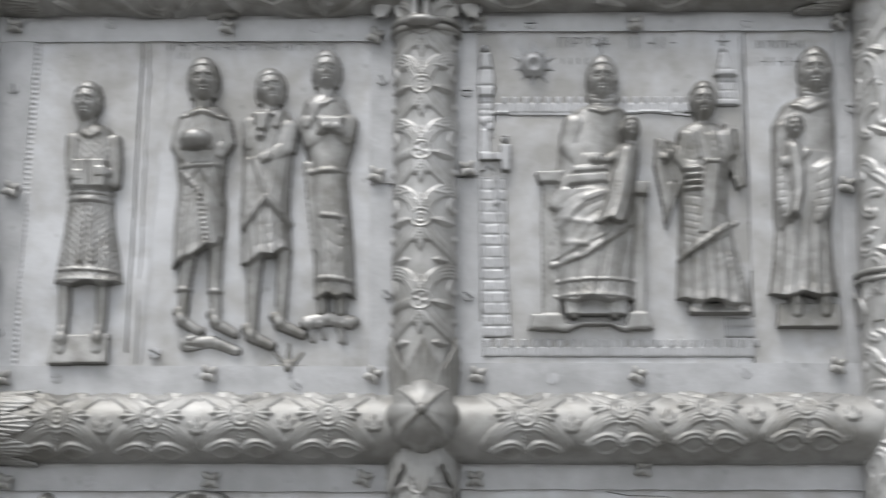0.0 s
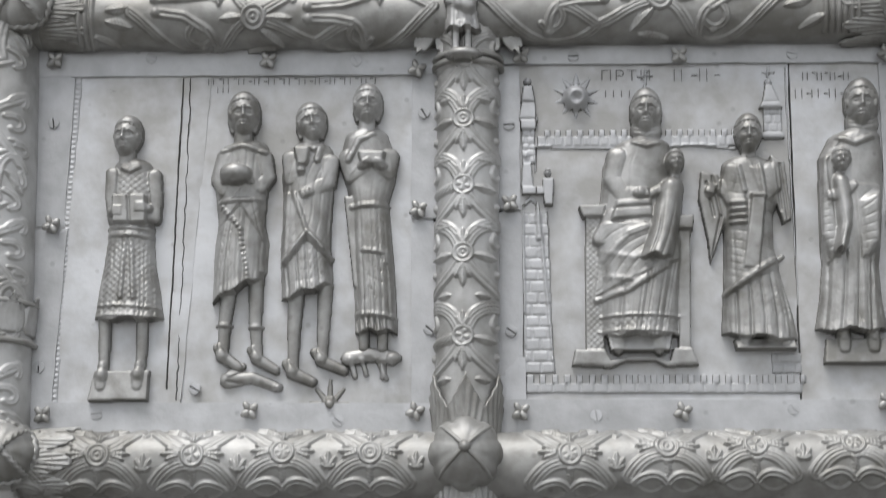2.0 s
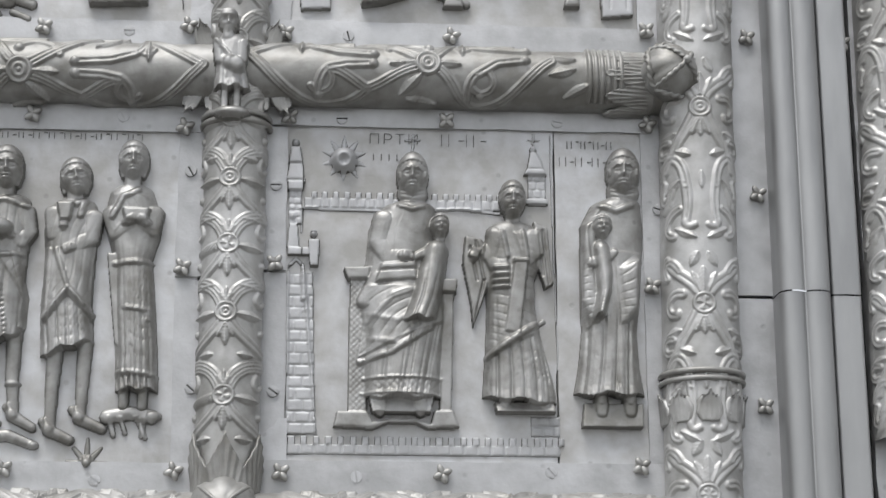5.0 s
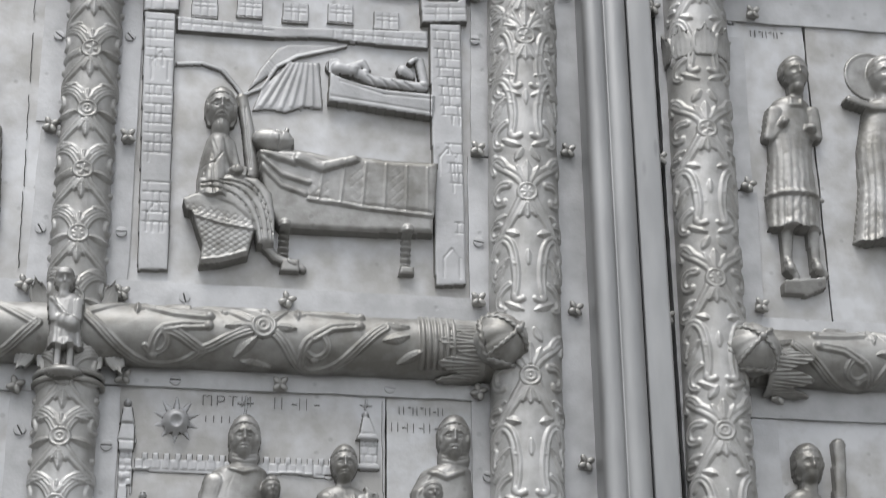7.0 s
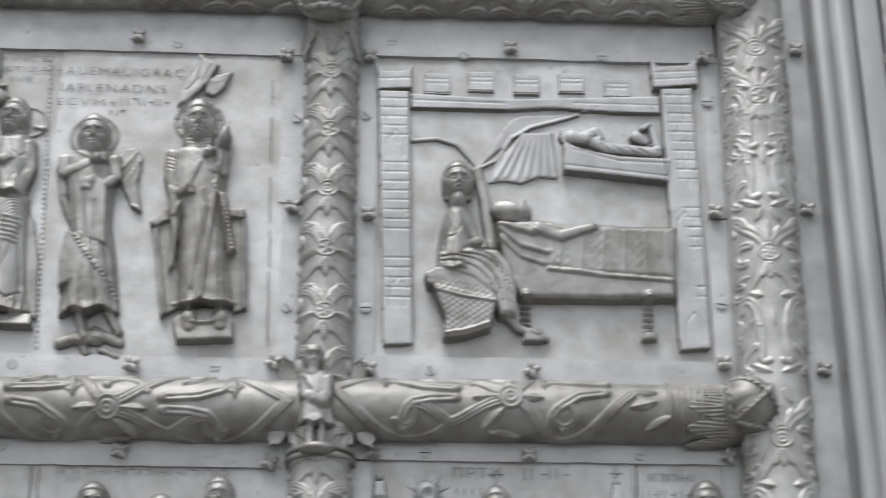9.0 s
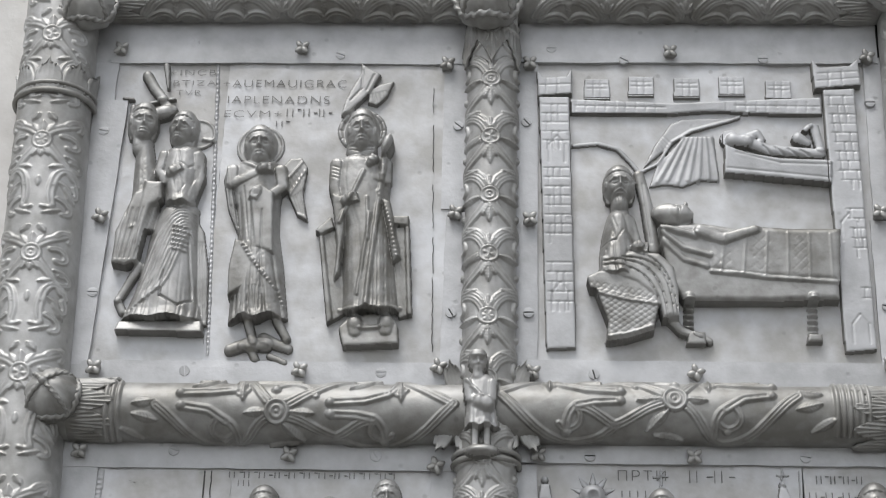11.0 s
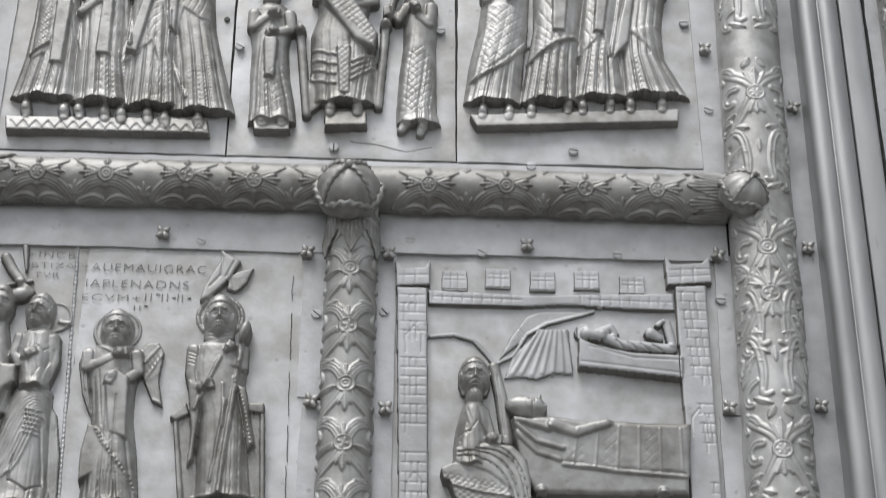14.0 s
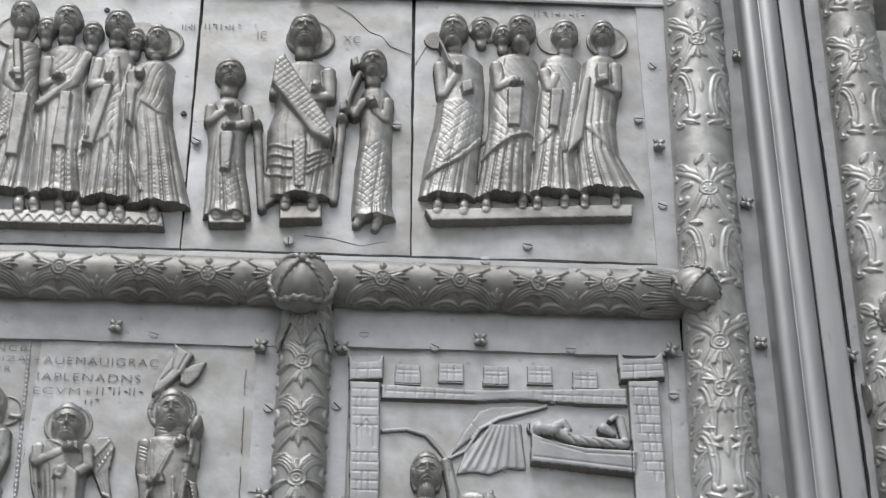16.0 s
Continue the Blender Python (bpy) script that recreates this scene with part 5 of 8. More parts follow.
for k in range(23):
    x = 0.068 + k * 0.0140
    wall.slab([(x, 2.011), (x + 0.0079, 2.011), (x + 0.0079, 2.021), (x, 2.021)], 0.005, 0.0015)
wall.bricks(0.345, 0.378, 2.022, 2.046, 0.014, 0.012, 0.004)
wall.limb([(0.373, 2.387), (0.373, 2.338), (0.380, 2.003)], 0.0013, 0.002)
wall.dome(0.127, 2.350, 0.0158, 0.0158, 0.024).sink(0.127, 2.347, 0.0072, 0.0072, 0.008)
for k in range(10):
    a = 2 * math.pi * k / 10 + 0.3
    c, s = math.cos(a), math.sin(a)
    wall.limb([(0.127 + c * 0.0158, 2.353 + s * 0.0158), (0.127 + c * 0.0290, 2.353 + s * 0.0290)], 0.0049, 0.001, 0.0013)
wall.limb([(0.200, 2.377), (0.216, 2.378)], 0.0020, 0.003).limb([(0.209, 2.385), (0.208, 2.362)], 0.0020, 0.003)
split_relief(wall, "relief_city", "low bronze relief of city walls, towers and a sun", "relief ornament", STRIP, [
    ("tower", (0.054, 2.393), (0.080, 2.220)), ("gate", (0.054, 2.261), (0.104, 2.021)), ("sun_disc", (0.092, 2.390), (0.160, 2.315)), ("tower", (0.337, 2.394), (0.369, 2.298)),
    ("battlement", (0.074, 2.330), (0.336, 2.255)), ("rampart", (0.056, 2.047), (0.384, 1.992)), ("cross", (0.194, 2.394), (0.223, 2.358)), ("border", (0.367, 2.394), (0.385, 1.992))])

rel = Relief(0.116, 0.271, 2.024, 2.369)
rel.slab([(0.128, 2.217), (0.160, 2.218), (0.157, 2.203), (0.133, 2.203)], 0.018, 0.003).slab([(0.136, 2.204), (0.154, 2.204), (0.157, 2.046), (0.135, 2.046)], 0.012, 0.003).hatch([(0.136, 2.204), (0.154, 2.204), (0.157, 2.046), (0.135, 2.046)], 0.005, 0.001)
rel.slab([(0.240, 2.205), (0.261, 2.205), (0.259, 2.188), (0.243, 2.188)], 0.018, 0.003).slab([(0.243, 2.191), (0.257, 2.191), (0.254, 2.047), (0.240, 2.047)], 0.012, 0.003)
rel.slab([(0.123, 2.049), (0.158, 2.049), (0.164, 2.037), (0.183, 2.040), (0.208, 2.040), (0.230, 2.035), (0.234, 2.051), (0.256, 2.051), (0.263, 2.031), (0.227, 2.029), (0.212, 2.036), (0.183, 2.036), (0.164, 2.028), (0.119, 2.030)], 0.014, 0.004)
rel.slab([(0.159, 2.066), (0.233, 2.066), (0.230, 2.047), (0.163, 2.046)], 0.021, 0.002, -0.005)
rel.robe([(0.207, 2.300, 0.0157), (0.203, 2.289, 0.0328), (0.197, 2.265, 0.0406), (0.194, 2.225, 0.0406), (0.198, 2.198, 0.0498), (0.199, 2.171, 0.0524), (0.199, 2.138, 0.0472), (0.197, 2.092, 0.0459), (0.196, 2.063, 0.0446)], 0.032, 3, 0.0016, 0.5)
rel.cord([(0.155, 2.151), (0.184, 2.181), (0.236, 2.198)], 0.004, 0.003).cord([(0.148, 2.105), (0.184, 2.115), (0.229, 2.145)], 0.004, 0.004).cord([(0.152, 2.161), (0.191, 2.151), (0.223, 2.171)], 0.003, 0.002).cord([(0.158, 2.131), (0.190, 2.126), (0.216, 2.143)], 0.003, 0.002)
rel.hatch([(0.155, 2.085), (0.241, 2.086), (0.238, 2.069), (0.153, 2.069)], 0.006, 0.0012)
rel.cord([(0.153, 2.085), (0.241, 2.086)], 0.002, 0.002).cord([(0.151, 2.068), (0.239, 2.067)], 0.002, 0.002)
rel.drape([(0.151, 2.194), (0.202, 2.194), (0.242, 2.181), (0.243, 2.153), (0.201, 2.135), (0.145, 2.109), (0.152, 2.152)])
rel.limb([(0.172, 2.275), (0.166, 2.248), (0.178, 2.228), (0.201, 2.230)], 0.0125, 0.024, 0.0072).limb([(0.152, 2.177), (0.165, 2.204), (0.182, 2.218)], 0.0092, 0.020, 0.0066)
rel.hand(0.197, 2.229, 0, 0.0105, 0.042)
rel.slab([(0.172, 2.220), (0.211, 2.223), (0.213, 2.201), (0.165, 2.197)], 0.036, 0.004).cut([(0.169, 2.211), (0.212, 2.214)], 0.002, 0.003)
rel.robe([(0.237, 2.250, 0.0079), (0.235, 2.238, 0.0157), (0.229, 2.211, 0.0184), (0.222, 2.178, 0.0210), (0.214, 2.152, 0.0236)], 0.046, 3, 0.002)
rel.limb([(0.231, 2.240), (0.217, 2.231), (0.210, 2.227)], 0.0059, 0.040, 0.0046).foot(0.206, 2.154, 0, -0.0066, 0.0052, 0.042).foot(0.221, 2.153, 0, -0.0066, 0.0052, 0.042)
rel.head(0.240, 2.270, 0.0092, 0.0118, 0.020, 0.2, base=0.034)
rel.foot(0.172, 2.059, 0, -0.0105, 0.0079, 0.020).foot(0.218, 2.059, 0, -0.0105, 0.0079, 0.020)
rel.cord([(0.192, 2.291), (0.207, 2.286), (0.221, 2.291)], 0.003, 0.003)
rel.head(0.208, 2.336, 0.0151, 0.0223, 0.031, -0.2, hood=True)
rel.make("relief_figure", "cast bronze figure enthroned with a child on the lap", group=FIG)

rel = Relief(0.255, 0.383, 2.038, 2.331)
rel.slab([(0.270, 2.259), (0.290, 2.255), (0.302, 2.232), (0.299, 2.205), (0.279, 2.149), (0.276, 2.178), (0.267, 2.225)], 0.012, 0.004).cut([(0.283, 2.252), (0.292, 2.205), (0.281, 2.158)], 0.002, 0.003).cut([(0.276, 2.245), (0.284, 2.205)], 0.002, 0.003)
rel.slab([(0.350, 2.278), (0.367, 2.270), (0.373, 2.202), (0.363, 2.195), (0.352, 2.232)], 0.014, 0.004).cut([(0.361, 2.266), (0.368, 2.202)], 0.002, 0.003).cut([(0.356, 2.259), (0.361, 2.212)], 0.002, 0.003)
rel.slab([(0.303, 2.061), (0.371, 2.060), (0.373, 2.049), (0.305, 2.048)], 0.021, 0.002, -0.007)
rel.robe([(0.324, 2.278, 0.0118), (0.326, 2.264, 0.0315), (0.329, 2.242, 0.0341), (0.323, 2.205, 0.0288), (0.323, 2.165, 0.0288), (0.327, 2.125, 0.0341), (0.331, 2.086, 0.0406), (0.332, 2.061, 0.0433)], 0.028, 5, 0.0020, 0.5, hem=0.004)
rel.drape([(0.299, 2.264), (0.312, 2.262), (0.325, 2.185), (0.324, 2.141), (0.292, 2.108), (0.299, 2.192)])
rel.drape([(0.327, 2.260), (0.355, 2.260), (0.362, 2.147), (0.292, 2.110), (0.328, 2.143), (0.339, 2.223)])
rel.limb([(0.303, 2.259), (0.298, 2.232), (0.308, 2.212)], 0.0098, 0.018, 0.0066).limb([(0.351, 2.259), (0.354, 2.239), (0.341, 2.225)], 0.0098, 0.018, 0.0066)
rel.slab([(0.326, 2.224), (0.342, 2.224), (0.332, 2.138), (0.314, 2.141)], 0.036, 0.003).slab([(0.325, 2.229), (0.343, 2.229), (0.343, 2.223), (0.325, 2.223)], 0.039, 0.002)
for k in range(4):
    rel.cord([(0.303, 2.218 - k * 0.0079), (0.318, 2.218 - k * 0.0079)], 0.003, 0.006)
rel.hand(0.279, 2.232, 70, 0.0105, 0.016)
rel.cord([(0.294, 2.112), (0.332, 2.138), (0.361, 2.158)], 0.004, 0.004).cord([(0.313, 2.262), (0.319, 2.232)], 0.003, 0.003).cord([(0.337, 2.262), (0.341, 2.232)], 0.003, 0.003)
rel.foot(0.314, 2.069, 0, -0.0092, 0.0079, 0.018).foot(0.361, 2.068, 0, -0.0092, 0.0079, 0.018)
rel.head(0.326, 2.307, 0.0138, 0.0203, 0.030, -0.2)
rel.make("relief_figure", "cast bronze winged figure holding a scroll", group=FIG)

rel = Relief(0.393, 0.492, 2.022, 2.380)
rel.slab([(0.406, 2.061), (0.475, 2.061), (0.474, 2.033), (0.403, 2.032)], 0.018, 0.002, -0.005)
rel.robe([(0.456, 2.310, 0.0131), (0.449, 2.298, 0.0302), (0.444, 2.273, 0.0380), (0.442, 2.232, 0.0374), (0.440, 2.185, 0.0354), (0.438, 2.146, 0.0328), (0.437, 2.106, 0.0361), (0.436, 2.069, 0.0420)], 0.029, 4, 0.0020, 0.4)
rel.slab([(0.408, 2.273), (0.424, 2.280), (0.423, 2.179), (0.415, 2.148), (0.405, 2.179)], 0.024, 0.006).slab([(0.450, 2.219), (0.474, 2.232), (0.471, 2.172), (0.455, 2.152)], 0.032, 0.005)
rel.drape([(0.409, 2.302), (0.431, 2.294), (0.411, 2.266), (0.423, 2.177), (0.430, 2.166), (0.410, 2.146), (0.400, 2.177), (0.402, 2.266)])
rel.drape([(0.444, 2.239), (0.474, 2.239), (0.472, 2.166), (0.449, 2.152)])
rel.robe([(0.427, 2.254, 0.0066), (0.428, 2.244, 0.0131), (0.431, 2.212, 0.0131), (0.430, 2.189, 0.0105), (0.423, 2.159, 0.0079)], 0.044, 2, 0.001)
rel.limb([(0.417, 2.225), (0.431, 2.227), (0.443, 2.238)], 0.0066, 0.036, 0.0052).limb([(0.431, 2.192), (0.429, 2.169), (0.422, 2.157)], 0.0059, 0.034, 0.0046)
rel.head(0.430, 2.272, 0.0098, 0.0118, 0.022, 0, base=0.030)
rel.cord([(0.428, 2.297), (0.447, 2.289), (0.467, 2.298)], 0.004, 0.004)
rel.foot(0.426, 2.065, 0, -0.0144, 0.0085, 0.020).foot(0.459, 2.065, 0, -0.0144, 0.0085, 0.020)
rel.head(0.458, 2.345, 0.0164, 0.0236, 0.032, -0.4, hood=True)
rel.make("relief_figure", "cast bronze veiled figure standing with a small child", group=FIG)

# ---- relief figures of the middle pair of panels ----
rel = Relief(-0.515, -0.340, 2.536, 2.960)
rel.plate(-0.384, 2.843, 0.0214, 0.004).ring(-0.384, 2.843, 0.0207, 0.0029, 0.006).limb([(-0.377, 2.835), (-0.362, 2.833)], 0.003, 0.004)
rel.slab([(-0.461, 2.569), (-0.357, 2.571), (-0.355, 2.553), (-0.465, 2.555)], 0.021, 0.003, -0.005)
rel.slab([(-0.376, 2.716), (-0.365, 2.699), (-0.355, 2.642), (-0.351, 2.567), (-0.372, 2.569)], 0.008, 0.004)
for k in range(4):
    rel.cut([(-0.376 + k * 0.0036, 2.683), (-0.366 + k * 0.0034, 2.573)], 0.0011, 0.0013)
rel.robe([(-0.452, 2.833, 0.0074), (-0.453, 2.824, 0.0115), (-0.450, 2.792, 0.0151), (-0.446, 2.758, 0.0181), (-0.445, 2.732, 0.0203), (-0.453, 2.698, 0.0240)], 0.022, 3, 0.001)
rel.slab([(-0.458, 2.749), (-0.438, 2.758), (-0.440, 2.698), (-0.446, 2.651), (-0.460, 2.644), (-0.478, 2.648), (-0.477, 2.694)], 0.022, 0.006).slab([(-0.445, 2.766), (-0.422, 2.764), (-0.421, 2.739), (-0.435, 2.728), (-0.443, 2.673), (-0.450, 2.657), (-0.452, 2.707)], 0.026, 0.006)
for k in range(5):
    rel.cut([(-0.464 + k * 0.007, 2.725), (-0.473 + k * 0.006, 2.654)], 0.0012, 0.0016)
rel.limb([(-0.444, 2.649), (-0.459, 2.616), (-0.467, 2.600)], 0.0067, 0.010, 0.0052).limb([(-0.466, 2.598), (-0.460, 2.586)], 0.006, 0.008)
rel.robe([(-0.399, 2.822, 0.0092), (-0.401, 2.813, 0.0268), (-0.401, 2.792, 0.0281), (-0.401, 2.767, 0.0235), (-0.398, 2.733, 0.0203)], 0.030, 2, 0.0006)
rel.robe([(-0.396, 2.735, 0.0185), (-0.400, 2.724, 0.0268), (-0.403, 2.690, 0.0323), (-0.404, 2.649, 0.0360), (-0.407, 2.608, 0.0406), (-0.409, 2.572, 0.0517)], 0.030, 2, 0.0012, 0.3, wave=0.003)
for k in range(9):
    a, b = 0.0042 * k, 0.0052 * k
    rel.cord(curve((-0.375, 2.720 - b), (-0.422 + a, 2.741 - 0.4 * b), (-0.425 + a, 2.665 - b), (-0.455 + 1.2 * a, 2.576 + 0.004 * k)), 0.0019, 0.0022)
for k in range(6):
    rel.cord([(-0.401, 2.699 - 0.0066 * k), (-0.383, 2.697 - 0.0066 * k)], 0.0022, 0.0024)
rel.cut([(-0.409, 2.633), (-0.411, 2.600), (-0.388, 2.587)], 0.0015, 0.003).cut([(-0.382, 2.678), (-0.372, 2.597), (-0.388, 2.587)], 0.0015, 0.003)
rel.limb([(-0.426, 2.807), (-0.430, 2.783), (-0.420, 2.766), (-0.412, 2.775)], 0.007, 0.024, 0.0052).hand(-0.411, 2.776, 40, 0.0125, 0.040)
rel.limb([(-0.378, 2.806), (-0.375, 2.771), (-0.383, 2.741), (-0.396, 2.733)], 0.007, 0.022, 0.0052)
rel.cut([(-0.404, 2.808), (-0.401, 2.792), (-0.390, 2.784), (-0.385, 2.788)], 0.0013, 0.0016).cut([(-0.400, 2.771), (-0.393, 2.758), (-0.399, 2.745)], 0.0012, 0.0012)
rel.limb([(-0.459, 2.930), (-0.448, 2.911), (-0.435, 2.894)], 0.0081, 0.012, 0.0074).limb([(-0.434, 2.889), (-0.420, 2.878)], 0.0059, 0.012).limb([(-0.435, 2.946), (-0.430, 2.912)], 0.0046, 0.012, 0.002).dome(-0.433, 2.873, 0.017, 0.011, 0.010, 0.008, 20)
rel.limb([(-0.488, 2.897), (-0.476, 2.895)], 0.0026, 0.010).limb([(-0.452, 2.889), (-0.421, 2.896)], 0.0026, 0.010)
rel.head(-0.458, 2.861, 0.0172, 0.0245, 0.026, 0.9, hair=True, tilt=-6)
rel.limb([(-0.474, 2.882), (-0.471, 2.848), (-0.464, 2.824)], 0.0052, 0.010, 0.0044)
rel.head(-0.403, 2.850, 0.0158, 0.0232, 0.030, -0.6, hair=True, tilt=-8)
rel.make("relief_figure", "cast bronze pair of figures embracing under raised hands", group=FIG)

rel = Relief(-0.350, -0.222, 2.514, 2.875)
rel.plate(-0.301, 2.825, 0.0300, 0.004).ring(-0.301, 2.825, 0.0292, 0.0029, 0.006)
rel.slab([(-0.276, 2.785), (-0.260, 2.805), (-0.245, 2.806), (-0.237, 2.792), (-0.241, 2.751), (-0.233, 2.714), (-0.247, 2.722), (-0.260, 2.751), (-0.269, 2.779)], 0.011, 0.003)
rel.cord([(-0.263, 2.772), (-0.244, 2.799)], 0.0016, 0.0016).cord([(-0.258, 2.751), (-0.240, 2.786)], 0.0016, 0.0016)
for k in range(6):
    rel.cut([(-0.258 + k * 0.0034, 2.745 + k * 0.0030), (-0.248 + k * 0.0030, 2.726 - 0.001 * k)], 0.0010, 0.0018)
for k in range(5):
    rel.cut([(-0.261 + k * 0.0036, 2.772 + k * 0.0044), (-0.256 + k * 0.0036, 2.760 + k * 0.0044)], 0.0010, 0.0016)
rel.slab([(-0.345, 2.772), (-0.340, 2.791), (-0.331, 2.750), (-0.324, 2.717), (-0.321, 2.692), (-0.336, 2.729)], 0.015, 0.005).cut([(-0.341, 2.784), (-0.332, 2.733), (-0.323, 2.696)], 0.0016, 0.003)
rel.robe([(-0.301, 2.802, 0.0194), (-0.303, 2.791, 0.0327), (-0.302, 2.768, 0.0360), (-0.298, 2.734, 0.0290), (-0.295, 2.696, 0.0273), (-0.291, 2.651, 0.0309), (-0.290, 2.610, 0.0351), (-0.288, 2.574, 0.0377)], 0.029, 4, 0.0022, -0.5, hem=-0.003, wave=0.006)
rel.slab([(-0.322, 2.682), (-0.311, 2.675), (-0.285, 2.635), (-0.302, 2.618), (-0.326, 2.601), (-0.328, 2.638)], 0.030, 0.004)
rel.cord([(-0.315, 2.679), (-0.298, 2.651), (-0.285, 2.634), (-0.267, 2.614), (-0.255, 2.592)], 0.0028, 0.0034, 0.006)
for k in range(5):
    rel.cut([(-0.300 + k * 0.0048, 2.614), (-0.299 + k * 0.0048, 2.578 + 0.003 * (k % 2))], 0.0012, 0.0018)
rel.slab([(-0.308, 2.751), (-0.294, 2.759), (-0.277, 2.747), (-0.272, 2.661), (-0.296, 2.669)], 0.034, 0.004)
rel.cut([(-0.317, 2.759), (-0.305, 2.679)], 0.0012, 0.0018).cut([(-0.290, 2.721), (-0.288, 2.667)], 0.0012, 0.0018).cut([(-0.322, 2.750), (-0.316, 2.692)], 0.0012, 0.0014)
rel.limb([(-0.334, 2.785), (-0.334, 2.765), (-0.314, 2.772), (-0.296, 2.782)], 0.0089, 0.024, 0.0052).limb([(-0.271, 2.785), (-0.267, 2.760), (-0.282, 2.745), (-0.292, 2.751)], 0.0089, 0.024, 0.0052)
rel.hand(-0.294, 2.782, 10, 0.0115, 0.042).hand(-0.298, 2.749, 245, 0.0120, 0.042)
rel.cord([(-0.326, 2.800), (-0.300, 2.785), (-0.275, 2.800)], 0.003, 0.002)
rel.limb([(-0.301, 2.576), (-0.291, 2.544)], 0.0066, 0.014, 0.0060).limb([(-0.264, 2.574), (-0.250, 2.549)], 0.0066, 0.014, 0.0060)
rel.limb([(-0.279, 2.550), (-0.264, 2.543), (-0.248, 2.537)], 0.0096, 0.008, 0.0074).limb([(-0.305, 2.538), (-0.289, 2.537), (-0.276, 2.539)], 0.0055, 0.008).limb([(-0.294, 2.535), (-0.288, 2.523)], 0.0060, 0.008).limb([(-0.270, 2.527), (-0.251, 2.518)], 0.0050, 0.008)
rel.head(-0.301, 2.826, 0.0180, 0.0250, 0.032, 0.3)
rel.limb([(-0.320, 2.535), (-0.300, 2.543), (-0.275, 2.541)], 0.0085, 0.008, 0.010)
rel.make("relief_figure", "cast bronze winged haloed figure with folded hands", group=FIG)

rel = Relief(-0.231, -0.090, 2.523, 2.956)
rel.plate(-0.169, 2.850, 0.0304, 0.004).ring(-0.169, 2.850, 0.0290, 0.0040, 0.007)
for k in range(14):
    a = 2 * math.pi * k / 14
    rel.cut([(-0.169 + 0.025 * math.cos(a), 2.850 + 0.025 * math.sin(a)), (-0.169 + 0.033 * math.cos(a), 2.850 + 0.033 * math.sin(a))], 0.0010, 0.0016)
rel.slab([(-0.222, 2.697), (-0.202, 2.718), (-0.197, 2.701), (-0.214, 2.691)], 0.018, 0.003).slab([(-0.217, 2.691), (-0.194, 2.702), (-0.178, 2.584), (-0.201, 2.569)], 0.012, 0.003).slab([(-0.217, 2.691), (-0.211, 2.691), (-0.194, 2.575), (-0.201, 2.568)], 0.016, 0.003)
rel.hatch([(-0.210, 2.689), (-0.195, 2.697), (-0.180, 2.584), (-0.196, 2.577)], 0.0045, 0.0010, 20, False)
rel.slab([(-0.127, 2.719), (-0.103, 2.719), (-0.103, 2.705), (-0.123, 2.706)], 0.018, 0.003).slab([(-0.125, 2.706), (-0.104, 2.705), (-0.096, 2.583), (-0.112, 2.578)], 0.012, 0.003).slab([(-0.108, 2.705), (-0.102, 2.705), (-0.095, 2.582), (-0.101, 2.581)], 0.016, 0.003)
rel.hatch([(-0.123, 2.702), (-0.108, 2.703), (-0.101, 2.583), (-0.110, 2.582)], 0.0045, 0.0010, 20, False)
rel.slab([(-0.186, 2.562), (-0.174, 2.576), (-0.145, 2.582), (-0.119, 2.578), (-0.112, 2.565), (-0.110, 2.540), (-0.179, 2.536)], 0.0215, 0.004, -0.004)
rel.robe([(-0.165, 2.810, 0.0148), (-0.168, 2.802, 0.0345), (-0.167, 2.774, 0.0392), (-0.165, 2.735, 0.0360), (-0.157, 2.702, 0.0314), (-0.153, 2.652, 0.0345), (-0.147, 2.584, 0.0381)], 0.031, 3, 0.0010, 0.2)
rel.slab([(-0.203, 2.748), (-0.187, 2.744), (-0.184, 2.702), (-0.188, 2.636), (-0.194, 2.628), (-0.193, 2.677)], 0.026, 0.006).slab([(-0.138, 2.742), (-0.127, 2.738), (-0.120, 2.698), (-0.112, 2.659), (-0.121, 2.651), (-0.130, 2.702)], 0.026, 0.006)
rel.limb([(-0.200, 2.795), (-0.201, 2.760), (-0.196, 2.739), (-0.181, 2.739)], 0.0089, 0.022, 0.0052).hand(-0.182, 2.737, 15, 0.0125, 0.042)
rel.limb([(-0.134, 2.796), (-0.133, 2.770), (-0.147, 2.774), (-0.153, 2.791)], 0.0081, 0.022, 0.0048).hand(-0.154, 2.793, 60, 0.0100, 0.042)
rel.cord([(-0.163, 2.780), (-0.178, 2.740), (-0.191, 2.705)], 0.0030, 0.0036).cord([(-0.138, 2.787), (-0.145, 2.694), (-0.153, 2.584)], 0.0034, 0.0040).cord([(-0.152, 2.719), (-0.158, 2.661), (-0.164, 2.604)], 0.0024, 0.0026)
rel.dome(-0.134, 2.817, 0.0068, 0.0160, 0.012, 0.026, -16).limb([(-0.138, 2.804), (-0.139, 2.778)], 0.0050, 0.030)
rel.cord([(-0.144, 2.753), (-0.125, 2.702), (-0.116, 2.657)], 0.0026, 0.0024, 0.006).cord([(-0.157, 2.742), (-0.153, 2.681)], 0.0022, 0.002)
for k in range(4):
    rel.cut([(-0.204, 2.790 - k * 0.0052), (-0.194, 2.786 - k * 0.0052)], 0.0011, 0.0013)
rel.cord([(-0.185, 2.587), (-0.152, 2.582), (-0.111, 2.590)], 0.003, 0.003)
rel.foot(-0.165, 2.566, 0, -0.010, 0.0098, 0.026).foot(-0.127, 2.568, 0, -0.010, 0.0098, 0.026).cord([(-0.158, 2.560), (-0.135, 2.562)], 0.003, 0.004)
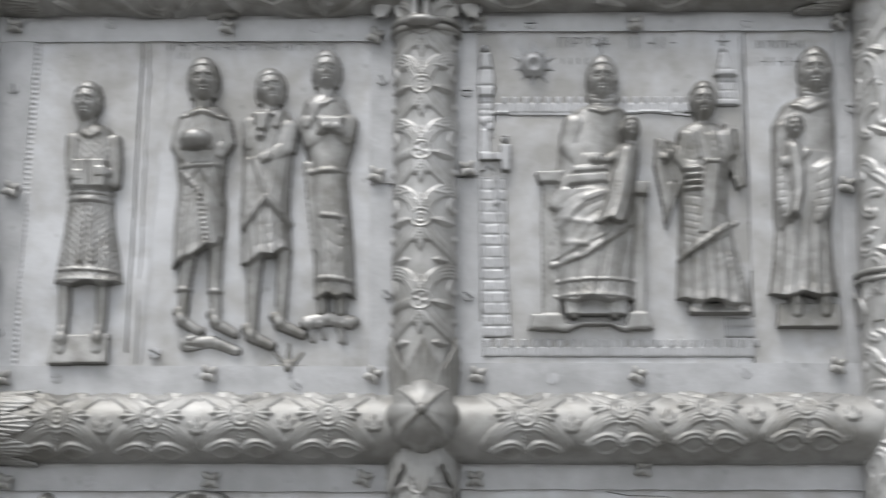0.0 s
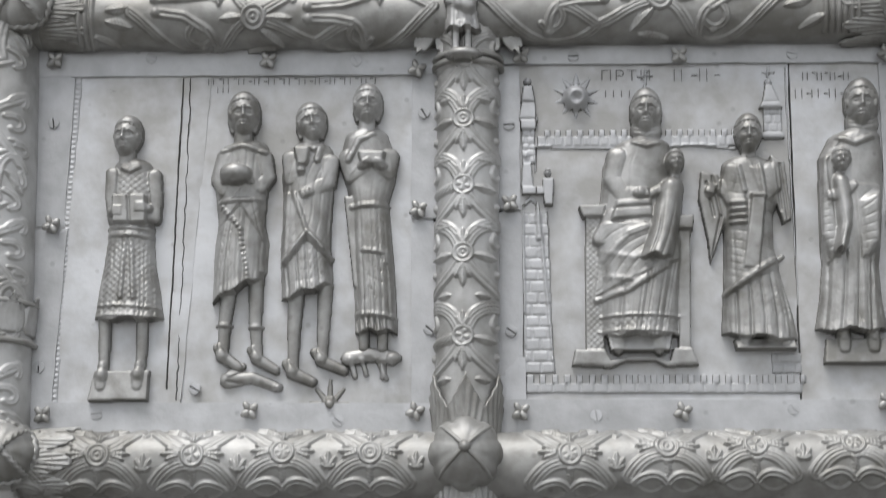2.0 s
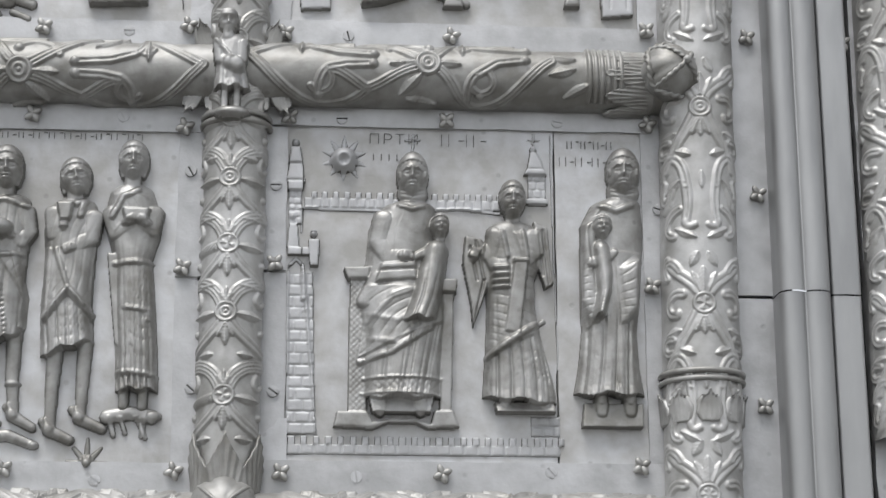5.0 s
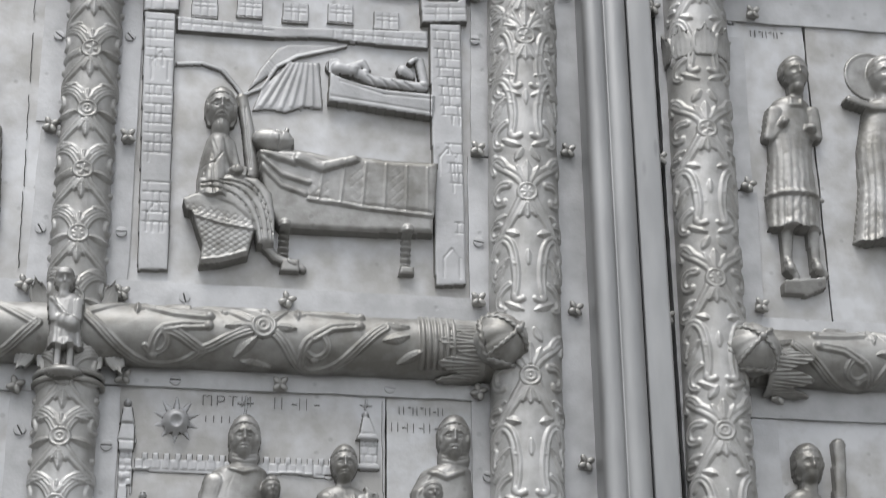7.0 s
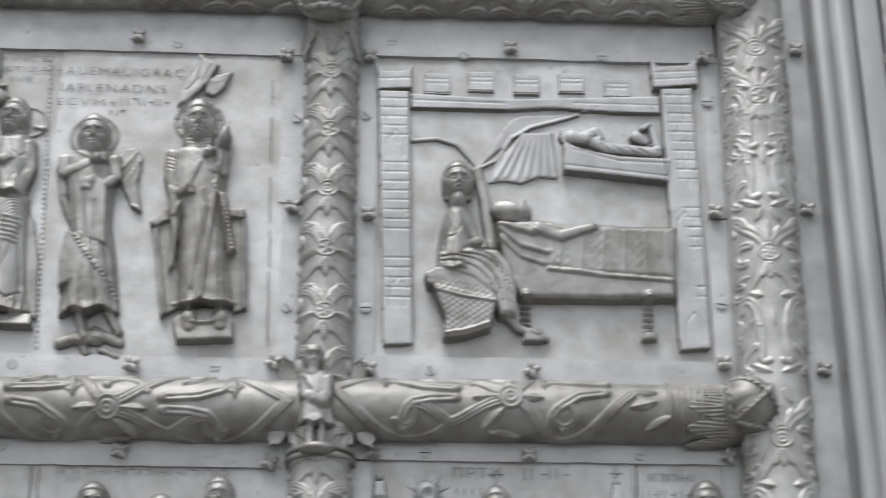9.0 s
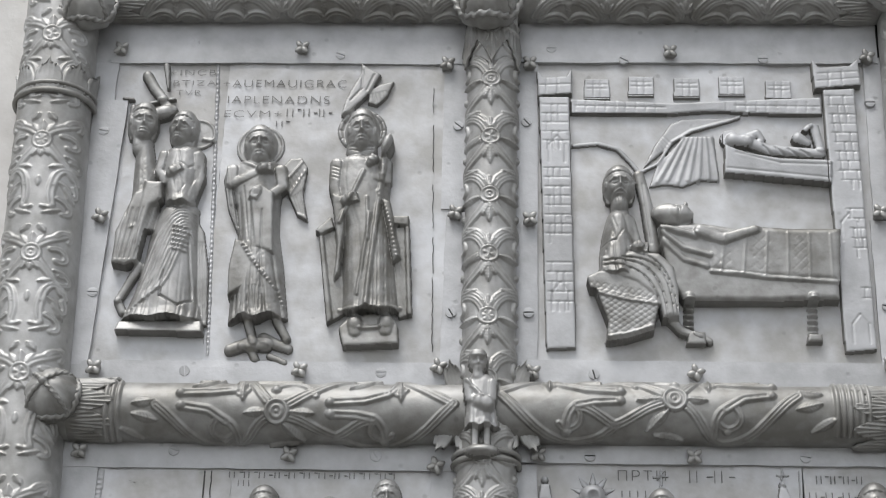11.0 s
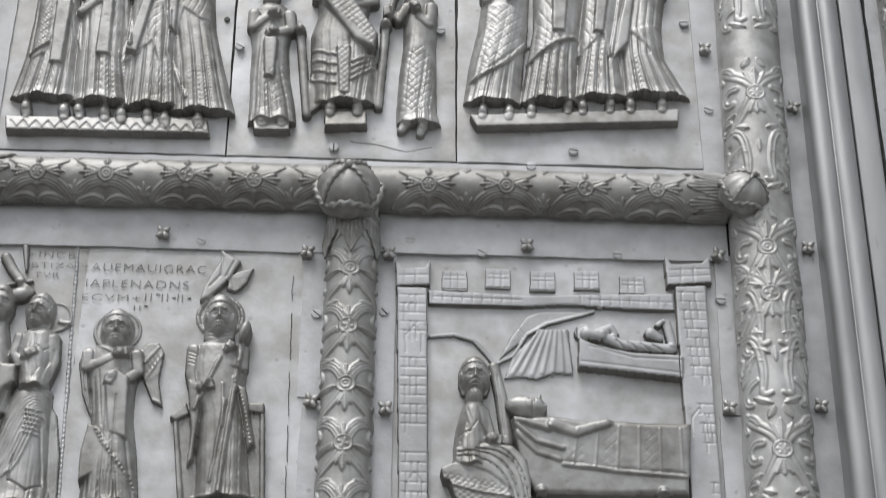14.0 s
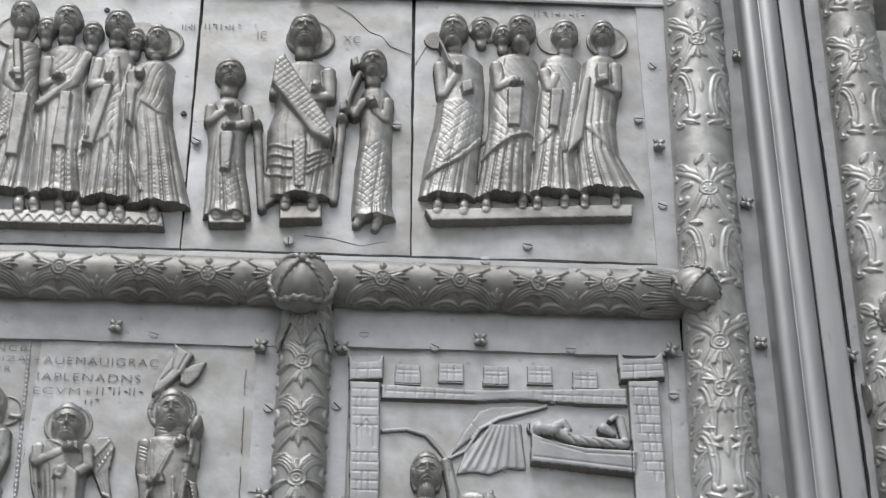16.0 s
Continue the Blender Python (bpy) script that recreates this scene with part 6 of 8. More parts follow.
rel.slab([(-0.198, 2.869), (-0.194, 2.889), (-0.187, 2.907), (-0.174, 2.933), (-0.174, 2.950), (-0.162, 2.942), (-0.147, 2.933), (-0.160, 2.905), (-0.171, 2.892), (-0.185, 2.876)], 0.013, 0.004)
rel.slab([(-0.162, 2.908), (-0.149, 2.918), (-0.129, 2.924), (-0.138, 2.900), (-0.151, 2.886), (-0.163, 2.890)], 0.010, 0.003)
for k in range(5):
    rel.cut([(-0.157 + k * 0.0042, 2.904 + k * 0.001), (-0.154 + k * 0.0050, 2.890 + k * 0.0026)], 0.0010, 0.0014)
rel.cut([(-0.171, 2.939), (-0.172, 2.910), (-0.186, 2.892)], 0.0014, 0.002).cut([(-0.156, 2.932), (-0.165, 2.908)], 0.0014, 0.002)
rel.head(-0.168, 2.850, 0.0170, 0.0262, 0.032, 0.1, hood=True)
rel.make("relief_figure", "cast bronze veiled figure with a staff beneath a dove", group=FIG)

# the stable: towers, beam, curtain and manger
house = Relief(0.055, 0.498, 2.532, 2.965, 0.0012)
house.slab([(0.062, 2.899), (0.102, 2.899), (0.109, 2.541), (0.072, 2.539)], 0.010, 0.003, 0.003)
house.slab([(0.059, 2.941), (0.068, 2.928), (0.098, 2.930), (0.106, 2.943), (0.106, 2.903), (0.061, 2.900)], 0.014, 0.003)
house.slab([(0.433, 2.911), (0.475, 2.913), (0.477, 2.542), (0.438, 2.538)], 0.011, 0.003, 0.003)
house.slab([(0.421, 2.957), (0.432, 2.944), (0.470, 2.947), (0.483, 2.959), (0.484, 2.917), (0.423, 2.911)], 0.016, 0.003)
house.slab([(0.103, 2.897), (0.236, 2.892), (0.431, 2.901), (0.432, 2.873), (0.288, 2.880), (0.228, 2.875), (0.103, 2.875)], 0.009, 0.003, 0.002)
for x, z in (((0.139, 2.915)), ((0.197, 2.919)), ((0.257, 2.917)), ((0.316, 2.920)), ((0.377, 2.914))):
    house.slab([(x - 0.0175, z - 0.0160), (x + 0.0175, z - 0.0160), (x + 0.0165, z + 0.0150), (x - 0.0165, z + 0.0150)], 0.0066, 0.0011)
    for k in (-6, 7):
        house.cut([(x + 0.0007 * k, z - 0.0116), (x + 0.0007 * k, z + 0.0123)], 0.0013, 0.0011)
    house.cut([(x - 0.0131, z), (x + 0.0131, z)], 0.0013, 0.0011).cut([(x - 0.0131, z + 0.0065), (x + 0.0131, z + 0.0065)], 0.0013, 0.0011)
for k in range(22):
    if k in (5, 6, 15, 16):
        continue
    a, b = 2.887 - k * 0.0135, 0.066 + k * 0.0004
    house.cut([(b, a), (b + 0.0334, a)], 0.0012, 0.0012)
    for q in (9, 19, 31):
        if (k + q) % 3:
            house.cut([(b + 0.0007 * q, a), (b + 0.0007 * q, a - 0.0131)], 0.0012, 0.0012)
for k in range(22):
    if k in (10, 11, 17, 18, 19):
        continue
    a, b = 2.901 - k * 0.0138, 0.437 + k * 0.0013
    house.cut([(b, a), (b + 0.0348, a)], 0.0012, 0.0012)
    for q in (7, 20, 33):
        if (k + q) % 4:
            house.cut([(b + 0.0007 * q, a), (b + 0.0007 * q, a - 0.0131)], 0.0012, 0.0012)
for x, z in (((0.086, 2.820)), ((0.090, 2.610)), ((0.455, 2.709)), ((0.459, 2.569))):
    for s in (-1, 1):
        house.cut([(x + s * 0.0102, z - 0.0189), (x + s * 0.0102, z + 0.0073), (x, z + 0.0203)], 0.0012, 0.0012)
for k in range(24):
    x = 0.111 + k * 0.0131
    if k not in (9, 10, 11, 12, 13, 14):
        house.cut([(x, 2.893), (x, 2.880)], 0.0012, 0.0011)
house.cut([(0.109, 2.887), (0.228, 2.885)], 0.0012, 0.0011).cut([(0.318, 2.888), (0.429, 2.887)], 0.0012, 0.0011)
for a in ([(0.428, 2.934), (0.483, 2.938)], [(0.427, 2.923), (0.483, 2.928)], [(0.062, 2.916), (0.105, 2.918)], [(0.072, 2.928), (0.072, 2.904)], [(0.087, 2.929), (0.087, 2.904)], [(0.443, 2.938), (0.442, 2.915)], [(0.460, 2.940), (0.460, 2.917)]):
    house.cut(a, 0.0012, 0.0012)
house.limb([(0.104, 2.829), (0.139, 2.833), (0.165, 2.825), (0.183, 2.803), (0.193, 2.788), (0.203, 2.747), (0.216, 2.715)], 0.0036, 0.004)
house.limb([(0.193, 2.790), (0.216, 2.803), (0.235, 2.835), (0.261, 2.852), (0.309, 2.867), (0.334, 2.877)], 0.0029, 0.006)
house.slab([(0.197, 2.796), (0.212, 2.830), (0.234, 2.863), (0.250, 2.871), (0.324, 2.874), (0.261, 2.851), (0.235, 2.832)], 0.005, 0.004)
for k in range(9):
    house.cut([(0.229 - k * 0.0033 + 0.0073, 2.830 - k * 0.0036), (0.213 + k * 0.0007 - k * 0.0015, 2.856 - k * 0.0044)], 0.0016, 0.0011)
house.slab([(0.204, 2.768), (0.215, 2.801), (0.250, 2.843), (0.290, 2.846), (0.295, 2.777), (0.270, 2.779), (0.247, 2.769), (0.226, 2.772)], 0.0055, 0.003)
for k in range(7):
    house.cord([(0.250 + k * 0.0058, 2.841), (0.215 + k * 0.0131, 2.776 + (k % 2) * 0.0029)], 0.0030, 0.0016)
house.slab([(0.302, 2.824), (0.329, 2.813), (0.373, 2.805), (0.438, 2.803), (0.436, 2.771), (0.300, 2.784)], 0.017, 0.003, 0.004).cut([(0.304, 2.791), (0.435, 2.778)], 0.0015, 0.0011).cut([(0.315, 2.813), (0.372, 2.798), (0.436, 2.796)], 0.0015, 0.0011)
house.limb([(0.314, 2.836), (0.330, 2.833)], 0.0109, 0.014, 0.0094).plate(0.310, 2.838, 0.0131, 0.010).limb([(0.332, 2.840), (0.345, 2.847), (0.351, 2.838)], 0.0080, 0.010, 0.0058).limb([(0.337, 2.832), (0.359, 2.822), (0.425, 2.817)], 0.0094, 0.010, 0.0080)
house.limb([(0.398, 2.839), (0.409, 2.832)], 0.0094, 0.012, 0.0065).limb([(0.420, 2.858), (0.426, 2.824)], 0.0073, 0.008).limb([(0.408, 2.853), (0.414, 2.858)], 0.0044, 0.010)
for k in range(4):
    house.cut([(0.352 + k * 0.0160, 2.827 - k * 0.0022), (0.363 + k * 0.0160, 2.813)], 0.0016, 0.003)
split_relief(house, "relief_stable", "cast bronze relief of two brick towers, a beam and a manger", "relief ornament", STRIP, [
    ("tower", (0.049, 2.967), (0.112, 2.968), (0.112, 2.901), (0.104, 2.896), (0.113, 2.526), (0.053, 2.525)), ("tower", (0.416, 2.971), (0.524, 2.972), (0.490, 2.531), (0.435, 2.531), (0.432, 2.908), (0.412, 2.908)), ("manger", (0.300, 2.860), (0.452, 2.765)),
    *[("merlon", (x - 0.0195, z - 0.0135), (x + 0.0195, z + 0.0180)) for x, z in ((0.139, 2.915), (0.197, 2.919), (0.257, 2.917), (0.316, 2.920), (0.377, 2.914))],
    ("beam", (0.094, 2.950), (0.435, 2.876)), ("curtain", (0.095, 2.880), (0.325, 2.708))])

rel = Relief(0.116, 0.450, 2.537, 2.744)
rel.slab([(0.212, 2.703), (0.256, 2.705), (0.309, 2.688), (0.437, 2.682), (0.434, 2.605), (0.347, 2.601), (0.242, 2.601), (0.225, 2.628)], 0.022, 0.008, 0.006)
rel.slab([(0.273, 2.688), (0.331, 2.703), (0.381, 2.700), (0.441, 2.701), (0.436, 2.628), (0.377, 2.630), (0.307, 2.633), (0.275, 2.644)], 0.030, 0.010, 0.004)
for k in range(6):
    rel.cord([(0.296 + k * 0.0260, 2.694 - k * 0.0007), (0.289 + k * 0.0275, 2.640 - k * 0.0018)], 0.0018, 0.0010)
rel.hatch([(0.330, 2.688), (0.352, 2.689), (0.349, 2.641), (0.328, 2.641)], 0.009, 0.0007).hatch([(0.380, 2.689), (0.403, 2.689), (0.400, 2.636), (0.377, 2.635)], 0.009, 0.0007).hatch([(0.283, 2.672), (0.301, 2.680), (0.301, 2.641), (0.279, 2.647)], 0.008, 0.0007)
rel.cord([(0.277, 2.640), (0.349, 2.632), (0.433, 2.627)], 0.003, 0.003)
rel.cord([(0.215, 2.695), (0.244, 2.671), (0.276, 2.662)], 0.004, 0.004).cord([(0.217, 2.683), (0.244, 2.656), (0.272, 2.647)], 0.004, 0.003).cord([(0.213, 2.703), (0.238, 2.694), (0.259, 2.688)], 0.005, 0.005)
rel.limb([(0.245, 2.705), (0.281, 2.702), (0.316, 2.696)], 0.0101, 0.020, 0.0087).limb([(0.265, 2.694), (0.293, 2.683), (0.316, 2.691), (0.332, 2.696)], 0.0094, 0.052, 0.0065).hand(0.329, 2.696, 15, 0.0101, 0.036)
rel.cord([(0.249, 2.605), (0.248, 2.567)], 0.007, 0.010, 0.008).cord([(0.402, 2.607), (0.401, 2.561)], 0.007, 0.010, 0.008).slab([(0.247, 2.563), (0.268, 2.563), (0.268, 2.546), (0.244, 2.546)], 0.014, 0.004).slab([(0.394, 2.562), (0.411, 2.562), (0.411, 2.551), (0.392, 2.551)], 0.014, 0.004)
rel.dome(0.231, 2.723, 0.0268, 0.0159, 0.016, 0.012, -8, 2.0, 0.4).dome(0.240, 2.723, 0.0188, 0.0123, 0.019, 0.012, -8, 2.2, 0.35)
rel.limb([(0.246, 2.731), (0.249, 2.739)], 0.0036, 0.030, 0.0029)
rel.sink(0.237, 2.731, 0.005, 0.004, 0.004)
rel.sink(0.254, 2.726, 0.003, 0.005, 0.004)
rel.cut([(0.226, 2.745), (0.240, 2.727), (0.238, 2.711)], 0.002, 0.003)
rel.make("relief_figure", "cast bronze veiled figure lying on a couch", group=FIG)

rel = Relief(0.112, 0.285, 2.535, 2.817, 0.001)
rel.limb([(0.191, 2.785), (0.199, 2.746), (0.208, 2.677)], 0.0085, 0.006, 0.0095).cut([(0.195, 2.771), (0.205, 2.685)], 0.0012, 0.0016)
rel.slab([(0.132, 2.617), (0.213, 2.601), (0.207, 2.576), (0.204, 2.560), (0.172, 2.549), (0.145, 2.545), (0.148, 2.570)], 0.024, 0.005, 0.006).hatch([(0.132, 2.617), (0.213, 2.601), (0.204, 2.560), (0.145, 2.545)], 0.006, 0.0012, 55)
rel.cord([(0.145, 2.551), (0.172, 2.555), (0.204, 2.566)], 0.0022, 0.002).cord([(0.137, 2.608), (0.172, 2.599), (0.211, 2.594)], 0.0022, 0.002)
rel.slab([(0.122, 2.631), (0.137, 2.639), (0.187, 2.640), (0.220, 2.612), (0.216, 2.597), (0.172, 2.606), (0.126, 2.616)], 0.032, 0.004).hatch([(0.124, 2.625), (0.219, 2.608), (0.216, 2.597), (0.126, 2.616)], 0.006, 0.0010)
rel.robe([(0.166, 2.731, 0.0100), (0.165, 2.721, 0.0165), (0.163, 2.697, 0.0208), (0.161, 2.669, 0.0222), (0.161, 2.636, 0.0237)], 0.034, 3, 0.0014)
rel.slab([(0.140, 2.660), (0.179, 2.667), (0.213, 2.664), (0.231, 2.645), (0.236, 2.611), (0.236, 2.577), (0.215, 2.575), (0.210, 2.601), (0.181, 2.623), (0.140, 2.638)], 0.036, 0.008)
rel.cut(curve((0.144, 2.652), (0.191, 2.659), (0.217, 2.640), (0.221, 2.577)), 0.0014, 0.0024)
rel.cut(curve((0.144, 2.646), (0.187, 2.649), (0.208, 2.629), (0.215, 2.577)), 0.0014, 0.0024)
rel.cut(curve((0.166, 2.657), (0.209, 2.659), (0.227, 2.636), (0.229, 2.577)), 0.0014, 0.0024)
rel.cut(curve((0.185, 2.664), (0.214, 2.658), (0.231, 2.626), (0.234, 2.577)), 0.0014, 0.0024)
rel.cut([(0.139, 2.676), (0.159, 2.682), (0.169, 2.697)], 0.0013, 0.0018).cut([(0.155, 2.716), (0.164, 2.689)], 0.0013, 0.0018)
rel.limb([(0.161, 2.713), (0.166, 2.689), (0.175, 2.673), (0.186, 2.671)], 0.0098, 0.030, 0.0066).hand(0.186, 2.673, -10, 0.0120, 0.044)
rel.limb([(0.178, 2.715), (0.184, 2.692), (0.189, 2.676)], 0.0075, 0.026, 0.006)
rel.limb([(0.227, 2.579), (0.239, 2.565), (0.261, 2.556)], 0.0075, 0.012, 0.0055).limb([(0.257, 2.561), (0.273, 2.552)], 0.0055, 0.010, 0.005)
rel.head(0.165, 2.770, 0.0175, 0.0240, 0.032, 0.1, hair=True, beard=0.6)
rel.make("relief_figure", "cast bronze bearded figure sitting on a wicker stool", group=FIG)


# ---- relief figures of the top panel ----
rel = Relief(-0.497 - 0.02, -0.172, 3.116, 3.571)
rel.slab([(-0.489, 3.156), (-0.209, 3.161), (-0.204, 3.134), (-0.485, 3.131)], 0.021, 0.003, -0.005)
for k in range(16):
    rel.cut([(-0.480 + k * 0.0174, 3.147), (-0.470 + k * 0.0174, 3.134), (-0.463 + k * 0.0174, 3.147)], 0.0013, 0.0018)
for x, z in (((-0.410, 3.491)), ((-0.341, 3.484)), ((-0.277, 3.475))):
    rel.head(x, z + 0.0048, 0.0135, 0.0190, 0.022, 0.2, base=0.010)
rel.plate(-0.456, 3.490, 0.0285, 0.006).ring(-0.456, 3.490, 0.0285, 0.0032, 0.008).plate(-0.237, 3.478, 0.0285, 0.006).ring(-0.237, 3.478, 0.0285, 0.0032, 0.008).plate(-0.272, 3.493, 0.0270, 0.005)
rel.robe([(-0.439, 3.469, 0.0143), (-0.441, 3.454, 0.0270), (-0.442, 3.401, 0.0301), (-0.439, 3.338, 0.0333), (-0.437, 3.265, 0.0396), (-0.440, 3.190, 0.0492)], 0.028, 4, 0.0024, 0.3)
rel.robe([(-0.373, 3.463, 0.0143), (-0.374, 3.443, 0.0333), (-0.372, 3.382, 0.0349), (-0.369, 3.319, 0.0365), (-0.367, 3.257, 0.0396), (-0.360, 3.184, 0.0460)], 0.033, 4, 0.0024, -0.3)
rel.robe([(-0.299, 3.461, 0.0143), (-0.302, 3.443, 0.0301), (-0.302, 3.385, 0.0333), (-0.298, 3.321, 0.0365), (-0.295, 3.260, 0.0396), (-0.288, 3.180, 0.0476)], 0.030, 5, 0.0024, 0.4)
rel.robe([(-0.240, 3.439, 0.0143), (-0.247, 3.421, 0.0333), (-0.248, 3.376, 0.0349), (-0.242, 3.323, 0.0333), (-0.232, 3.262, 0.0381), (-0.218, 3.172, 0.0476)], 0.032, 4, 0.0022, -0.2)
for x, z in (((-0.463, 3.173)), ((-0.410, 3.169)), ((-0.389, 3.171)), ((-0.353, 3.168)), ((-0.330, 3.165)), ((-0.293, 3.166)), ((-0.269, 3.159)), ((-0.222, 3.160))):
    rel.foot(x, z, 0.0024, -0.0127, 0.0087, 0.020)
rel.drape([(-0.462, 3.460), (-0.416, 3.456), (-0.407, 3.381), (-0.398, 3.272), (-0.427, 3.359), (-0.446, 3.265), (-0.466, 3.252), (-0.462, 3.331), (-0.466, 3.405)])
rel.drape([(-0.406, 3.451), (-0.378, 3.446), (-0.331, 3.442), (-0.341, 3.409), (-0.398, 3.336), (-0.405, 3.359), (-0.383, 3.381)])
rel.drape([(-0.331, 3.442), (-0.298, 3.438), (-0.288, 3.374), (-0.280, 3.245), (-0.296, 3.290), (-0.336, 3.253), (-0.330, 3.346)])
rel.drape([(-0.280, 3.428), (-0.226, 3.430), (-0.215, 3.334), (-0.231, 3.334), (-0.257, 3.354), (-0.268, 3.296), (-0.287, 3.363)])
rel.limb([(-0.455, 3.434), (-0.452, 3.385), (-0.438, 3.369)], 0.0111, 0.024, 0.0079).slab([(-0.454, 3.456), (-0.443, 3.458), (-0.430, 3.380), (-0.441, 3.378)], 0.038, 0.003).slab([(-0.439, 3.357), (-0.417, 3.357), (-0.420, 3.244), (-0.437, 3.245)], 0.034, 0.003).hand(-0.445, 3.395, 0, 0.0103, 0.042)
rel.limb([(-0.402, 3.425), (-0.400, 3.381), (-0.383, 3.388)], 0.0111, 0.028, 0.0079).limb([(-0.344, 3.437), (-0.358, 3.383), (-0.403, 3.343)], 0.0095, 0.030, 0.0079).slab([(-0.373, 3.361), (-0.357, 3.362), (-0.354, 3.260), (-0.374, 3.261)], 0.038, 0.003).hand(-0.382, 3.391, 0, 0.0103, 0.046)
rel.limb([(-0.327, 3.427), (-0.330, 3.384), (-0.312, 3.386)], 0.0111, 0.024, 0.0079).slab([(-0.313, 3.378), (-0.299, 3.378), (-0.316, 3.265), (-0.333, 3.271)], 0.036, 0.003).hand(-0.308, 3.395, 90, 0.0103, 0.042)
rel.limb([(-0.273, 3.407), (-0.272, 3.370), (-0.262, 3.386)], 0.0103, 0.026, 0.0071).hand(-0.262, 3.399, 100, 0.0119, 0.042).slab([(-0.282, 3.385), (-0.265, 3.375), (-0.265, 3.307), (-0.274, 3.314)], 0.030, 0.004)
rel.cord([(-0.334, 3.438), (-0.341, 3.383), (-0.327, 3.279)], 0.004, 0.004).cord([(-0.275, 3.343), (-0.273, 3.271), (-0.242, 3.191)], 0.003, 0.003).cord([(-0.466, 3.265), (-0.444, 3.281)], 0.004, 0.004).hatch([(-0.465, 3.347), (-0.444, 3.348), (-0.443, 3.275), (-0.461, 3.265)], 0.005, 0.001)
rel.head(-0.447, 3.520, 0.0174, 0.0222, 0.030, 0.3, base=0.016)
rel.head(-0.380, 3.511, 0.0182, 0.0222, 0.030, 0.1, beard=0.35, base=0.020)
rel.head(-0.304, 3.507, 0.0182, 0.0222, 0.030, 0.2, beard=0.35, base=0.016)
rel.head(-0.244, 3.482, 0.0143, 0.0206, 0.026, 0.3, hood=True, base=0.016)
rel.make("relief_figure", "cast bronze crowd of robed figures standing on one ledge", group=FIG)

rel = Relief(-0.168, -0.086, 3.136, 3.456)
rel.slab([(-0.146, 3.163), (-0.094, 3.164), (-0.093, 3.145), (-0.143, 3.143)], 0.019, 0.003, -0.005)
rel.robe([(-0.130, 3.375, 0.0143), (-0.130, 3.358, 0.0270), (-0.129, 3.327, 0.0317), (-0.129, 3.296, 0.0270), (-0.127, 3.245, 0.0285), (-0.121, 3.195, 0.0317), (-0.119, 3.161, 0.0341)], 0.028, 3, 0.0014)
rel.slab([(-0.138, 3.301), (-0.118, 3.301), (-0.119, 3.230), (-0.133, 3.232)], 0.034, 0.004).hatch([(-0.133, 3.229), (-0.104, 3.276), (-0.096, 3.176), (-0.130, 3.175)], 0.010, 0.0014)
rel.limb([(-0.155, 3.349), (-0.156, 3.326), (-0.131, 3.348)], 0.0103, 0.024, 0.0071).limb([(-0.103, 3.349), (-0.100, 3.323), (-0.120, 3.315)], 0.0103, 0.024, 0.0071).hand(-0.128, 3.348, 0, 0.0103, 0.042).hand(-0.124, 3.314, 200, 0.0103, 0.040)
rel.foot(-0.132, 3.162, 0, -0.0063, 0.0095, 0.018).foot(-0.105, 3.163, 0, -0.0063, 0.0095, 0.018)
rel.head(-0.132, 3.420, 0.0190, 0.0222, 0.030, 0.1, tilt=5)
rel.make("relief_figure", "cast bronze short robed figure with folded hands", group=FIG)

rel = Relief(-0.094, 0.049, 3.139, 3.549)
rel.plate(-0.017, 3.497, 0.0349, 0.006).ring(-0.017, 3.497, 0.0341, 0.0032, 0.008)
rel.limb([(-0.086, 3.316), (-0.071, 3.177)], 0.0071, 0.012).dome(-0.087, 3.322, 0.0087, 0.0087, 0.014, 0.012).limb([(0.036, 3.332), (0.029, 3.194)], 0.0071, 0.012).dome(0.036, 3.338, 0.0087, 0.0087, 0.014, 0.012)
rel.slab([(-0.073, 3.216), (-0.063, 3.277), (-0.047, 3.197), (-0.069, 3.175)], 0.012, 0.004).slab([(0.011, 3.290), (0.026, 3.280), (0.025, 3.194), (0.011, 3.207)], 0.012, 0.004)
rel.slab([(-0.046, 3.179), (0.013, 3.183), (0.014, 3.156), (-0.045, 3.152)], 0.021, 0.003, -0.005)
rel.robe([(-0.022, 3.448, 0.0159), (-0.022, 3.431, 0.0381), (-0.024, 3.394, 0.0412), (-0.026, 3.356, 0.0365), (-0.026, 3.318, 0.0460), (-0.022, 3.268, 0.0476), (-0.021, 3.228, 0.0460), (-0.019, 3.194, 0.0444)], 0.034, 3, 0.0018, 0.6)
rel.slab([(-0.066, 3.436), (-0.053, 3.447), (0.025, 3.311), (0.021, 3.284), (-0.007, 3.299), (-0.069, 3.392)], 0.042, 0.006).hatch([(-0.066, 3.436), (-0.053, 3.447), (0.025, 3.311), (0.018, 3.290), (-0.069, 3.392)], 0.008, 0.0014)
rel.slab([(-0.033, 3.288), (-0.013, 3.289), (-0.012, 3.203), (-0.026, 3.203)], 0.040, 0.003).hatch([(-0.033, 3.288), (-0.013, 3.289), (-0.012, 3.203), (-0.026, 3.203)], 0.007, 0.001)
for k in range(4):
    rel.cord([(-0.068, 3.287 - k * 0.0174), (-0.034, 3.273 - k * 0.0174)], 0.003, 0.003)
    rel.cord([(-0.009, 3.228 + k * 0.0111), (0.020, 3.269 + k * 0.0079 - 0.0111)], 0.003, 0.003)
rel.limb([(-0.060, 3.414), (-0.065, 3.382), (-0.052, 3.436)], 0.0095, 0.026, 0.0071).limb([(0.014, 3.422), (0.017, 3.379), (-0.005, 3.373)], 0.0119, 0.026, 0.0079).hand(-0.005, 3.386, 80, 0.0119, 0.044)
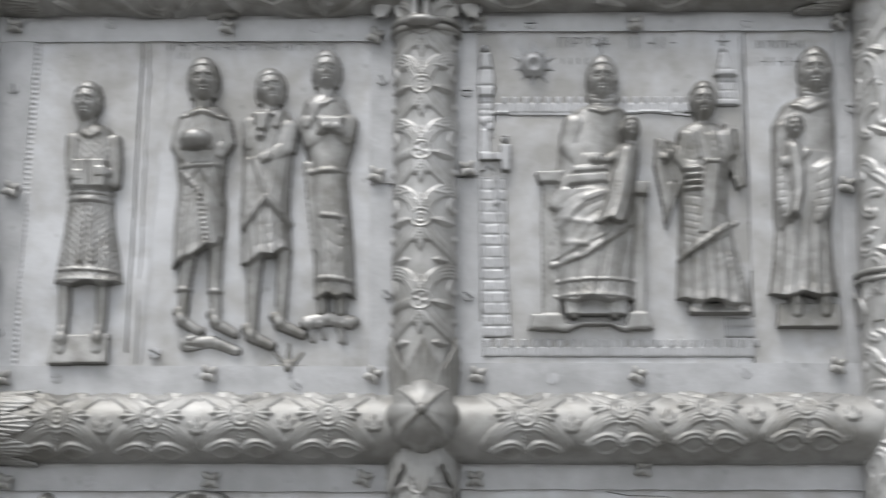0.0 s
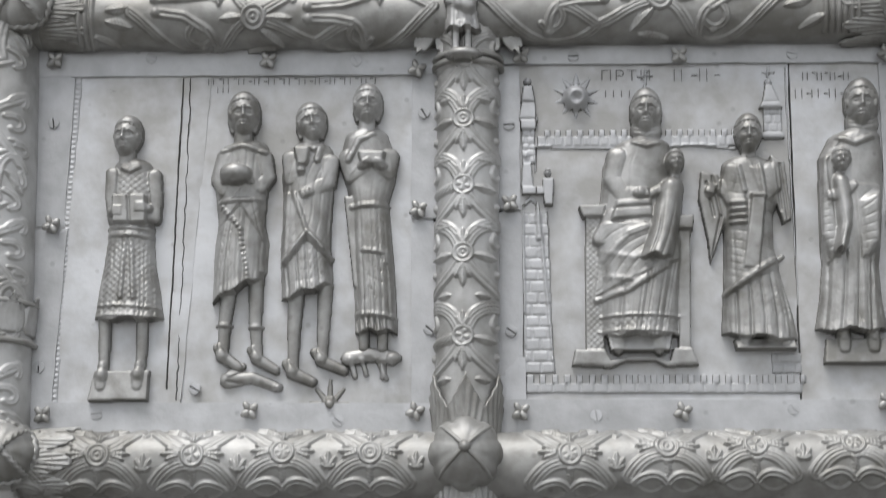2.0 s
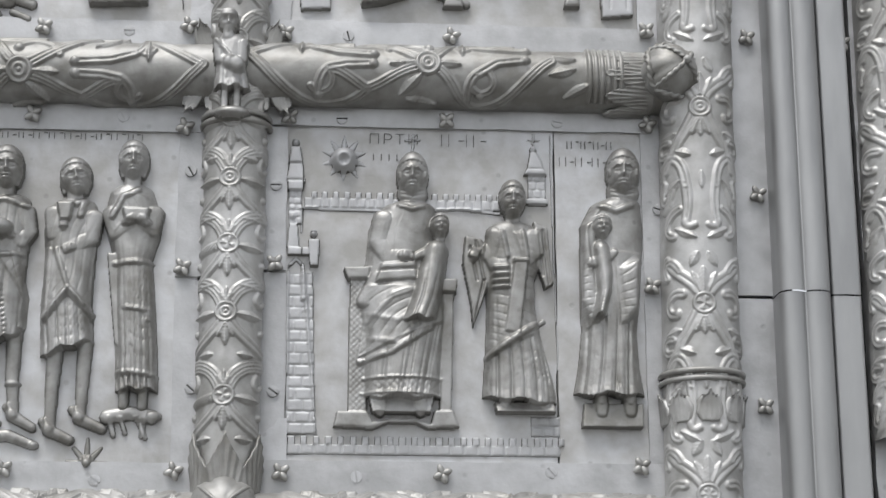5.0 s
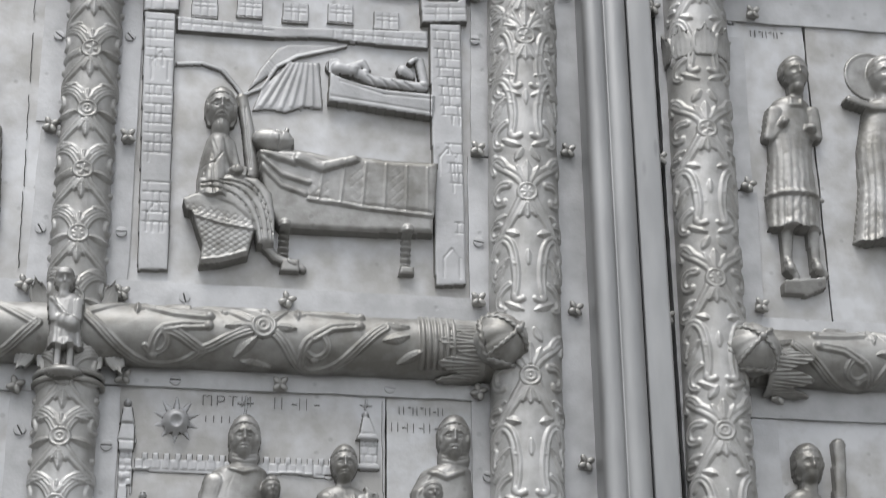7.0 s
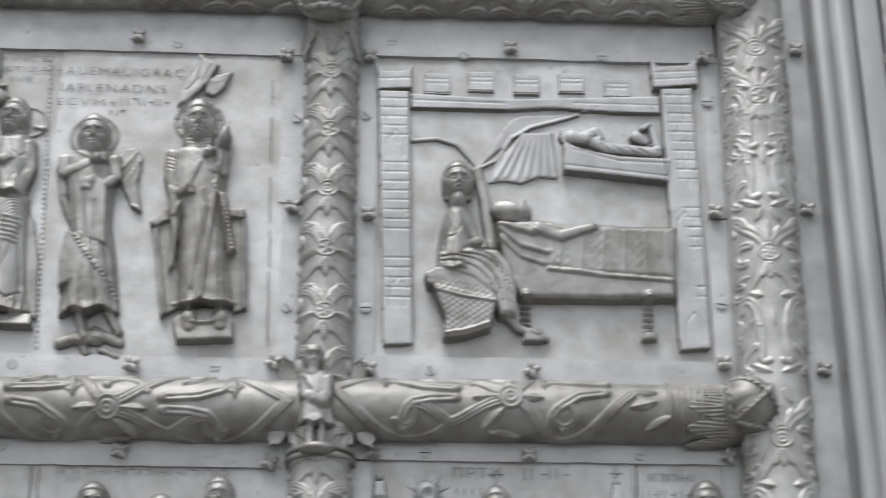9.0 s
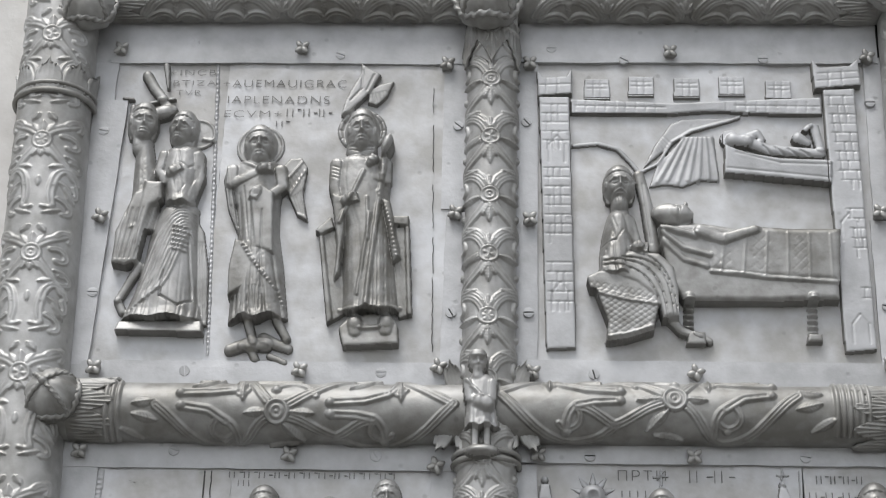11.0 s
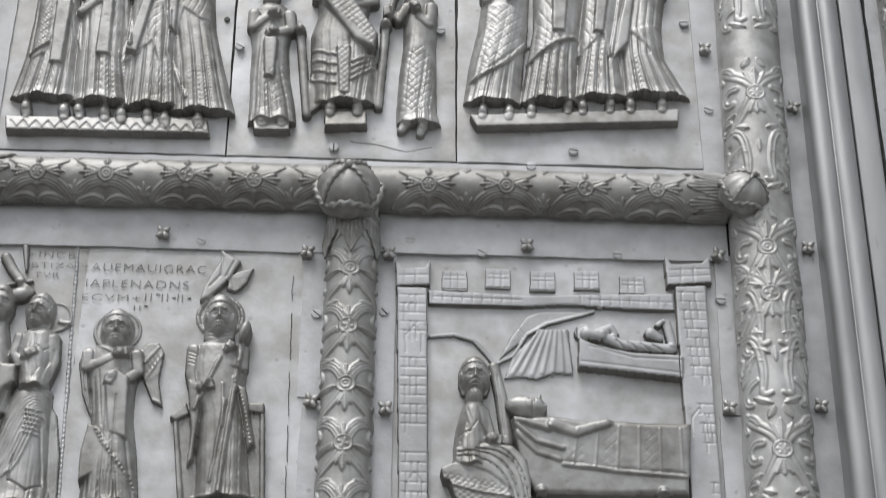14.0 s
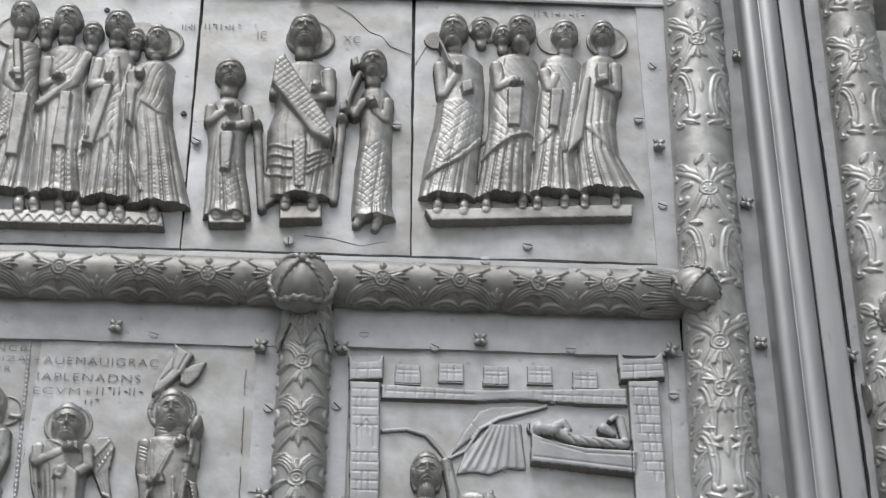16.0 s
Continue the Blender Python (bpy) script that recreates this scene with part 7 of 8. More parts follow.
rel.foot(-0.038, 3.186, 0, -0.0111, 0.0087, 0.024).foot(0.000, 3.187, 0, -0.0111, 0.0087, 0.024)
rel.head(-0.025, 3.505, 0.0206, 0.0262, 0.034, 0.1, hair=True, base=0.018)
rel.make("relief_figure", "cast bronze haloed figure enthroned between posts", group=FIG)

rel = Relief(0.021, 0.128, 3.132, 3.479)
rel.robe([(0.083, 3.404, 0.0127), (0.085, 3.385, 0.0238), (0.087, 3.344, 0.0254), (0.086, 3.302, 0.0238), (0.084, 3.251, 0.0270), (0.083, 3.191, 0.0285), (0.087, 3.164, 0.0317)], 0.028, 2, 0.0014, 0.8)
rel.hatch([(0.067, 3.291), (0.103, 3.303), (0.109, 3.182), (0.061, 3.180)], 0.009, 0.0016, 45)
rel.limb([(0.065, 3.370), (0.054, 3.348), (0.040, 3.369)], 0.0095, 0.022, 0.0071).limb([(0.041, 3.348), (0.047, 3.385), (0.059, 3.424)], 0.0048, 0.030).slab([(0.045, 3.445), (0.055, 3.451), (0.059, 3.435), (0.049, 3.429)], 0.030, 0.003).slab([(0.031, 3.361), (0.042, 3.366), (0.044, 3.348), (0.033, 3.345)], 0.034, 0.003)
rel.limb([(0.103, 3.371), (0.100, 3.339), (0.084, 3.353)], 0.0095, 0.026, 0.0063).hand(0.080, 3.363, 110, 0.0119, 0.040)
rel.foot(0.069, 3.166, -0.0063, -0.0111, 0.0079, 0.012).foot(0.092, 3.161, -0.0032, -0.0111, 0.0079, 0.012)
rel.head(0.079, 3.449, 0.0174, 0.0222, 0.030, -0.2, hair=True)
rel.make("relief_figure", "cast bronze figure carrying a large key", group=FIG)

rel = Relief(0.136, 0.501, 3.149, 3.585)
rel.slab([(0.158, 3.179), (0.456, 3.202), (0.453, 3.178), (0.168, 3.158)], 0.021, 0.003, -0.005)
for x, z in (((0.241, 3.520)), ((0.274, 3.510))):
    rel.head(x, z + 0.0048, 0.0127, 0.0182, 0.022, -0.2, base=0.010)
rel.plate(0.247, 3.528, 0.0238, 0.006).ring(0.247, 3.528, 0.0238, 0.0032, 0.008).plate(0.433, 3.512, 0.0301, 0.006).ring(0.433, 3.512, 0.0293, 0.0032, 0.008).plate(0.354, 3.512, 0.0285, 0.005)
rel.robe([(0.201, 3.476, 0.0159), (0.209, 3.456, 0.0349), (0.212, 3.402, 0.0349), (0.206, 3.338, 0.0365), (0.197, 3.275, 0.0396), (0.190, 3.204, 0.0412)], 0.030, 3, 0.0018, 0.4)
rel.robe([(0.293, 3.477, 0.0159), (0.291, 3.459, 0.0365), (0.289, 3.404, 0.0381), (0.286, 3.340, 0.0349), (0.279, 3.278, 0.0381), (0.272, 3.207, 0.0428)], 0.033, 5, 0.0024, -0.4)
rel.robe([(0.361, 3.479, 0.0159), (0.362, 3.462, 0.0317), (0.355, 3.406, 0.0333), (0.349, 3.342, 0.0333), (0.345, 3.280, 0.0349), (0.345, 3.217, 0.0444)], 0.029, 4, 0.0024, 0.4)
rel.robe([(0.423, 3.481, 0.0143), (0.422, 3.461, 0.0301), (0.414, 3.408, 0.0333), (0.405, 3.344, 0.0333), (0.406, 3.292, 0.0365), (0.420, 3.223, 0.0539)], 0.031, 5, 0.0024, -0.6)
for x, z in (((0.177, 3.190)), ((0.214, 3.189)), ((0.246, 3.194)), ((0.298, 3.203)), ((0.319, 3.202)), ((0.358, 3.207)), ((0.387, 3.208)), ((0.432, 3.211))):
    rel.foot(x, z, -0.0016, -0.0127, 0.0079, 0.020)
rel.drape([(0.184, 3.379), (0.218, 3.378), (0.248, 3.351), (0.243, 3.315), (0.162, 3.238), (0.179, 3.324)])
rel.drape([(0.277, 3.462), (0.317, 3.466), (0.329, 3.424), (0.308, 3.317), (0.241, 3.272), (0.253, 3.359)])
rel.drape([(0.335, 3.458), (0.383, 3.448), (0.384, 3.375), (0.364, 3.279), (0.351, 3.330), (0.311, 3.285), (0.327, 3.373)])
rel.drape([(0.391, 3.334), (0.441, 3.352), (0.433, 3.286)])
rel.limb([(0.179, 3.486), (0.192, 3.450), (0.207, 3.429)], 0.0032, 0.040).plate(0.172, 3.503, 0.0174, 0.006)
rel.limb([(0.178, 3.444), (0.182, 3.390), (0.204, 3.429)], 0.0111, 0.024, 0.0079).hand(0.205, 3.434, 90, 0.0103, 0.042).slab([(0.209, 3.406), (0.227, 3.413), (0.228, 3.392), (0.212, 3.384)], 0.036, 0.003).cord([(0.161, 3.238), (0.205, 3.265), (0.243, 3.313)], 0.004, 0.005).hatch([(0.182, 3.374), (0.232, 3.376), (0.239, 3.307), (0.169, 3.249)], 0.012, 0.0014)
rel.limb([(0.262, 3.447), (0.266, 3.406), (0.287, 3.417)], 0.0103, 0.028, 0.0079).slab([(0.279, 3.397), (0.301, 3.398), (0.295, 3.326), (0.277, 3.327)], 0.040, 0.003).hand(0.289, 3.410, 20, 0.0111, 0.046).cord([(0.242, 3.278), (0.280, 3.306), (0.313, 3.320)], 0.004, 0.004)
rel.limb([(0.334, 3.439), (0.341, 3.406), (0.350, 3.428)], 0.0095, 0.024, 0.0071).slab([(0.343, 3.400), (0.361, 3.400), (0.351, 3.327), (0.337, 3.329)], 0.036, 0.003).cord([(0.382, 3.418), (0.372, 3.343), (0.361, 3.290)], 0.004, 0.004)
rel.limb([(0.443, 3.453), (0.442, 3.409), (0.421, 3.414)], 0.0103, 0.026, 0.0071).slab([(0.411, 3.450), (0.430, 3.451), (0.428, 3.415), (0.411, 3.415)], 0.042, 0.003).hand(0.416, 3.417, 20, 0.0103, 0.044).slab([(0.391, 3.424), (0.403, 3.430), (0.387, 3.312), (0.364, 3.282), (0.374, 3.343)], 0.030, 0.004)
rel.head(0.200, 3.520, 0.0182, 0.0230, 0.030, -0.6, beard=0.3, base=0.016)
rel.head(0.302, 3.526, 0.0190, 0.0230, 0.032, -0.6, beard=0.7, base=0.016)
rel.head(0.368, 3.520, 0.0174, 0.0214, 0.030, -0.2, beard=0.2, base=0.014)
rel.head(0.426, 3.522, 0.0159, 0.0214, 0.030, -0.4, base=0.014)
rel.make("relief_figure", "cast bronze company of bearded robed figures on one ledge", group=FIG)

# ---- figures of the other leaf ----
rel = Relief(0.878, 0.988, 2.544, 2.917, 0.0018)
rel.limb([(0.903, 2.646), (0.899, 2.587)], 0.0101, 0.010, 0.0072).limb([(0.938, 2.648), (0.938, 2.589)], 0.0101, 0.010, 0.0072).foot(0.902, 2.586, 0.0058, -0.0086, 0.0086, 0.018).foot(0.940, 2.587, 0.0072, -0.0058, 0.0086, 0.018)
rel.slab([(0.891, 2.570), (0.947, 2.576), (0.948, 2.562), (0.923, 2.551), (0.889, 2.552)], 0.012, 0.003, 0.008)
rel.robe([(0.927, 2.842, 0.0130), (0.926, 2.828, 0.0274), (0.922, 2.796, 0.0331), (0.918, 2.745, 0.0302), (0.916, 2.704, 0.0345), (0.916, 2.687, 0.0374), (0.913, 2.642, 0.0374)], 0.028, 6, 0.0016)
rel.cord([(0.875, 2.691), (0.958, 2.692)], 0.004, 0.005).cord([(0.921, 2.834), (0.920, 2.823), (0.936, 2.824), (0.937, 2.835)], 0.003, 0.003)
rel.limb([(0.898, 2.815), (0.888, 2.776), (0.905, 2.794)], 0.0101, 0.020, 0.0065).limb([(0.954, 2.819), (0.957, 2.781), (0.947, 2.789)], 0.0094, 0.020, 0.0065).hand(0.906, 2.793, 60, 0.0086, 0.040).hand(0.947, 2.789, 170, 0.0086, 0.038)
rel.head(0.933, 2.880, 0.0166, 0.0216, 0.030, 0.1, beard=0.4)
rel.make("relief_figure", "cast bronze bearded figure in a belted tunic", group=FIG)
rel = Relief(0.991, 1.151, 2.604, 2.945, 0.0018)
rel.plate(1.045, 2.884, 0.0360, 0.004).ring(1.045, 2.884, 0.0352, 0.0029, 0.006)
rel.robe([(1.059, 2.848, 0.0144), (1.059, 2.831, 0.0324), (1.047, 2.770, 0.0345), (1.042, 2.711, 0.0331), (1.035, 2.629, 0.0417)], 0.028, 6, 0.002)
rel.limb([(1.006, 2.839), (1.037, 2.829), (1.065, 2.827)], 0.0072, 0.030, 0.0065)
rel.head(1.063, 2.888, 0.0187, 0.0259, 0.030, 0)
rel.make("relief_figure", "cast bronze haloed figure blowing a horn", group=FIG)
rel = Relief(0.849, 0.958, 2.099, 2.366, 0.0018)
rel.robe([(0.894, 2.294, 0.0123), (0.894, 2.280, 0.0260), (0.890, 2.237, 0.0301), (0.884, 2.181, 0.0246), (0.881, 2.127, 0.0314)], 0.028, 4, 0.002)
rel.limb([(0.870, 2.272), (0.864, 2.229), (0.888, 2.223)], 0.0089, 0.020, 0.0062)
rel.head(0.901, 2.330, 0.0164, 0.0219, 0.030, 0, hair=True)
rel.make("relief_figure", "cast bronze standing figure on the other leaf", group=FIG)
rel = Relief(0.903, 0.952, 2.099, 2.381, 0.0024)
rel.limb([(0.945, 2.354), (0.927, 2.114)], 0.0096, 0.010)
rel.make("relief_column", "cast bronze slender column beside a figure", "relief ornament")

# ---- tops of the reliefs below the lowest crossbar ----
rel = Relief(-0.325, -0.181, 1.72, 1.855, 0.0018)
rel.plate(-0.253, 1.785, 0.0546, 0.008).ring(-0.253, 1.785, 0.0546, 0.0084, 0.014)
rel.ring(-0.253, 1.785, 0.0429, 0.0019, 0.011)
rel.dome(-0.255, 1.841, 0.0110, 0.0045, 0.012, 0.012)
rel.make("relief_arch", "bronze arch with a small cap at its top", "relief ornament")
for a, b in ((-0.427, 1.834), (-0.095, 1.824)):
    rel = Relief(a - 0.02, a + 0.02, 1.70, b + 0.02, 0.0016)
    rel.dome(a, b, 0.0091, 0.0091, 0.020, 0.004).limb([(a, b - 0.02), (a, 1.71)], 0.0071, 0.008)
    rel.dome(a, b - 0.022, 0.0117, 0.0039, 0.016, 0.004)
    rel.make("relief_finial", "small bronze post with a round knob", "relief ornament")

# ---- beaded and ragged cords on the plate edges ----
def edging(a, b, parent, w=0.0028, beads=0.0052):
    x0, x1, z0, z1 = min(a[0], b[0]), max(a[0], b[0]), min(a[1], b[1]), max(a[1], b[1])
    r = Relief(x0 - 0.006, x1 + 0.006, z0, z1, 0.0012)
    r.put(np.where(r.near(a, b)[0] < w * 1.3, 0.0030, -1)).cord([a, b], w, 0.0018, beads)
    r.make("beading", "", material=STRIP, parent=parent, rough=0.0001, joint=False)


edging((-0.465, 2.387), (-0.474, 1.987), plates[0], 0.0038, 0.0062)
edging((-0.367, 2.953), (-0.348, 2.528), plates[5], 0.002, 0.007)

# ---- lettering engraved on the plates ----
def letters(text, x, z, height, width, parent, y):
    """Engraved capitals as a thin inlay. x, z: the start of the line; width: its length."""
    cu = bpy.data.curves.new("inscription", "FONT")
    cu.body, cu.size, cu.extrude, cu.space_character = text, height / 0.72, 0.0002, 1.12
    cu.offset = -0.00035
    tmp = new("inscription", cu)
    bpy.context.view_layer.update()
    me = bpy.data.meshes.new_from_object(tmp.evaluated_get(bpy.context.evaluated_depsgraph_get()))
    bpy.data.objects.remove(tmp)
    xs = [v.co.x for v in me.vertices]
    k = width / (max(xs) - min(xs))
    me.transform(Matrix.Translation((x, y, z)) @ Matrix.Rotation(radians(90), 4, "X") @ Matrix.Diagonal((k, 1, 1, 1)))
    me.materials.clear()
    me.materials.append(INK)
    # one engraved mesh for each letter
    owner = list(range(len(me.vertices)))

    def root(k):
        while owner[k] != k:
            k = owner[k]
        return k
    for e in me.edges:
        p, q = root(e.vertices[0]), root(e.vertices[1])
        owner[max(p, q)] = min(p, q)
    groups = {}
    for f in me.polygons:
        groups.setdefault(root(f.vertices[0]), []).append(list(f.vertices))
    for faces in groups.values():
        used = sorted({k for f in faces for k in f})
        at = {k: i for i, k in enumerate(used)}
        link_part(new("letter", mesh_of("letter", [tuple(me.vertices[k].co) for k in used], [[at[k] for k in f] for f in faces], INK, False)), parent)
    bpy.data.meshes.remove(me)


def bars(x, z, height, width, count, parent, y, slant=0.0):
    """Unreadable lettering as a row of plain strokes."""
    rng = random.Random(int(x * 1000) + count)
    for k in range(count):
        a = x + width * (k + 0.5 * rng.random() * 0.6) / count
        if k % 3 == 2:
            c = (a, a + width / count * 0.7, z + height * rng.choice((0.45, 0.9)), 0.0009)
        else:
            c = (a, a + 0.0009, z, height)
        part("bar", box_bm(c[0], c[1], y - 0.0004, y + 0.001, c[2], c[2] + c[3]), INK, parent)


YA = -0.0046
letters("+AUEMAUIGRAC", -0.359, 2.916, 0.0124, 0.1647, plates[5], YA)
letters("IAPLENADNS", -0.352, 2.891, 0.0124, 0.1355, plates[5], YA)
letters("ECVM+", -0.355, 2.870, 0.0109, 0.0758, plates[5], YA)
bars(-0.271, 2.872, 0.0109, 0.0627, 9, plates[5], YA)
bars(-0.285, 2.857, 0.0073, 0.0204, 3, plates[5], YA)
letters("+INCB", -0.432, 2.935, 0.0095, 0.0612, plates[4], -0.0034)
letters("BTIZA", -0.427, 2.919, 0.0087, 0.0568, plates[4], -0.0034)
letters("TVR", -0.421, 2.904, 0.0087, 0.0335, plates[4], -0.0034)
bars(-0.400, 2.959, 0.0015, 0.0102, 1, plates[5], YA)
bars(-0.310, 2.370, 0.0073, 0.2051, 34, plates[1], -0.0032)
letters("III", -0.300, 2.359, 0.0087, 0.0133, plates[1], -0.0032)
letters("ПРТИ", 0.155, 2.372, 0.0133, 0.0573, plates[2], -0.0032)
letters("IIII", 0.158, 2.351, 0.0093, 0.0293, plates[2], -0.0032)
bars(0.241, 2.371, 0.0146, 0.0586, 6, plates[2], -0.0032)
bars(0.392, 2.371, 0.0093, 0.0573, 11, plates[3], -0.0042)
bars(0.382, 2.349, 0.0107, 0.0599, 9, plates[3], -0.0042)
letters(">", -0.432, 2.359, 0.0067, 0.0107, plates[0], -0.0046)
bars(-0.211, 3.508, 0.0096, 0.0208, 5, plates[7], -0.0042)
bars(-0.179, 3.512, 0.0096, 0.0559, 9, plates[8], -0.0032)
letters("IC", -0.099, 3.496, 0.0160, 0.0144, plates[8], -0.0032)
bars(-0.103, 3.523, 0.0016, 0.0208, 1, plates[8], -0.0032)
letters("XC", 0.032, 3.494, 0.0144, 0.0255, plates[8], -0.0032)
bars(0.322, 3.561, 0.0080, 0.0798, 12, plates[9], -0.0042)
bars(0.879, 2.935, 0.0087, 0.0479, 9, plates[12], -0.0032)

# ---- flower rivets and slotted screws ----
proto = thing("flower_rivet", "small four-petalled bronze rivet head on the strip", "rivet", (0, 0, 0), "flower rivets")
part("shank", box_bm(-0.0070, 0.0070, -0.0105, 0.004, -0.0070, 0.0070, 0.0020), RIVET, proto, "", True)
bm = bmesh.new()
bmesh.ops.create_icosphere(bm, subdivisions=2, radius=0.0062, matrix=Matrix.Translation((0.0056, -0.0108, 0)) @ Matrix.Diagonal((1.05, 0.50, 0.64, 1)))
leaf_one = part("petal", bm, RIVET, proto, "", True)
leaf_one.rotation_euler.y = radians(45)
for a in (135, 225, 315):
    o = leaf_one.copy()
    scene.collection.objects.link(o)
    o.rotation_euler.y = radians(a)
proto.matrix_basis = pose(0.05, -0.005, 2.95)
RIVETS = [
    (-0.498, 2.972, 8), (-0.254, 2.974, 5), (-0.059, 2.950, 10), (0.236, 2.970, 0), (0.495, 2.963, 20), (-0.044, 2.727, 12), (0.051, 2.719, -4), (0.254, 2.509, 30), (0.494, 2.732, 10), (-0.500, 2.719, 20), (-0.231, 2.508, 12), (-0.486, 2.509, 4), (-0.060, 2.514, 25), (0.055, 2.508, 10), (0.491, 2.523, 0),
    (-0.237, 2.398, 12), (-0.060, 2.386, 25), (0.062, 2.402, 4), (0.248, 2.401, 0), (0.489, 2.402, 30), (-0.057, 2.215, 14), (0.049, 2.222, -6), (0.489, 2.202, 12), (-0.485, 2.198, 18), (-0.492, 2.400, 4),
    (-0.246, 1.980, 10), (-0.058, 1.979, 28), (0.061, 1.979, 10), (0.243, 1.979, 22), (-0.483, 1.975, 0), (-0.240, 1.859, 5), (-0.067, 1.861, 20), (0.058, 1.861, 0), (0.247, 1.873, 8), (-0.473, 1.856, 14),
    (0.470, 1.990, 12), (0.619, 2.317, 16), (0.616, 2.061, 5),
    (0.499, 3.313, 3), (0.630, 3.489, 10), (0.619, 3.213, 18), (0.618, 2.978, 5), (0.613, 2.738, 12),
    (-0.470, 3.591, 4), (-0.296, 3.594, 16), (-0.031, 3.590, 3), (0.238, 3.602, 25),
    (0.614, 2.517, 14), (0.854, 2.705, 30), (0.858, 2.535, 10), (0.869, 2.413, 22), (0.881, 2.968, 8),
    (0.842, 2.204, 10),
    (0.740, 2.963, 20), (0.736, 2.736, 8), (0.732, 2.513, 14),
]
for x, z, turn in RIVETS:
    copy_thing(proto, pose(x, -0.005, z - 0.0018, 0, turn, 0))

bm = bmesh.new()
for s in (-1, 1):
    ang = np.linspace(0.14, math.pi - 0.14, 12)
    ring = [(0.0066 * math.cos(a), s * 0.0066 * math.sin(a)) for a in ang]
    top = [bm.verts.new((x, -0.0026 + 0.0005 * (abs(z) > 0.005), z)) for x, z in ring]
    low = [bm.verts.new((x * 1.06, 0.002, z * 1.06)) for x, z in ring]
    bm.faces.new(top if s < 0 else top[::-1])
    for k in range(len(ring)):
        q = (k + 1) % len(ring)
        bm.faces.new((top[k], low[k], low[q], top[q]) if s < 0 else (top[q], low[q], low[k], top[k]))
bmesh.ops.recalc_face_normals(bm, faces=bm.faces[:])
screw = part("slotted_screw", bm, STRIP)
tagged(screw, "flat slotted screw head let into the bronze", "screw", "slotted screws")
floor_bm = bmesh.new()
bmesh.ops.create_circle(floor_bm, cap_ends=True, segments=16, radius=0.0064, matrix=Matrix.Rotation(radians(90), 4, "X") @ Matrix.Translation((0, 0, 0.0006)))
slot = part("slot", floor_bm, DARK, screw, "dark slot")
screw.matrix_basis = pose(-0.400, -0.0064, 2.983, 0, 70, 0)
SCREWS = [
    (-0.203, 2.965, 20), (-0.510, 2.846, 10), (-0.500, 2.612, 0), (-0.043, 2.857, 40), (-0.047, 2.588, 60), (0.079, 2.976, 0), (0.175, 2.959, 30), (0.359, 2.961, 0), (0.046, 2.863, 50), (0.050, 2.589, 0), (0.494, 2.602, 10), (-0.374, 2.506, 80), (-0.131, 2.506, 0), (0.130, 2.507, 75),
    (-0.378, 2.402, 20), (-0.133, 2.397, 60), (-0.491, 2.322, 80), (-0.492, 2.029, 85), (-0.422, 1.974, 0), (-0.146, 1.967, 35), (-0.052, 2.332, 60), (-0.043, 2.073, 40), (0.048, 2.317, 0), (0.050, 2.071, 35), (0.146, 1.974, 80), (0.367, 1.981, 50), (-0.311, 2.004, 30), (-0.379, 1.856, 0), (-0.304, 1.853, 40), (-0.153, 1.861, 20), (0.132, 1.868, 55), (0.124, 2.401, 0),
    (0.381, 2.402, 10), (0.500, 2.296, 20),
    (-0.164, 3.602, 30), (0.341, 3.614, 0), (0.499, 3.467, 50), (0.499, 3.207, 20), (0.304, 3.130, 10), (-0.031, 3.125, 90), (0.116, 3.336, 0), (-0.173, 3.296, 30), (0.473, 3.363, 0), (0.495, 2.895, 0), (0.244, 3.102, 0),
    (-0.592, 2.152, 70), (-0.594, 1.980, 75),
    (0.853, 2.957, 80), (0.993, 2.974, 10), (0.891, 2.415, 0), (0.845, 2.395, 40),
]
for x, z, turn in SCREWS:
    copy_thing(screw, pose(x, -0.0064 if abs(x) < 0.57 else -0.003, z, 0, turn, 0))

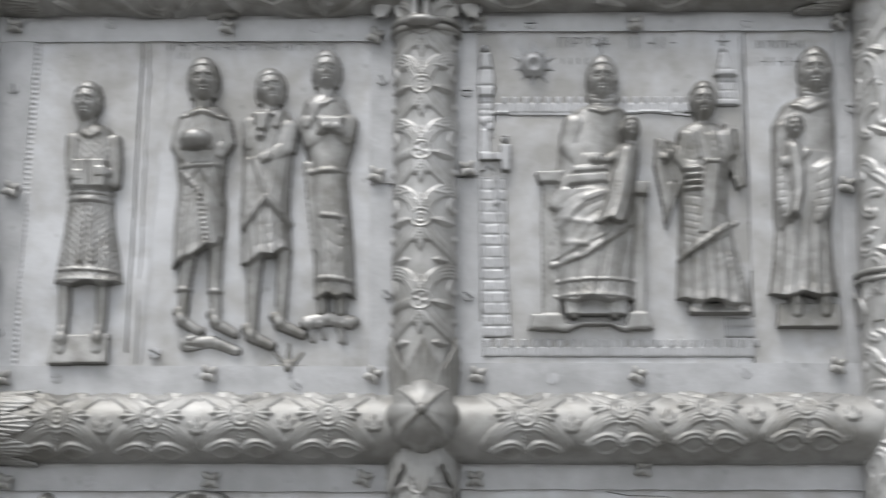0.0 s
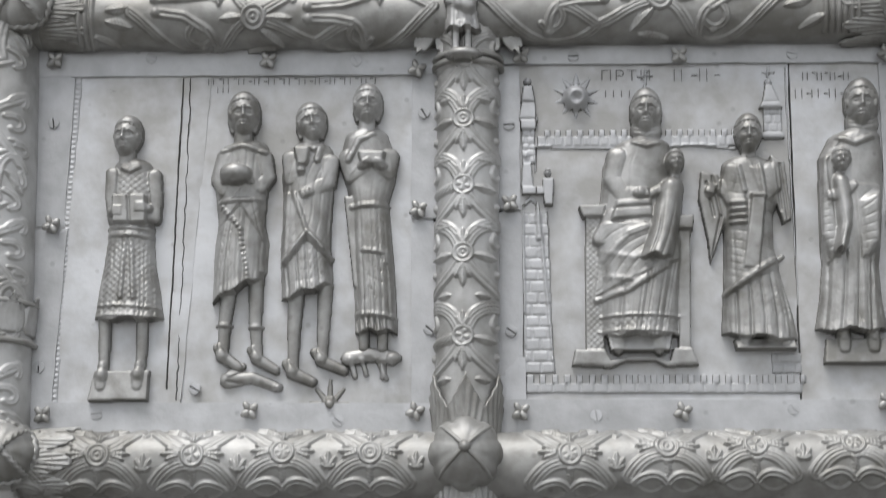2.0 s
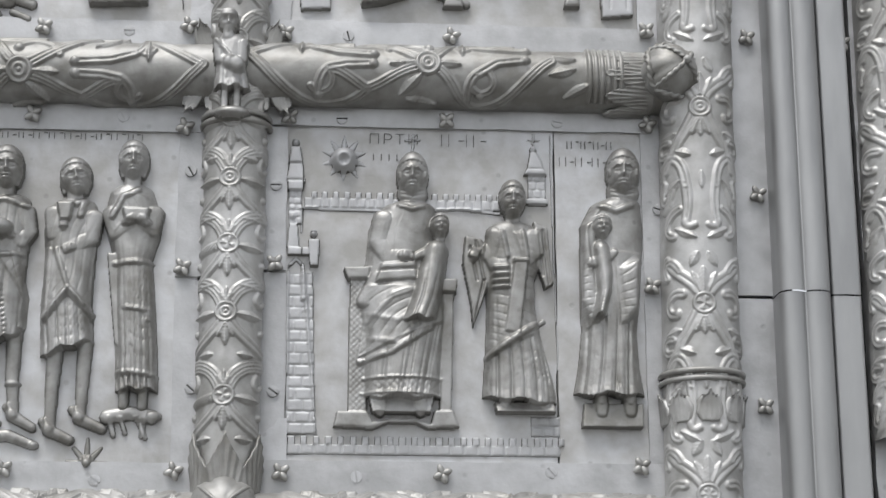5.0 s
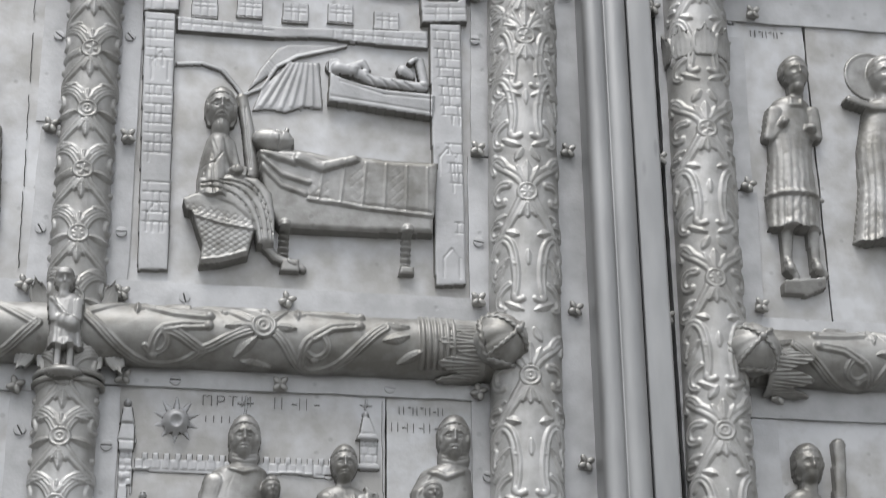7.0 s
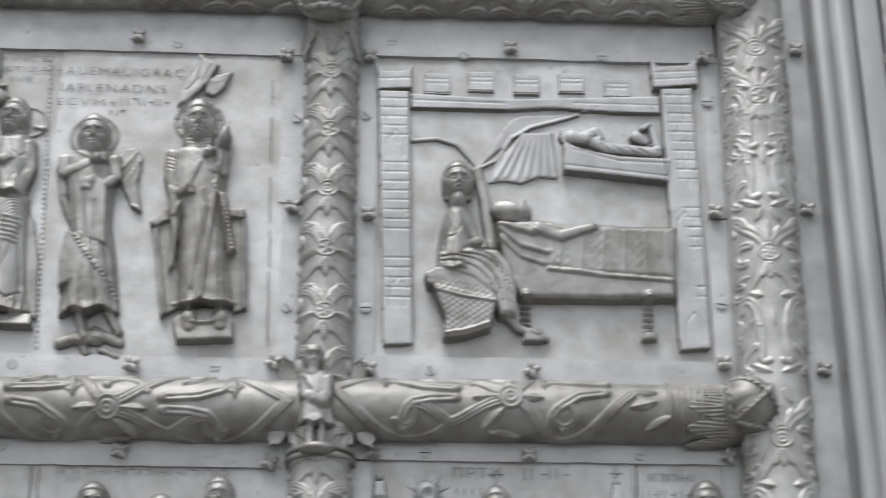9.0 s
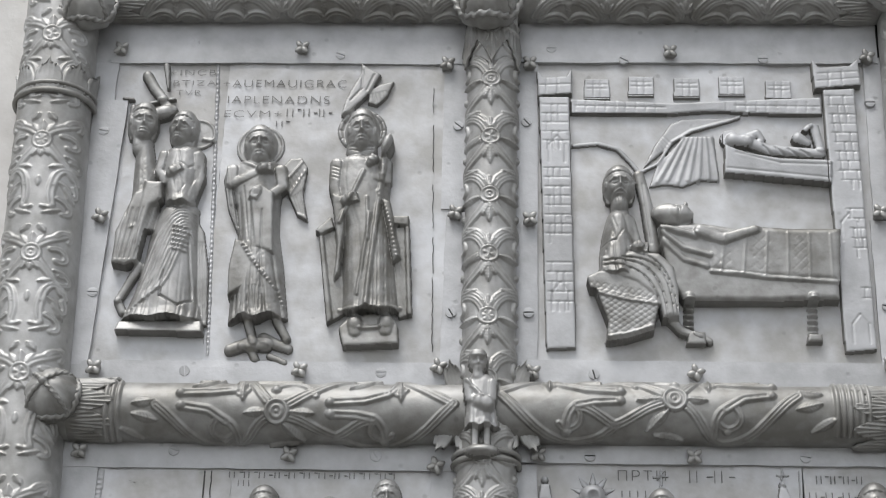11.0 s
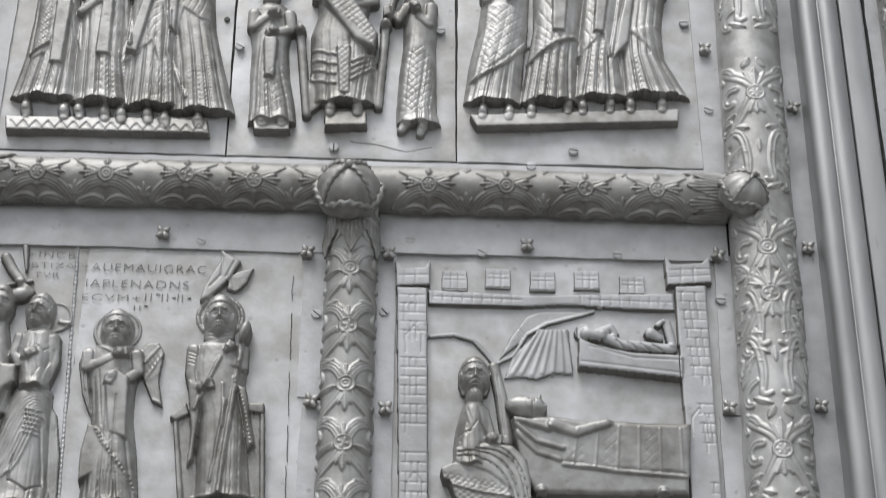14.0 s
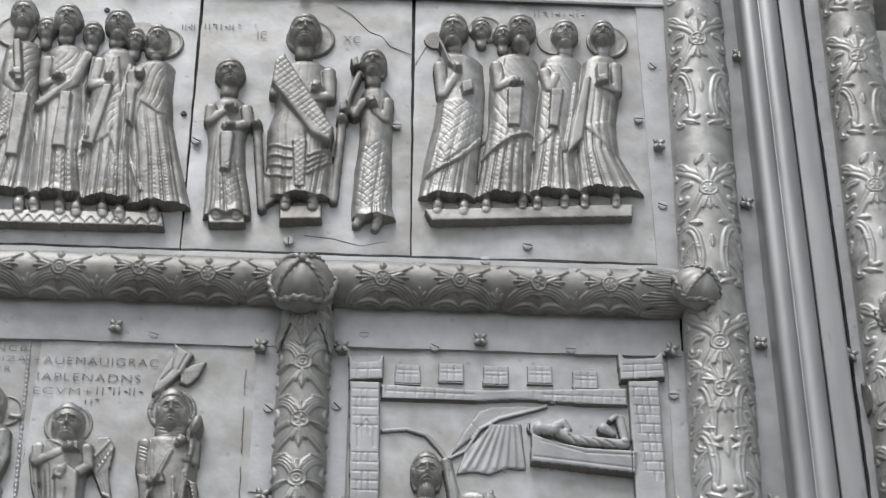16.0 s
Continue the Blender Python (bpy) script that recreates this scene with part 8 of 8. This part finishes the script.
# drilled holes in the top plates
for x, z in ((-0.195, 3.347), (-0.327, 3.541)):
    hb = bmesh.new()
    bmesh.ops.create_circle(hb, cap_ends=True, segments=14, radius=0.0036, matrix=Matrix.Translation((x, -0.0048, z)) @ Matrix.Rotation(radians(90), 4, "X"))
    bmesh.ops.create_cone(hb, cap_ends=False, segments=14, radius1=0.0045, radius2=0.0036, depth=0.002, matrix=Matrix.Translation((x, -0.0040, z)) @ Matrix.Rotation(radians(90), 4, "X"))
    tagged(part("drill_hole", hb, DARK), "small dark drilled hole in the plate", "hole")

# cracks and scratches in the plates
def scratch(name, pts, y, parent, r=0.0006):
    tube(name, [(x, y, z) for x, z in pts], r, INK, parent, 0.0, 5)


scratch("crack", [(0.020, 3.567), (0.043, 3.552), (0.071, 3.518), (0.090, 3.510), (0.104, 3.490), (0.137, 3.475)], -0.0022, plates[8])
scratch("crack", [(-0.009, 3.138), (0.030, 3.134), (0.070, 3.123), (0.106, 3.132)], -0.0022, plates[8])
scratch("crack", [(0.142, 3.456), (0.157, 3.490), (0.179, 3.493)], -0.0032, plates[9])
scratch("crack", [(0.206, 1.846), (0.231, 1.842), (0.274, 1.841), (0.296, 1.828)], -0.0022, plates[11])


def seam(a, b, y, parent, seed, thick=0.0007, jitter=0.0012, skip=0.0):
    """A ragged dark seam between two castings; skip: the share of it that has closed."""
    rng = random.Random(seed)
    pts = [(a[0] + (b[0] - a[0]) * k / 60 + rng.uniform(-jitter, jitter), y, a[1] + (b[1] - a[1]) * k / 60) for k in range(61)]
    k = 0
    while k < 58:
        n = rng.randint(6, 16)
        tube("seam", pts[k:k + n + 1], thick * rng.uniform(0.7, 1.2), DARK, parent)
        k += n + (rng.randint(1, 3) if rng.random() < skip else 0)


seam((-0.330, 2.378), (-0.332, 1.991), -0.0031, plates[1], 4)
seam((-0.339, 2.378), (-0.344, 1.991), -0.0031, plates[1], 5, 0.0013, 0.0004)
seam((-0.077, 2.916), (-0.069, 2.536), -0.0047, plates[5], 6, 0.0005, 0.0008, 0.8)
